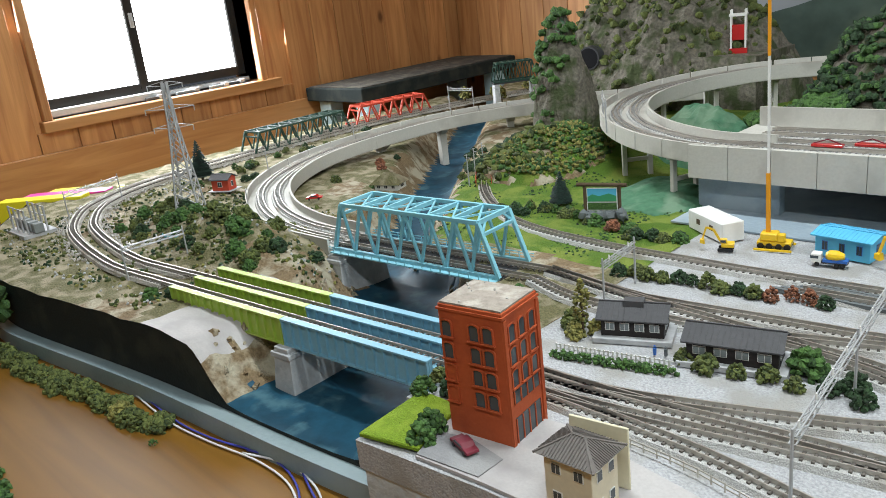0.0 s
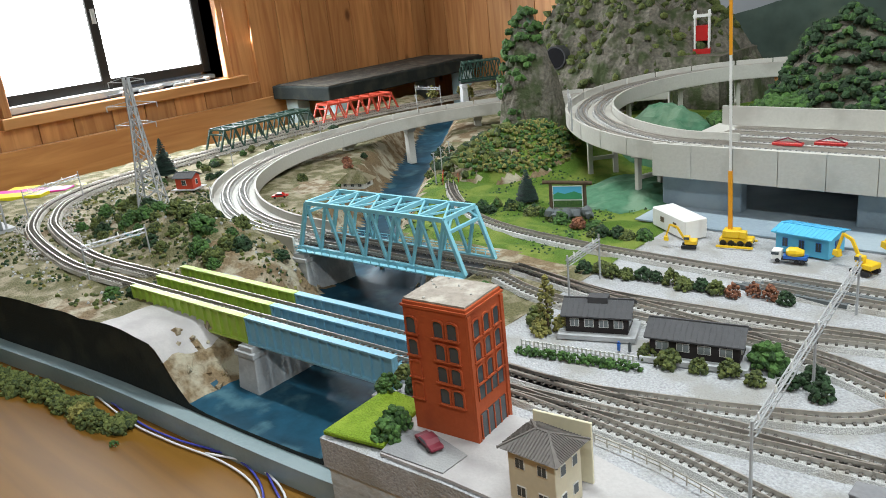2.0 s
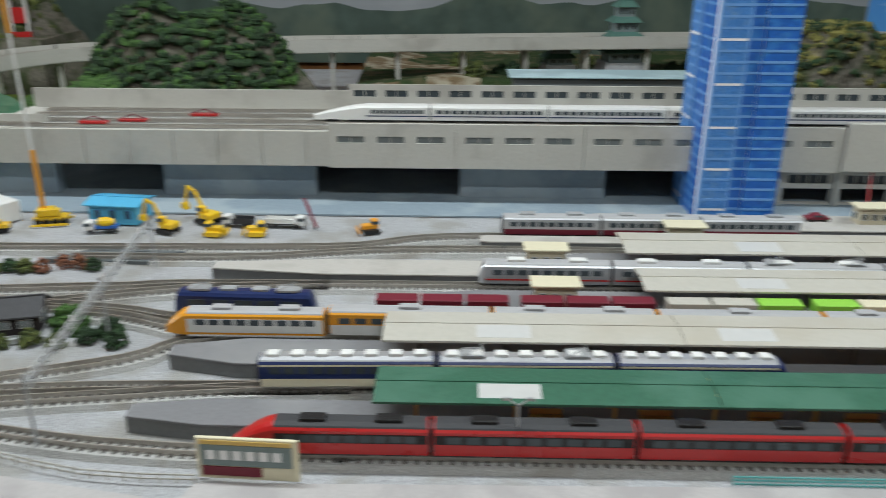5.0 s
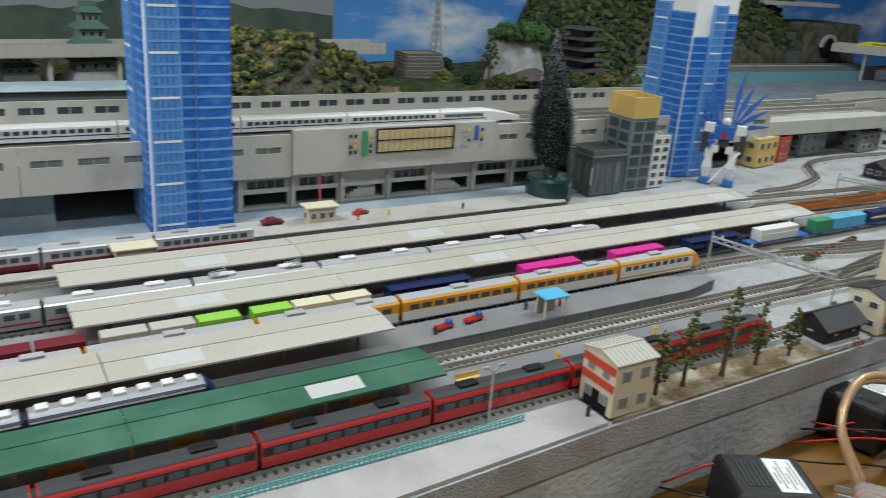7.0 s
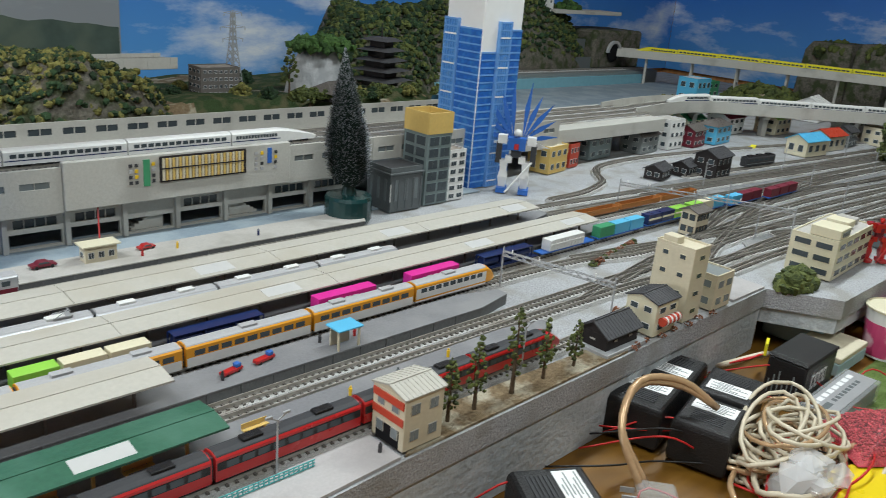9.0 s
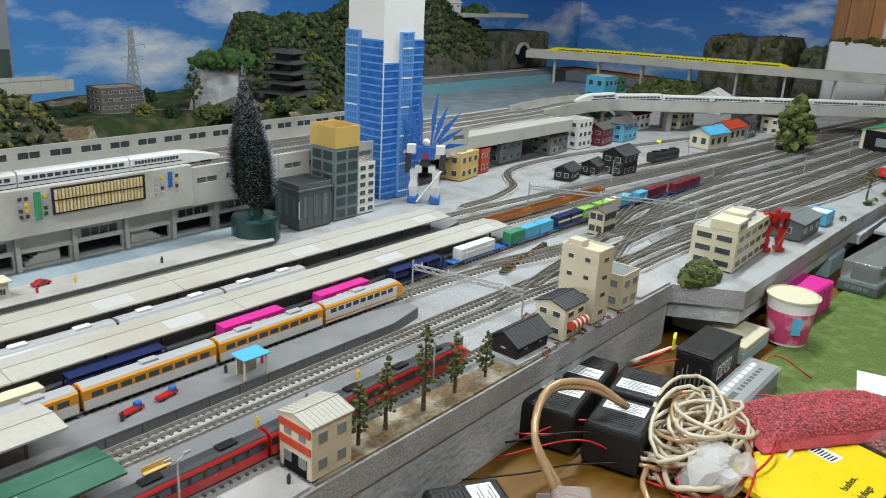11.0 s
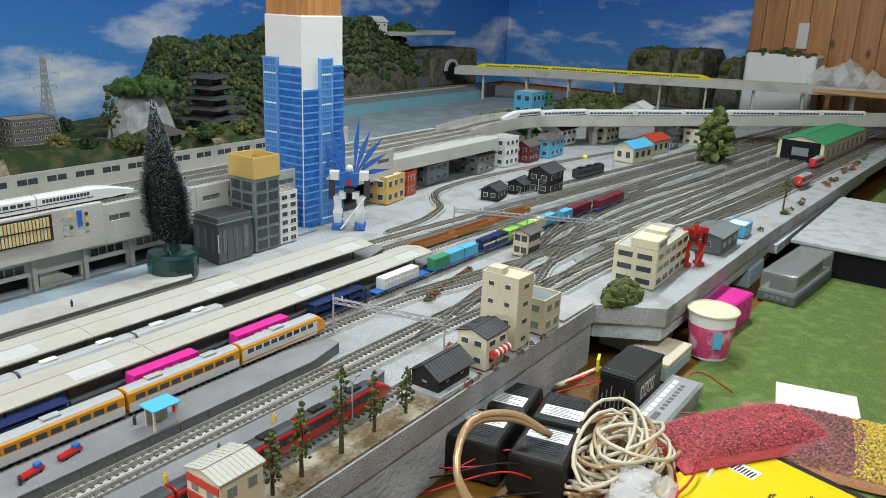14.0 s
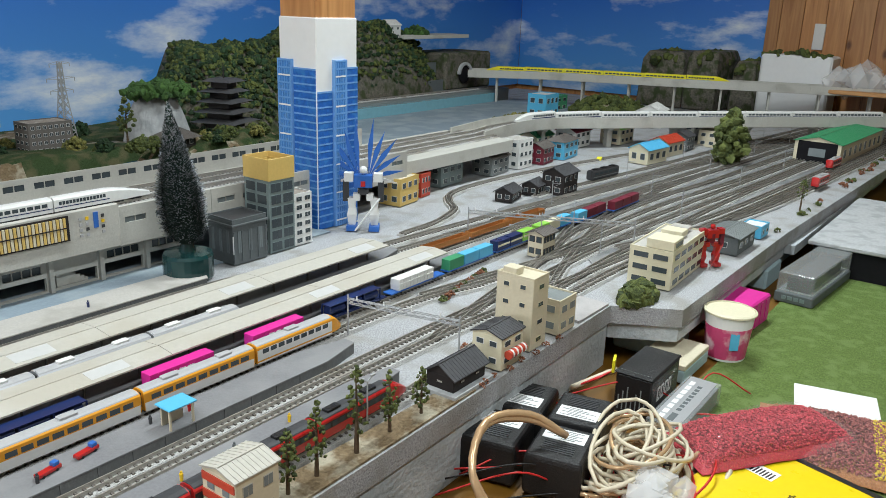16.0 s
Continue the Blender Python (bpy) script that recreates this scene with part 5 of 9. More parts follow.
# ground-floor concourse with stairs
xs = [0.97 + 0.0775 * i for i in range(8)]
hs = []
for i, xa in enumerate(xs[:-1]):
    hs += [(xa + 0.006, xa + 0.0715, 0.004, 0.024)]
    if i not in (2, 4):
        hs += [(xa + 0.012, xa + 0.066, 0.031, 0.043)]
part("concourse_wall", punched(0.965, 1.52, 1.54, 0.006, 0.0012, 0.054, hs), "concrete", st)
for i, xa in enumerate(xs):
    part("pillar", Mesh().box(xa - 0.0035, xa + 0.0035, 1.533, 1.5405, 0.0012, 0.054), "concrete", st, bevel=0.0005)
for h in hs:
    if h[2] > 0.02:
        part("window", Mesh().box(h[0], h[1], 1.5425, 1.544, h[2], h[3]), "glass", st)
        for k in range(1, 4):
            xx = h[0] + (h[1] - h[0]) * k / 4
            part("mullion", Mesh().box(xx - 0.0006, xx + 0.0006, 1.5405, 1.5424, h[2], h[3]), "concrete", st)
for i in (2, 4):
    s = Mesh()
    for k in range(8):
        s.box(xs[i] + 0.012 + 0.006 * k, xs[i] + 0.018 + 0.006 * k, 1.547, 1.57, 0.004, 0.008 + 0.004 * (k if i == 2 else 7 - k))
    part("stair", s, "concrete", st, "stair up to the platforms")
part("concourse_back", Mesh().box(0.965, 1.52, 1.63, 1.635, 0.0012, 0.054), "bank", st)
part("concourse_end", Mesh().box(0.965, 0.97, 1.5465, 1.63, 0.0012, 0.054).box(1.515, 1.52, 1.5465, 1.63, 0.0012, 0.054), "concrete", st)

# ---- kinds of things for the landscape ----
def bush(x, y, z, r, h, material, label, group="bushes", name="bush", n=None, sx=1.0, sy=1.0, cat="bush"):
    m = Mesh()
    n = int((n or 26 + 2200 * r) * 1.7)
    m.clump((0, 0, 0), r * 0.84 * sx, r * 0.84 * sy, h * 0.95, n, r * 0.175, hash((round(x * 1000), round(y * 1000))) % 9999)
    ob = solid(name, m, material, label, cat, group)
    ob.matrix_basis = pose(x, y, z + 0.001)
    return ob


def tree(x, y, z, h, r, material, label, trunk=0.35, n=120, group="trees", lean=0, top=0.2):
    t = thing("tree", label, "tree", group, at=pose(x, y, z, lean, 0, (x * 977) % 360))
    tr = Mesh().cyl((0, 0, -0.004), (0, 0, h * 0.55), h * 0.022 + 0.0008, h * 0.01 + 0.0004, 7)
    tr.cyl((0, 0, h * 0.55), (0.001, 0, h * 0.92), h * 0.01 + 0.0004, 0.0003, 6)
    rnd = random.Random(int(x * 5000 + y * 313))
    for i in range(7):
        a, zz = rnd.uniform(0, 6.3), h * rnd.uniform(trunk, 0.8)
        q = r * rnd.uniform(0.5, 0.9) * (1 - 0.5 * (zz / h))
        tr.cyl((0, 0, zz), (q * math.cos(a), q * math.sin(a), zz + q * 0.5), 0.0009, 0.0003, 5)
    part("trunk", tr, "bark", t)
    cr = Mesh()
    for i in range(n):
        u = rnd.random()
        zz = trunk + (1 - trunk) * u
        env = math.sin(math.pi * min(1, 0.18 + 0.82 * u)) ** 0.7 * (1 - (1 - top) * u * 0.55)
        q, a = r * env * math.sqrt(rnd.uniform(0.12, 1)), rnd.uniform(0, 6.3)
        cr.blob((q * math.cos(a), q * math.sin(a), h * zz), r * rnd.uniform(0.1, 0.24), rnd.random(), 0.4, 0)
    part("crown", cr, material, t)
    return t


def fir(x, y, z, h, r, label="dark green conical fir tree", n=16, material="fir", group="fir trees"):
    t = thing("fir_tree", label, "tree", group, at=pose(x, y, z))
    part("trunk", Mesh().cyl((0, 0, -0.003), (0, 0, h * 0.9), h * 0.03, h * 0.008, 7), "bark", t)
    cr = Mesh()
    rnd = random.Random(int(x * 991))
    for i in range(n):
        u = i / n
        zz, q = h * (0.16 + 0.84 * u), r * (1 - u) ** 0.85 + 0.0012
        k = max(7, int(22 * (1 - u)))
        for j in range(k):
            a = 6.283 * (j + rnd.random()) / k
            c, s = math.cos(a), math.sin(a)
            e = q * rnd.uniform(0.8, 1.1)
            w = 0.28 * q + 0.0008
            cr.add([(0, 0, zz + 0.13 * h / n * 8 * 0.3), (e * c - w * s, e * s + w * c, zz - 0.05 * h), (e * c * 1.06, e * s * 1.06, zz - 0.065 * h), (e * c + w * s, e * s - w * c, zz - 0.05 * h)], [(0, 1, 2), (0, 2, 3), (0, 3, 1), (1, 3, 2)])
    part("crown", cr, material, t)
    return t


def mound(name, cx, cy, rx, ry, h, z0, mats, label, seed=0, rough=0.5, pick=None, n=44, cat="hill", flat=0.0, freq=14.0):
    """A rocky or grassy hill: a noisy dome with faces of several grounds."""
    m = Mesh()
    pts, fs, mi = [], [], []
    for i in range(n + 1):
        for j in range(n + 1):
            u, v = 2 * i / n - 1, 2 * j / n - 1
            d = math.sqrt(u * u + v * v)
            f = max(0.0, 1 - d ** 2.2) ** (0.62 if flat else 0.8)
            x, y = cx + u * rx, cy + v * ry
            nz = noise.fractal((x * freq, y * freq, seed), 0.9, 2.1, 4)
            z = z0 + h * f * (1 + rough * 0.45 * nz) + (0.012 * nz * rough if f > 0.05 else 0)
            if flat:
                z = min(z, z0 + h * (0.93 + 0.1 * nz))
            pts.append((x + 0.01 * rough * noise.noise((x * 40, y * 40, z * 40 + seed)), y + 0.01 * rough * noise.noise((y * 40, z * 40, x * 40 + seed)), z if f > 0 else z0 - 0.006))
    for i in range(n):
        for j in range(n):
            a = i * (n + 1) + j
            fs.append((a, a + n + 1, a + n + 2, a + 1))
            sl = abs(pts[a + n + 1][2] - pts[a][2]) / (2 * rx / n) + abs(pts[a + 1][2] - pts[a][2]) / (2 * ry / n)
            w = noise.noise((pts[a][0] * 22, pts[a][1] * 22, seed + 9))
            mi.append((1 if sl > 1.25 + w * 0.9 else 0) if len(mats) > 1 else 0)
    m.v, m.f, m.mi = pts, fs, mi
    return solid(name, m, mats, label, cat)


def scatter(name, cx, cy, rx, ry, zf, count, size, material, label, seed, cat="shrubbery"):
    """Loose foam foliage lying over a hill: what nobody could count."""
    m, rnd = Mesh(), random.Random(seed)
    for i in range(int(count * 1.6)):
        a, q = rnd.uniform(0, 6.283), math.sqrt(rnd.random())
        x, y = cx + rx * q * math.cos(a), cy + ry * q * math.sin(a)
        z = zf(x, y)
        s = size * rnd.uniform(0.35, 1.25)
        m.blob((x, y, z + s * 0.4), s, rnd.random(), 0.4, 0)
    return solid(name, m, material, label, cat, kind="stuff")


def surface(ob):
    """Height of a hill by its own mesh: nearest vertex on a coarse grid."""
    g = {}
    for v in ob.data.vertices:
        k = (round(v.co.x / 0.012), round(v.co.y / 0.012))
        g[k] = max(g.get(k, -1), v.co.z)
    def f(x, y):
        k = (round(x / 0.012), round(y / 0.012))
        for r in range(0, 4):
            c = [g[(k[0] + i, k[1] + j)] for i in range(-r, r + 1) for j in range(-r, r + 1) if (k[0] + i, k[1] + j) in g]
            if c:
                return sum(c) / len(c)
        return 0.0
    return f


def building(name, label, at, w, d, h, wall, roof="flat", roof_mat="tile", rows=2, cols=3, side=2, win=(0.5, 0.5), glass="glass", z0=0.0, frame="white", cat="building", group="model buildings", eave=0.004, rise=0.5, base=None, first=0.18):
    """A model house: body, framed windows on front (-y) and both sides, and its roof."""
    t = thing(name, label, cat, group, at=at)
    part("wall", Mesh().box(-w / 2, w / 2, -d / 2, d / 2, z0, h), wall, t, bevel=0.0005)
    def row(n, length, place):
        for i in range(n):
            for r in range(rows):
                ww, wh = length / n * win[0], (h - z0) / rows * win[1]
                c = -length / 2 + length * (i + 0.5) / n
                z = z0 + (h - z0) * (r + 0.5) / rows + 0.001
                place(c, ww, wh, z)
    def front_(c, ww, wh, z, y=-d / 2, s=-1):
        f = part("window", Mesh().box(c - ww / 2 - 0.0006, c + ww / 2 + 0.0006, *sorted((y, y + s * 0.0006)), z - wh / 2 - 0.0006, z + wh / 2 + 0.0006), frame, t)
        part("pane", Mesh().box(c - ww / 2, c - 0.0003, *sorted((y + s * 0.0004, y + s * 0.0009)), z - wh / 2, z + wh / 2).box(c + 0.0003, c + ww / 2, *sorted((y + s * 0.0004, y + s * 0.0009)), z - wh / 2, z + wh / 2), glass, f)
    def side_(c, ww, wh, z, s=-1):
        x = s * w / 2
        f = part("window", Mesh().box(*sorted((x, x + s * 0.0006)), c - ww / 2 - 0.0006, c + ww / 2 + 0.0006, z - wh / 2 - 0.0006, z + wh / 2 + 0.0006), frame, t)
        part("pane", Mesh().box(*sorted((x + s * 0.0004, x + s * 0.0009)), c - ww / 2, c + ww / 2, z - wh / 2, z + wh / 2), glass, f)
    row(cols, w * 0.94, front_)
    if side:
        row(side, d * 0.9, lambda *a: side_(*a, s=-1))
        row(side, d * 0.9, lambda *a: side_(*a, s=1))
    e = eave
    if roof == "flat":
        p = Mesh()
        for x0, x1, y0, y1 in ((-w / 2, w / 2, -d / 2, -d / 2 + 0.002), (-w / 2, w / 2, d / 2 - 0.002, d / 2), (-w / 2, -w / 2 + 0.002, -d / 2 + 0.002, d / 2 - 0.002), (w / 2 - 0.002, w / 2, -d / 2 + 0.002, d / 2 - 0.002)):
            part("parapet", Mesh().box(x0, x1, y0, y1, h, h + 0.003), wall, t)
        part("roof", Mesh().box(-w / 2 + 0.002, w / 2 - 0.002, -d / 2 + 0.002, d / 2 - 0.002, h, h + 0.0008), roof_mat, t)
    elif roof == "gable":
        rz_ = d / 2 * rise
        part("gable", Mesh().add([(-w / 2, -d / 2, h), (-w / 2, d / 2, h), (-w / 2, 0, h + rz_), (w / 2, -d / 2, h), (w / 2, d / 2, h), (w / 2, 0, h + rz_)], [(0, 2, 1), (3, 4, 5), (0, 3, 5, 2), (1, 2, 5, 4), (0, 1, 4, 3)]), wall, t)
        for s in (-1, 1):
            y0, z_ = s * (d / 2 + e), h - e * rise
            part("roof_slope", Mesh().loft([[(x, y0, z_), (x, y0, z_ + 0.0014), (x, 0, h + rz_ + 0.0016), (x, 0, h + rz_ + 0.0002)] for x in (-w / 2 - e, w / 2 + e)]), roof_mat, t)
            k = max(4, int(w / 0.0045))
            rb = Mesh()
            for i in range(k + 1):
                x = -w / 2 - e + (w + 2 * e) * i / k
                rb.bar((x, y0, z_ + 0.0016), (x, 0, h + rz_ + 0.0018), 0.0007)
            tagged(part("tile_ribs", rb, roof_mat, t), kind="stuff")
        part("ridge", Mesh().bar((-w / 2 - e, 0, h + rz_ + 0.0017), (w / 2 + e, 0, h + rz_ + 0.0017), 0.002, 0.0016), roof_mat, t)
    else:
        k = min(w, d) / 2
        a = [(-w / 2 - e, -d / 2 - e, h), (w / 2 + e, -d / 2 - e, h), (w / 2 + e, d / 2 + e, h), (-w / 2 - e, d / 2 + e, h)]
        if w >= d:
            r1, r2 = (-w / 2 + k * 0.9, 0, h + k * rise), (w / 2 - k * 0.9, 0, h + k * rise)
            fs = [(0, 1, 5, 4), (1, 2, 5), (2, 3, 4, 5), (3, 0, 4), (3, 2, 1, 0)]
        else:
            r1, r2 = (0, -d / 2 + k * 0.9, h + k * rise), (0, d / 2 - k * 0.9, h + k * rise)
            fs = [(0, 1, 4), (1, 2, 5, 4), (2, 3, 5), (3, 0, 4, 5), (3, 2, 1, 0)]
        part("roof", Mesh().add(a + [r1, r2], fs), roof_mat, t)
        for p, q in ((a[0], r1), (a[3], r1 if w >= d else r2), (a[1], r2 if w >= d else r1), (a[2], r2), (r1, r2)):
            part("ridge", Mesh().bar(p, q, 0.0016), roof_mat, t)
        rb = Mesh()
        for s in (-1, 1):
            for i in range(1, 16):
                if w >= d:
                    x = -w / 2 + w * i / 16
                    f = min(1, (w / 2 - abs(x)) / (k * 0.9))
                    rb.bar((x, s * (d / 2 + e), h + 0.0006), (x, s * (d / 2 + e) * (1 - f), h + k * rise * f + 0.0006), 0.0007)
                    y = -d / 2 + d * i / 16
                    f2 = 1 - abs(y) / (d / 2)
                    rb.bar((s * (w / 2 + e), y, h + 0.0006), (s * (w / 2 + e - (k * 0.9 + e) * f2), y, h + k * rise * f2 + 0.0006), 0.0007)
        tagged(part("tile_ribs", rb, roof_mat, t), kind="stuff")
    if base:
        part("plinth", Mesh().box(-w / 2 - 0.008, w / 2 + 0.008, -d / 2 - 0.008, d / 2 + 0.008, -0.001, z0 + 0.0005), base, t, bevel=0.0004)
    return t


# ---- river side: red brick office, house, yard ----
rb_ = thing("brick_building", "tall red-brown brick office with arched windows and dusty flat roof", "building", "model buildings", at=pose(0.0035, 0.926, 0, 0, 0, 8))
BW, BD, BH = 0.061, 0.052, 0.117
part("wall", Mesh().box(-BW / 2, BW / 2, -BD / 2, BD / 2, 0, BH), "brick", rb_, bevel=0.0006)
part("roof", Mesh().box(-BW / 2 + 0.0012, BW / 2 - 0.0012, -BD / 2 + 0.0012, BD / 2 - 0.0012, BH + 0.0002, BH + 0.0016), "roof_dust", rb_, "dusty stone-grey roof")
part("cornice", Mesh().box(-BW / 2 - 0.0012, BW / 2 + 0.0012, -BD / 2 - 0.0012, BD / 2 + 0.0012, BH - 0.005, BH - 0.003), "brick", rb_)
def arched(w, h, depth):
    """Arched surround with its sill, facing -y."""
    m = Mesh()
    out, inn = [], []
    for i in range(7):
        a = math.pi * i / 6
        out.append((math.cos(a) * (w / 2 + 0.0012), h + math.sin(a) * w * 0.28 + 0.0012))
        inn.append((math.cos(a) * w / 2, h + math.sin(a) * w * 0.28))
    o = [(w / 2 + 0.0012, 0)] + out + [(-w / 2 - 0.0012, 0)]
    n_ = [(w / 2, 0)] + inn + [(-w / 2, 0)]
    k = len(o)
    m.add([(x, -depth, z) for x, z in o] + [(x, -depth, z) for x, z in n_] + [(x, 0, z) for x, z in o] + [(x, 0, z) for x, z in n_],
          [(i, i + 1, k + i + 1, k + i) for i in range(k - 1)] + [(2 * k + i, 2 * k + i + 1, i + 1, i) for i in range(k - 1)] + [(k + i, k + i + 1, 3 * k + i + 1, 3 * k + i) for i in range(k - 1)])
    m.box(-w / 2 - 0.002, w / 2 + 0.002, -depth - 0.0008, 0, -0.0012, 0)
    pane = Mesh().add([(x, -0.0002, z) for x, z in n_], [tuple(range(k))[::-1]])
    return data_of("window_surround", m, "brick"), data_of("pane", pane, "glass"), data_of("pane", pane, "brick")
sur, pan, blind = arched(0.0093, 0.0115, 0.0017)
sur2, pan2, blind2 = arched(0.0085, 0.0125, 0.0012)
for r in range(1, 5):
    z = 0.0115 + 0.0195 * r
    for x in (-0.023, 0.0035, 0.0165):
        f = part("window", sur, None, rb_)
        f.matrix_basis = pose(x, -BD / 2, z)
        part("pane", blind if x < 0 and r < 3 else pan, None, f)
    if r > 1:
        for y in (-0.0145, 0.0, 0.0145):
            f = part("window", sur2, None, rb_)
            f.matrix_basis = pose(BW / 2, y, z, 0, 0, 90)
            part("pane", pan2, None, f)
for y0, z0, z1, nm in ((0.019, 0.036, 0.0475, "window"), (0.019, 0.001, 0.0235, "shop_front")):
    f = part(nm, Mesh().box(BW / 2, BW / 2 + 0.0006, -y0, y0, z0, z1), "glass", rb_, "wide arched glazing")
    for k in range(5):
        yy = -y0 + 2 * y0 * k / 4
        part("mullion", Mesh().box(BW / 2 + 0.0006, BW / 2 + 0.0014, yy - 0.0006, yy + 0.0006, z0, z1), "brick", f)
for y in (-BD / 2 + 0.002, BD / 2 - 0.002):
    part("pilaster", Mesh().box(BW / 2, BW / 2 + 0.0016, y - 0.002, y + 0.002, 0, BH - 0.006), "brick", rb_)
rnd = random.Random(3)
for i in range(9):
    part("roof_pebble", Mesh().blob((rnd.uniform(-0.03, 0.03), rnd.uniform(-0.022, 0.022), BH + 0.002), rnd.uniform(0.0006, 0.0015), i, 0.3, 0), "plat_pale", rb_)
solid("pavement_slab", Mesh().prism([(-0.02, 0.85), (0.05, 0.855), (0.3, 0.862), (0.33, 0.905), (0.05, 0.955), (-0.05, 0.945)], -0.0015, 0.0014), "pave", "pale pavement round the brick office", "pavement", kind="structure")
solid("car_park", Mesh().prism([(-0.02, 0.8515), (0.042, 0.8575), (0.042, 0.886), (0.0, 0.894), (-0.03, 0.885)], 0.0015, 0.0026), "road", "dark grey car park slab", "pavement", kind="structure")
house = building("house", "beige two-storey house with grey hipped roof", pose(0.1235, 0.878, 0.0015, 0, 0, 2), 0.039, 0.032, 0.045, "beige", "hip", "tile_grey", 2, 2, 2, (0.36, 0.32), eave=0.005, rise=0.62)
solid("billboard_wall", Mesh().obox((0.1185, 0.9075, 0.0265), (0.046, 0.0022, 0.05), 8.8), "cream", "tall cream wall panel behind the house", "wall panel", bevel=0.0004)
mb = Mesh()
solid("lawn", Mesh().prism([(-0.082, 0.842), (-0.022, 0.8555), (-0.032, 0.885), (-0.04, 0.925), (-0.09, 0.925)], 0.0005, 0.005), "lawn", "bright green lawn beside the brick office", "lawn", kind="structure", bevel=0.001)
for i, (x, y, r, c) in enumerate(((-0.03, 0.868, 0.019, "bush_b"), (-0.036, 0.885, 0.02, "bush_b"), (-0.088, 0.925, 0.018, "bush_b"), (-0.066, 0.945, 0.02, "bush_c"), (-0.05, 0.96, 0.016, "bush_a"), (-0.09, 0.95, 0.016, "bush_a"))):
    bush(x, y, 0.003, r * 0.78, r * 0.85, c, "round green bush on the lawn")


def fence(path, material, label, pitch=0.008, h=0.008, rails=(0.35, 0.8), name="fence", pw=0.0008):
    t = thing(name, label, "fence", "fences")
    P = smooth_path(path, 0.03)
    for f in rails:
        part("fence_rail", Mesh().sweep(P, [(-0.0003, h * f), (0.0003, h * f), (0.0003, h * f + 0.001), (-0.0003, h * f + 0.001)]), material, t)
    for q, a in along(P, 0.001, pitch):
        part("post", Mesh().obox((q.x, q.y, q.z + h / 2), (pw, 0.0009, h), a), material, t)
    return t


fence([(0.05, 0.962, 0), (0.17, 0.953, 0), (0.28, 0.925, 0), (0.36, 0.921, 0)], "canopy", "weathered pale railing along the track", 0.012, 0.008)
fence([(-0.04, 1.062, 0), (0.075, 1.088, 0)], "white", "white picket fence before the hedge", 0.0045, 0.009, pw=0.0016)
fence([(0.72, 0.928, 0.001), (0.93, 0.927, 0.001), (1.02, 0.926, 0.001)], "turq", "turquoise lattice fence along the pavement", 0.0045, 0.0075, (0.1, 0.5, 0.85), pw=0.0012)
hd = Mesh()
for q, a in along([(-0.035, 1.056, 0), (0.078, 1.083, 0)], 0.0, 0.004):
    hd.clump((q.x, q.y - 0.003, 0), 0.005, 0.005, 0.007, 8, 0.002, int(q.x * 9999))
solid("hedge", hd, "bush_b", "low clipped green hedge by the tracks", "hedge")

# two dark timber buildings
def timber_hut(x, y, rz, w, label, vent=False):
    b = building("timber_house", label, pose(x, y, 0, 0, 0, rz), w, 0.034, 0.024, "darkwood", "gable", "tile", 1, 4, 1, (0.55, 0.36), "glass_l", 0.004, "white", base="stone", eave=0.004, rise=0.55)
    if vent:
        part("ridge_vent", Mesh().box(-0.01, 0.01, -0.006, 0.006, 0.031, 0.038), "tile", b)
    return b
timber_hut(0.005, 1.135, 22, 0.062, "dark timber hut with white lattice windows and ridge vent", True)
timber_hut(0.112, 1.132, 14, 0.08, "long dark timber hut with white lattice windows")
# bushes between the tracks
rnd = random.Random(21)
for i in range(14):
    x = -0.1 + 0.018 * i
    bush(x, 1.272 + rnd.uniform(-0.006, 0.006) + 0.0012 * i, 0, rnd.uniform(0.009, 0.014), rnd.uniform(0.01, 0.016), rnd.choice(["bush_a", "bush_a", "bush_b", "bush_c", "bush_r" if i > 9 else "bush_a"]), "low foam bush between the tracks")
for x, y, r, c in ((0.075, 1.108, 0.012, "bush_a"), (0.098, 1.103, 0.014, "bush_a"), (0.125, 1.107, 0.01, "bush_a"), (0.15, 1.115, 0.012, "bush_a"), (0.172, 1.145, 0.02, "bush_b"), (0.2, 1.12, 0.012, "bush_c"), (0.215, 1.135, 0.014, "bush_c"), (0.228, 1.115, 0.013, "bush_c"), (0.175, 1.11, 0.01, "bush_a"),
                   (-0.045, 1.1, 0.013, "bush_y"), (-0.06, 1.12, 0.016, "bush_a"), (-0.03, 1.12, 0.013, "bush_y"), (-0.14, 1.1, 0.012, "bush_a"), (-0.175, 1.135, 0.016, "bush_a"), (-0.16, 1.15, 0.014, "bush_b")):
    bush(x, y, 0, r, r * 1.1, c, "foam bush beside the yard tracks")
tree(-0.04, 1.108, 0, 0.06, 0.012, "bush_y", "slim yellowish tree beside the hut", 0.3, 90)


# ---- catenary ----
def mast(x, y, h=0.055, rz=0, label="grey concrete catenary pole with bracket", z=0.0, arm=True):
    t = thing("catenary_mast", label, "mast", "catenary masts", at=pose(x, y, z, 0, 0, rz))
    part("pole", Mesh().cyl((0, 0, 0), (0, 0, h), 0.0013, 0.0009, 7), "steel", t)
    if arm:
        part("bracket", Mesh().bar((0, 0, h * 0.9), (0, -0.02, h * 0.95), 0.0007).bar((0, 0, h * 0.75), (0, -0.018, h * 0.93), 0.0006).bar((-0.004, 0, h * 0.98), (0.004, 0, h * 0.98), 0.0007), "steel", t)
    return t


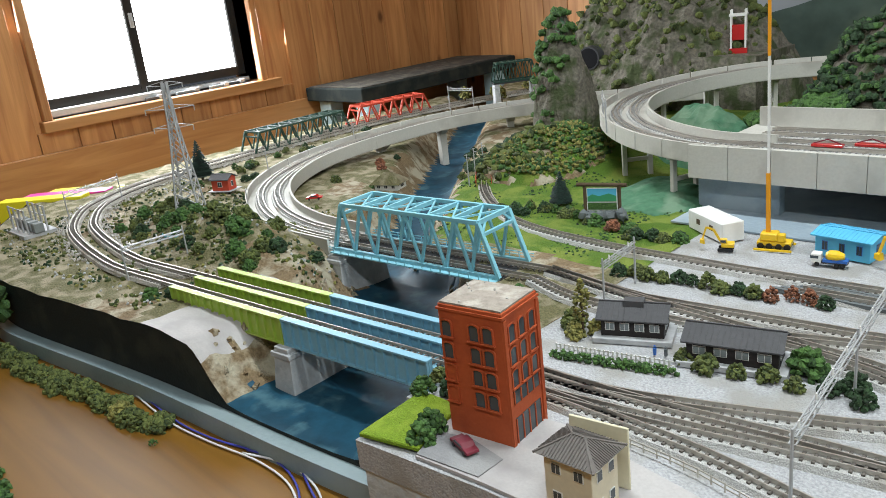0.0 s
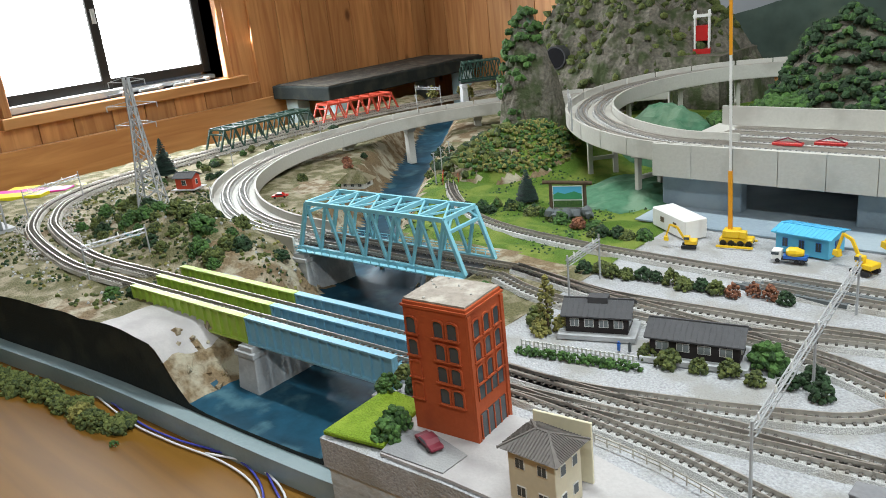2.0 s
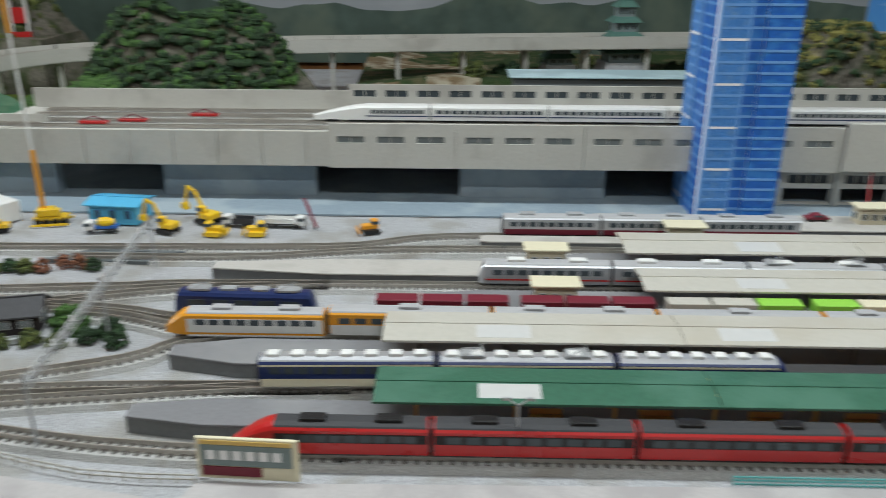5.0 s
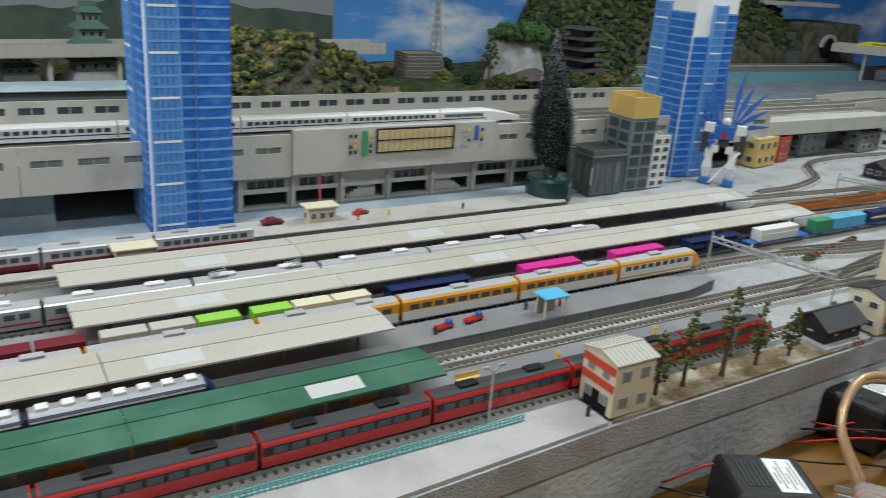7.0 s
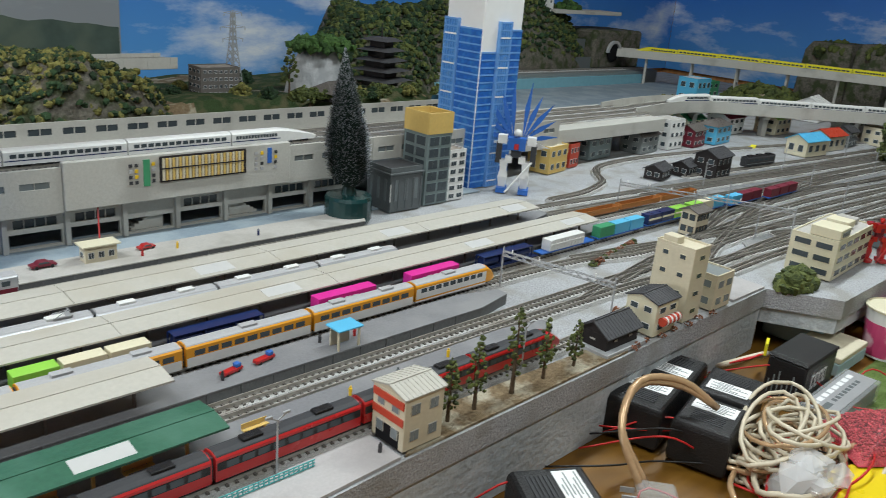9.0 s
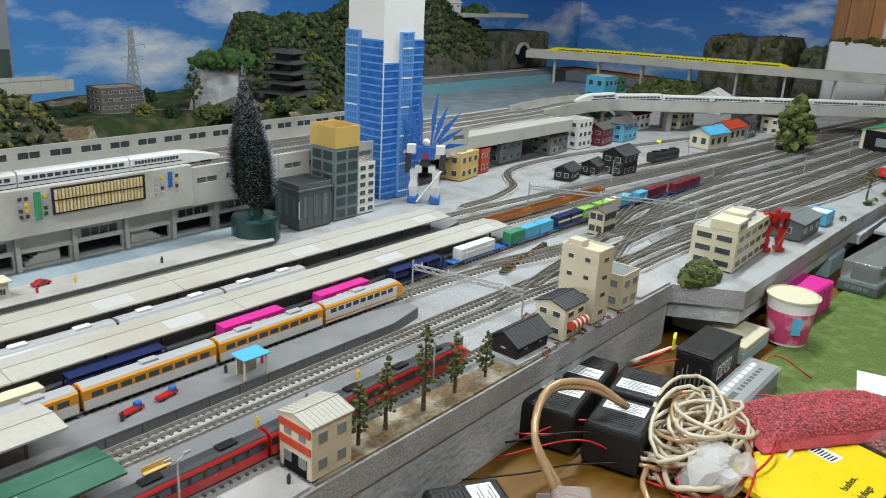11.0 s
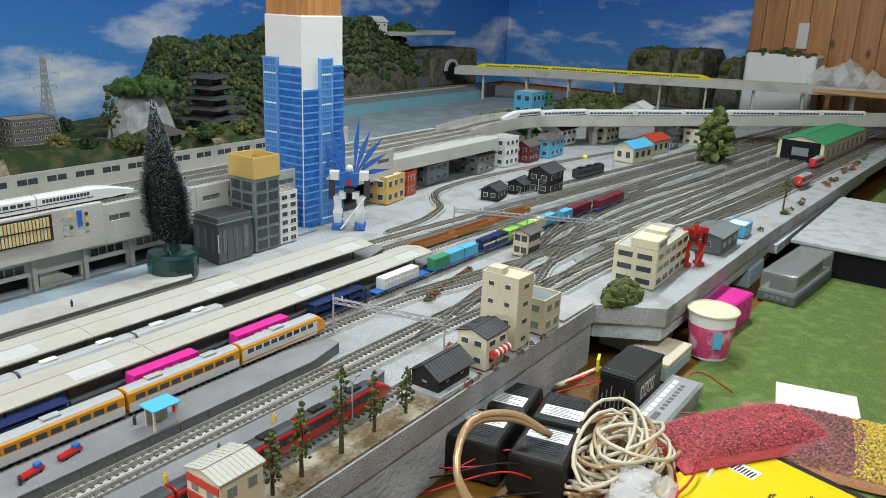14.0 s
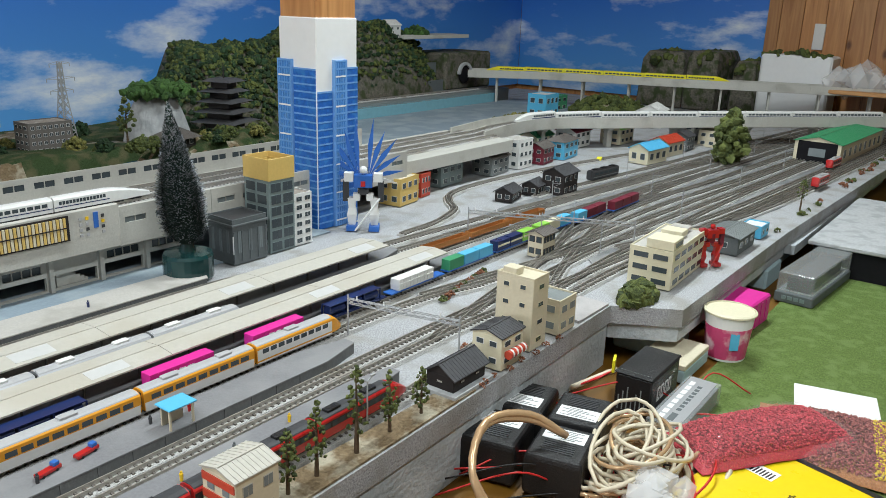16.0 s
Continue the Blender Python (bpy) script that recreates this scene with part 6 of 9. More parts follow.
def gantry(a, b, h, label="grey lattice catenary gantry across the tracks", legs=(0, 1), z=0.0):
    A, B = Vector((*a, z)), Vector((*b, z))
    t = thing("catenary_gantry", label, "gantry", "catenary gantries")
    for u in legs:
        p = A.lerp(B, u)
        part("post", Mesh().cyl((p.x, p.y, z), (p.x, p.y, z + h + 0.006), 0.0014, 0.0011, 7), "steel", t)
    up = Vector((0, 0, 1))
    n = max(4, int((B - A).length / 0.013))
    d = (B - A).normalized()
    s = Vector((-d.y, d.x, 0)) * 0.002
    for zz in (h - 0.006, h):
        for sg in (-1, 1):
            part("chord", Mesh().bar(A + up * (zz - z * 0) + s * sg, B + up * zz + s * sg, 0.001), "steel", t)
    br_ = Mesh()
    for i in range(n):
        p, q = A.lerp(B, i / n), A.lerp(B, (i + 1) / n)
        br_.bar(p + up * (h - 0.006) + s, q + up * h + s, 0.0007).bar(p + up * h - s, q + up * (h - 0.006) - s, 0.0007)
        br_.bar(p + up * h + s, q + up * h - s, 0.0006)
    part("lattice", br_, "steel", t)
    for i in range(1, n, 3):
        p = A.lerp(B, i / n)
        part("insulator", Mesh().cyl(p + up * h, p + up * (h + 0.005), 0.0012, 0.0008, 6), "white", t)
    return t


gantry((0.236, 0.955), (0.201, 1.29), 0.056, legs=(0, 0.5, 1))
gantry((-0.061, 1.178), (-0.07, 1.255), 0.05)
gantry((-0.70, 0.918), (-0.695, 1.012), 0.05)
gantry((-1.19, 1.02), (-1.24, 1.15), 0.05)
gantry((-1.3, 2.2), (-1.2, 2.2), 0.055)
gantry((1.45, 1.118), (1.484, 0.965), 0.05)
gantry((1.92, 1.26), (2.05, 0.99), 0.055, legs=(0, 0.45, 1))
for x, y, h in ((0.576, 0.945, 0.05), (0.99, 0.935, 0.05), (1.29, 0.94, 0.05)):
    t = thing("platform_lamp", "grey lamp post with two arms", "lamp post", "lamp posts", at=pose(x, y, 0))
    part("pole", Mesh().cyl((0, 0, 0), (0, 0, h), 0.0011, 0.0008, 7), "steel", t)
    for s in (-1, 1):
        part("lamp_arm", Mesh().bar((0, 0, h), (s * 0.008, 0, h + 0.005), 0.001).box(s * 0.008 - 0.003, s * 0.008 + 0.003, -0.001, 0.001, h + 0.004, h + 0.006), "steel", t)
for i in (12, 24, 36, 48, 58):
    if i < len(curve):
        p = shifted(curve, -0.043)[i]
        mast(p[0], p[1], 0.05, 20 * i, z=p[2])
for p in ((-0.62, 1.60), (-0.60, 1.555), (-0.575, 1.51)):
    mast(p[0], p[1], 0.06, 60)
gantry((-0.35, 1.62), (-0.41, 1.70), 0.05, z=0.088, label="grey lattice gantry on the loop viaduct")


def pylon(x, y, z, h, rz):
    t = thing("power_pylon", "tall grey lattice power pylon", "pylon", at=pose(x, y, z, 0, 0, rz))
    lev = [(0, 0.021), (0.25, 0.0155), (0.5, 0.0095), (0.7, 0.006), (1.0, 0.0038)]
    for sx, sy in ((-1, -1), (1, -1), (1, 1), (-1, 1)):
        m = Mesh()
        for (u, a), (v, b) in zip(lev, lev[1:]):
            m.bar((sx * a, sy * a, h * u), (sx * b, sy * b, h * v), 0.0024)
        part("leg", m, "steel", t)
    m = Mesh()
    n = 11
    for i in range(n):
        u, v = i / n, (i + 1) / n
        f = lambda q: float(np.interp(q, [l[0] for l in lev], [l[1] for l in lev]))
        a, b = f(u), f(v)
        for (x0, y0), (x1, y1) in (((-1, -1), (1, -1)), ((1, -1), (1, 1)), ((1, 1), (-1, 1)), ((-1, 1), (-1, -1))):
            m.bar((x0 * a, y0 * a, h * u), (x1 * b, y1 * b, h * v), 0.0015).bar((x1 * a, y1 * a, h * u), (x0 * b, y0 * b, h * v), 0.0015)
    part("lattice", m, "steel", t)
    for u, q in ((0.97, 0.03), (0.8, 0.042), (0.66, 0.034)):
        for s in (-1, 1):
            part("crossarm", Mesh().bar((0, 0, h * u), (s * q, 0, h * u + 0.003), 0.0012).bar((0, 0, h * u + 0.009), (s * q, 0, h * u + 0.003), 0.001).bar((s * q, 0, h * u + 0.003), (s * q, 0, h * u - 0.006), 0.0014), "steel", t)
    return t


pylon(-0.886, 1.125, 0.02, 0.23, 45)

# ---- knoll inside the loop ----
for i in range(46):
    x, y = -0.72 + random.Random(i).gauss(0, 0.13), 1.07 + random.Random(i + 500).gauss(0, 0.035)
    if y < 1.0 or y > 1.17 or x > -0.5:
        continue
    z = terrain(x, y)
    r = random.Random(i + 90).uniform(0.009, 0.019)
    bush(x, y, z - 0.002, r, r * 1.1, random.Random(i + 7).choice(["bush_a", "bush_a", "bush_b", "bush_c"]), "olive foam bush on the knoll")
for x, y, r in ((-0.60, 1.04, 0.02), (-0.57, 1.07, 0.018), (-0.63, 1.07, 0.022), (-0.55, 1.03, 0.013), (-0.66, 1.10, 0.02), (-0.98, 1.08, 0.018), (-0.95, 1.05, 0.018), (-1.02, 1.1, 0.018), (-0.58, 0.925, 0.014), (-0.60, 0.905, 0.014), (-0.87, 1.02, 0.012), (-1.05, 1.14, 0.015)):
    bush(x, y, terrain(x, y) - 0.002, r, r * 1.15, random.Random(int(x * 1000)).choice(["bush_a", "bush_b", "bush_c"]), "leafy foam bush on the knoll")
fir(-1.225, 1.33, 0.0, 0.092, 0.025)


def clear_of_track(x, y, gap):
    return all((x - p[0]) ** 2 + (y - p[1]) ** 2 > gap * gap for p in loop[::2] + inner_loop[::2])


inner_loop = shifted(loop, 0.037)
for k, (mname, count, s0, s1, lab) in enumerate((("bush_a", 1500, 0.0014, 0.0046, "olive scrub over the loop's ground"), ("bush_y", 900, 0.0012, 0.0036, "dry straw-coloured scrub"), ("bush_c", 800, 0.0014, 0.004, "dark low scrub"), ("stone", 900, 0.0009, 0.0026, "pale loose stones and gravel"))):
    m, rr = Mesh(), random.Random(900 + k)
    while count > 0:
        x, y = rr.uniform(-1.25, -0.47), rr.uniform(0.86, 1.3)
        count -= 1
        z = terrain(x, y)
        if y < front(x) + 0.008 or z < -0.05 or noise.noise((x * 11, y * 11, k * 5)) < -0.12 or not clear_of_track(x, y, 0.02) or (x > -0.56 and y < 1.0):
            continue
        if x > -0.56 and 0.93 < y < 1.06 and mname != "stone":
            continue
        s = rr.uniform(s0, s1)
        m.blob((x, y, z + s * 0.3), s, rr.random(), 0.45, 0)
    solid("gravel" if mname == "stone" else "scrub", m, mname, lab, "gravel" if mname == "stone" else "scrub", kind="stuff")
m, rr = Mesh(), random.Random(78)
for q, a in along(loop, 0.25, 0.0011):
    d, sgn = abs(rr.gauss(0.018, 0.007)), rr.choice((-1, 1))
    if d < 0.0125 or q.y > 1.9:
        continue
    nx_, ny_ = -math.sin(math.radians(a)), math.cos(math.radians(a))
    o = -d if sgn < 0 else d + 0.037
    x, y = q.x + nx_ * -o, q.y + ny_ * -o
    m.blob((x, y, max(0.0, terrain(x, y)) + 0.001), rr.uniform(0.0011, 0.0028), rr.random(), 0.45, 0)
solid("gravel", m, "plat_pale", "pale ballast stones strewn beside the loop", "gravel", kind="stuff")
m, rr = Mesh(), random.Random(77)
for i in range(1500):
    x, y = rr.uniform(-0.75, -0.1), rr.uniform(0.88, 1.5)
    z = terrain(x, y)
    if -0.066 < z < -0.008:
        s = rr.uniform(0.0015, 0.0055)
        m.blob((x, y, z), s, rr.random(), 0.5, 0)
solid("bank_rubble", m, "earth", "brown rubble along the river banks", "rubble", kind="stuff")
hut = building("hut", "small orange-red hut with dark gable roof", pose(-1.06, 1.29, 0.004, 0, 0, 25), 0.04, 0.028, 0.024, "truss_red", "gable", "tile", 1, 1, 1, (0.25, 0.4), base="stone")
pond = solid("pond", Mesh().prism([(-0.80 + 0.028 * math.cos(a), 1.045 + 0.016 * math.sin(a)) for a in (i * 0.5236 for i in range(12))], 0.012, 0.0195), "pool", "small painted pond on the knoll", "pond")
for i in range(26):
    rr = random.Random(i + 40)
    x, y = rr.uniform(-1.36, -1.1), rr.uniform(1.28, 1.9)
    if abs(x + 1.35) < 0.04:
        continue
    bush(x + 0.02, y, 0, rr.uniform(0.008, 0.016), rr.uniform(0.008, 0.015), rr.choice(["bush_a", "bush_c", "bush_b"]), "dull green bush by the window line")
for x, y in ((-1.28, 2.25), (-1.22, 2.32), (-1.16, 2.28), (-1.1, 2.38), (-1.2, 2.45)):
    tree(x, y, 0.0, 0.05, 0.02, "bush_y", "small yellow-green tree behind the viaduct", 0.3, 70)
slab = thing("black_shelf", "dark slab shelf with ballast on pale foam legs", "shelf")
part("slab", Mesh().box(-1.81, -1.52, 2.05, 2.78, 0.032, 0.075), "edge_dark", slab, bevel=0.003)
part("shelf_top", Mesh().box(-1.80, -1.53, 2.06, 2.77, 0.0755, 0.078), "soot", slab)
for x, y in ((-1.75, 2.1), (-1.56, 2.1), (-1.75, 2.7), (-1.56, 2.7)):
    part("leg", Mesh().box(x - 0.03, x + 0.03, y - 0.025, y + 0.025, -0.1, 0.032), "foam_blue", slab, bevel=0.002)

# thatched farm, car and trees by the upper river
farm = building("farmhouse", "thatched farmhouse with pale walls", pose(-0.725, 1.45, -0.002, 0, 0, 20), 0.05, 0.034, 0.012, "white", "hip", "scrub", 1, 3, 1, (0.4, 0.4), eave=0.006, rise=1.1)


def car(x, y, z, rz, colour, label, L=0.03, kind_="car"):
    t = thing("car", label, "car", "model cars", at=pose(x, y, z, 0, 0, rz))
    w, h = L * 0.4, L * 0.3
    prof = [(-L / 2, h * 0.28), (-L / 2, h * 0.6), (-L * 0.3, h * 0.66), (-L * 0.18, h), (L * 0.15, h), (L * 0.28, h * 0.64), (L * 0.48, h * 0.56), (L / 2, h * 0.28)]
    part("body", Mesh().loft([[(px, y_, pz) for px, pz in prof] for y_ in (-w / 2, w / 2)]), colour, t, bevel=0.0004)
    part("windscreen", Mesh().loft([[(px, y_, pz) for px, pz in ((-L * 0.24, h * 0.7), (-L * 0.17, h * 0.95), (L * 0.14, h * 0.95), (L * 0.23, h * 0.7))] for y_ in (-w / 2 - 0.0003, w / 2 + 0.0003)]), "glass", t)
    for sx in (-0.3, 0.3):
        for sy in (-1, 1):
            part("wheel", Mesh().cyl((sx * L, sy * (w / 2 - 0.001), h * 0.25), (sx * L, sy * (w / 2 + 0.0004), h * 0.25), h * 0.25, n=10), "black", t)
    return t


car(-0.79, 1.32, 0.004, 40, "red", "small red car beside the viaduct", 0.03)
car(0.008, 0.879, 0.0028, -18, "dred", "dark red saloon on the car park", 0.029)
car(0.215, 0.888, 0.001, 0, "bank", "dark blue-grey car on the pavement", 0.03)
for i in range(34):
    rr = random.Random(i + 900)
    x = rr.uniform(-0.95, -0.62)
    y = rr.uniform(1.42, 1.78)
    z = terrain(x, y)
    if z < -0.02:
        continue
    bush(x, y, z, rr.uniform(0.008, 0.015), rr.uniform(0.008, 0.014), rr.choice(["bush_a", "bush_c", "bush_r", "bush_b"]), "mixed shrub on the river bank")

# grassy slope with sign
m, m2, rr = Mesh(), Mesh(), random.Random(321)
for i in range(2600):
    x, y = rr.uniform(-0.62, -0.1), rr.uniform(1.3, 1.62)
    z = terrain(x, y)
    if z < -0.03 or noise.noise((x * 12, y * 12, 2)) < 0.0:
        continue
    (m if rr.random() < 0.6 else m2).blob((x, y, z), rr.uniform(0.0008, 0.0026), rr.random(), 0.45, 0)
solid("scrub", m, "bush_b", "low green scrub over the meadow", "scrub", kind="stuff")
solid("scrub", m2, "bush_c", "dark low scrub over the meadow", "scrub", kind="stuff")
rk = mound("grass_hill", -0.50, 1.66, 0.13, 0.14, 0.075, -0.004, ["grass", "earth"], "grassy hill with earth cut", 3, 0.5, freq=9)
rks = surface(rk)
scatter("shrubbery", -0.55, 1.62, 0.07, 0.10, lambda x, y: max(rks(x, y), terrain(x, y)), 110, 0.007, "bush_a", "loose olive foliage on the hill", 5)
scatter("shrubbery", -0.50, 1.66, 0.115, 0.12, rks, 700, 0.0036, "bush_y", "dry yellow tufts over the hill", 6)
scatter("shrubbery", -0.50, 1.66, 0.115, 0.12, rks, 600, 0.004, "bush_b", "green tufts over the hill", 7)
for i in range(36):
    rr = random.Random(i + 70)
    a = rr.uniform(0, 1)
    x = -0.45 + 0.36 * a
    y = 1.40 + 0.03 * math.sin(a * 5) + 0.035 * a + rr.uniform(-0.012, 0.02)
    bush(x, y, terrain(x, y) if x < -0.09 else 0, rr.uniform(0.008, 0.015), rr.uniform(0.008, 0.015), rr.choice(["bush_a", "bush_b", "bush_c", "bush_b"]), "green bush along the curved track")
fir(-0.35, 1.485, terrain(-0.35, 1.485), 0.058, 0.017)
sg = thing("picture_sign", "rustic log-framed picture sign of a lake landscape", "sign", at=pose(-0.24, 1.44, terrain(-0.24, 1.44) + 0.004, 0, 0, 24))
for x in (-0.025, 0.025):
    part("log_post", Mesh().cyl((x, 0, 0), (x, 0, 0.05), 0.0028, 0.0025, 8), "bark", sg)
part("log_beam", Mesh().cyl((-0.036, -0.001, 0.052), (0.036, -0.001, 0.05), 0.003, 0.003, 8), "bark", sg)
pc = part("picture_board", Mesh().box(-0.022, 0.022, -0.001, 0.001, 0.012, 0.046), "paper", sg, "painted board of sky, hills and lake")
part("painted_sky", Mesh().box(-0.021, 0.021, -0.0014, -0.001, 0.034, 0.045), "skyb", pc)
part("painted_hill", Mesh().add([(-0.021, -0.0017, 0.026), (0.021, -0.0017, 0.026), (0.021, -0.0017, 0.034), (0.01, -0.0017, 0.038), (-0.004, -0.0017, 0.034), (-0.014, -0.0017, 0.037), (-0.021, -0.0017, 0.033)], [(0, 1, 2, 3, 4, 5, 6)]), "green", pc)
part("painted_lake", Mesh().box(-0.021, 0.021, -0.0016, -0.001, 0.0135, 0.024), "bush_b", pc)
rp = thing("rock_pile", "pile of grey-violet rocks under the sign", "rocks", at=sg.matrix_basis.copy())
for i in range(22):
    rr = random.Random(i)
    part("rock", Mesh().blob((rr.uniform(-0.034, 0.034), rr.uniform(-0.014, 0.006), rr.uniform(0, 0.008)), rr.uniform(0.005, 0.009), i, 0.4, 0), "bank", rp)
bush(-0.205, 1.412, 0.0, 0.014, 0.014, "bush_r", "dark red shrub below the sign")
fl = mound("painted_green_slope", -0.22, 1.60, 0.1, 0.11, 0.022, -0.004, ["flat_green"], "green painted cloth slope under the viaduct", 8, 0.4, n=26)
fl2 = mound("painted_green_slope", -0.28, 1.83, 0.12, 0.1, 0.085, -0.004, ["flat_green"], "crumpled green cloth inside the loop", 12, 0.6, n=26)
# steep green cone and rock wall with tunnel behind
cone = mound("steep_hill", -0.62, 1.87, 0.075, 0.075, 0.245, 0.0, ["flat_green", "rock"], "steep green painted hill with bare flank", 4, 0.55, freq=11)
cs_ = surface(cone)
scatter("shrubbery", -0.64, 1.85, 0.055, 0.06, cs_, 330, 0.0065, "bush_b", "leafy foliage up the steep hill", 15)
scatter("shrubbery", -0.57, 1.74, 0.06, 0.05, lambda x, y: max(cs_(x, y), rks(x, y)), 120, 0.009, "bush_a", "olive foliage at the hill foot", 16)
scatter("shrubbery", -0.63, 1.68, 0.05, 0.1, lambda x, y: max(0.0, rks(x, y)) + 0.004, 260, 0.009, "bush_c", "dark foliage beside the cutting", 17)
rw_ = mound("rock_wall", -0.72, 2.48, 0.36, 0.24, 0.27, 0.0, ["rock", "rock"], "grey crag with a tunnel mouth", 21, 0.9, flat=0.3, n=60, freq=8)
rs_ = surface(rw_)
scatter("shrubbery", -0.72, 2.42, 0.30, 0.2, rs_, 420, 0.009, "bush_a", "olive foliage on the crag", 22)
tn_ = thing("tunnel_mouth", "round dark tunnel mouth in the crag", "tunnel")
part("tunnel_ring", Mesh().cyl((-0.84, 2.27, 0.125), (-0.85, 2.34, 0.125), 0.03, 0.03, 20), "darkgrey", tn_)
# flat near-black disc for the unlit depth of the bore
part("tunnel_bore", Mesh().cyl((-0.8395, 2.2695, 0.125), (-0.8393, 2.2685, 0.125), 0.026, 0.026, 20), "void", tn_)
tw = thing("red_tower", "red and white lattice cargo tower", "tower", at=pose(-0.475, 2.36, 0.12, 0, 0, 20))
for sx in (-1, 1):
    for sy in (-1, 1):
        part("leg", Mesh().box(sx * 0.016 - 0.002, sx * 0.016 + 0.002, sy * 0.012 - 0.002, sy * 0.012 + 0.002, 0, 0.1), "white", tw)
part("red_cabin", Mesh().box(-0.014, 0.014, -0.012, 0.012, 0.03, 0.065), "red", tw, bevel=0.001)
part("red_base", Mesh().box(-0.02, 0.02, -0.016, 0.016, 0.0, 0.012), "red", tw)
part("tower_top", Mesh().box(-0.02, 0.02, -0.016, 0.016, 0.085, 0.09), "white", tw)
solid("hill_plinth", Mesh().prism([(-0.56, 2.29), (-0.4, 2.29), (-0.4, 2.5), (-0.56, 2.5)], -0.002, 0.12), "rock", "rough rock block below the tower", "rocks")
# wooded hill behind the deck
gh = mound("wooded_hill", 0.05, 1.98, 0.24, 0.2, 0.21, 0.0, ["grass_dark", "rock"], "wooded model hill with rocky flank", 30, 0.6, freq=9)
gs = surface(gh)
scatter("shrubbery", 0.02, 1.93, 0.22, 0.17, gs, 1200, 0.0062, "bush_b", "green foliage on the hill", 31)
scatter("shrubbery", 0.03, 1.95, 0.2, 0.16, gs, 2800, 0.0062, "bush_c", "dense dark foliage on the hill", 32)
scatter("shrubbery", -0.13, 1.85, 0.08, 0.05, lambda x, y: 0.07 + gs(x, y) * 0.3, 420, 0.009, "bush_b", "green foliage on the hill foot", 33)
yw = mound("mossy_cliff", 1.16, 1.95, 0.24, 0.16, 0.165, 0.04, ["scrub", "rock"], "mossy yellow-green cliff behind the station", 40, 0.8, freq=9, flat=0.2)
ys = surface(yw)
solid("cliff_plinth", Mesh().box(0.93, 1.4, 1.8, 2.1, -0.002, 0.05), "earth", "dark base below the mossy cliff", "rocks")
scatter("shrubbery", 1.16, 1.92, 0.21, 0.12, ys, 900, 0.006, "bush_y", "yellow-green moss on the cliff", 41)
scatter("shrubbery", 1.16, 1.92, 0.21, 0.12, ys, 700, 0.006, "bush_c", "dark green moss on the cliff", 42)

# ---- towers ----
def paper_tower(x0, x1, y0, y1, white_top, front, left, right, label):
    """A square post wrapped in white paper, with printed blue storeys in strips: (from, to, top, proud, framed) along each face."""
    t = thing("paper_tower", label, "tower", "paper towers")
    part("post", Mesh().box(x0 + 0.003, x1 - 0.003, y0 + 0.003, y1 - 0.003, 0, ZC), "pine", t)
    part("paper_wrap", Mesh().box(x0, x1, y0, y1, 0.0, white_top), "paper", t, "white paper wrap", 0.002)
    fl = 0.0135
    for face, strips in (("front", front), ("left", left), ("right", right)):
        for u0, u1, top, proud, framed in strips:
            L = x1 - x0 if face == "front" else y1 - y0
            def put(c, d, z0, z1, out, mname):
                if face == "front":
                    bx = (x0 + c * L, x0 + d * L, y0 - out, y0, z0, z1)
                elif face == "left":
                    bx = (x0 - out, x0, y0 + c * L, y0 + d * L, z0, z1)
                else:
                    bx = (x1, x1 + out, y0 + c * L, y0 + d * L, z0, z1)
                BANDS.setdefault((t, mname), Mesh()).box(*bx)
            n = int(top / fl)
            e = 0.006 if framed else 0.0
            for i in range(n):
                z = i * fl
                put(u0 + e, u1 - e, z, z + fl * 0.78, proud, "tower_pale" if framed else "tower_blue")
                put(u0 + e, u1 - e, z + fl * 0.78, z + fl, proud + 0.0004, "tower_line" if not framed or i % 4 else "paper")
                if framed:
                    for k in range(5):
                        c = u0 + (u1 - u0) * (0.12 + 0.18 * k)
                        put(c, c + 0.012, z, z + fl * 0.7, proud + 0.0005, "tower_line")
            if framed:
                for k in (0, 1):
                    c = u0 if k == 0 else u1 - 0.025
                    put(c, c + 0.025, 0, n * fl + 0.0007, proud + 0.0008, "tower_line")
    for mname in ("tower_blue", "tower_pale", "tower_line", "paper"):
        if (t, mname) in BANDS:
            tagged(part("printed_storey", BANDS[(t, mname)], mname, t, "blue printed storeys of the tower"), kind="stuff")
    return t


BANDS = {}
M["tower_blue"] = mat("printed_deep_blue", (0.018, 0.125, 0.48), 0.4, 0.3, 160, 0.0, spots=(0.04, 0.2, 0.55), spot_scale=60)
M["tower_pale"] = mat("printed_mid_blue", (0.05, 0.21, 0.56), 0.4, 0.4, 260, 0.0, spots=(0.12, 0.26, 0.5), spot_scale=90, spot_at=0.6)
M["tower_line"] = mat("printed_light_blue", (0.15, 0.34, 0.68), 0.4, 0.1, 200, 0.0)
paper_tower(0.843, 0.944, 1.487, 1.575, 0.46, ((0.02, 0.4, 0.34, 0.006, True), (0.41, 0.58, 0.4, 0.0015, False), (0.59, 0.99, 0.41, 0.004, False)),
            ((0.02, 0.48, 0.4, 0.003, False), (0.5, 0.98, 0.41, 0.006, True)), ((0.02, 0.48, 0.4, 0.003, False), (0.5, 0.98, 0.41, 0.005, True)), "tall blue printed paper tower round a wooden post")
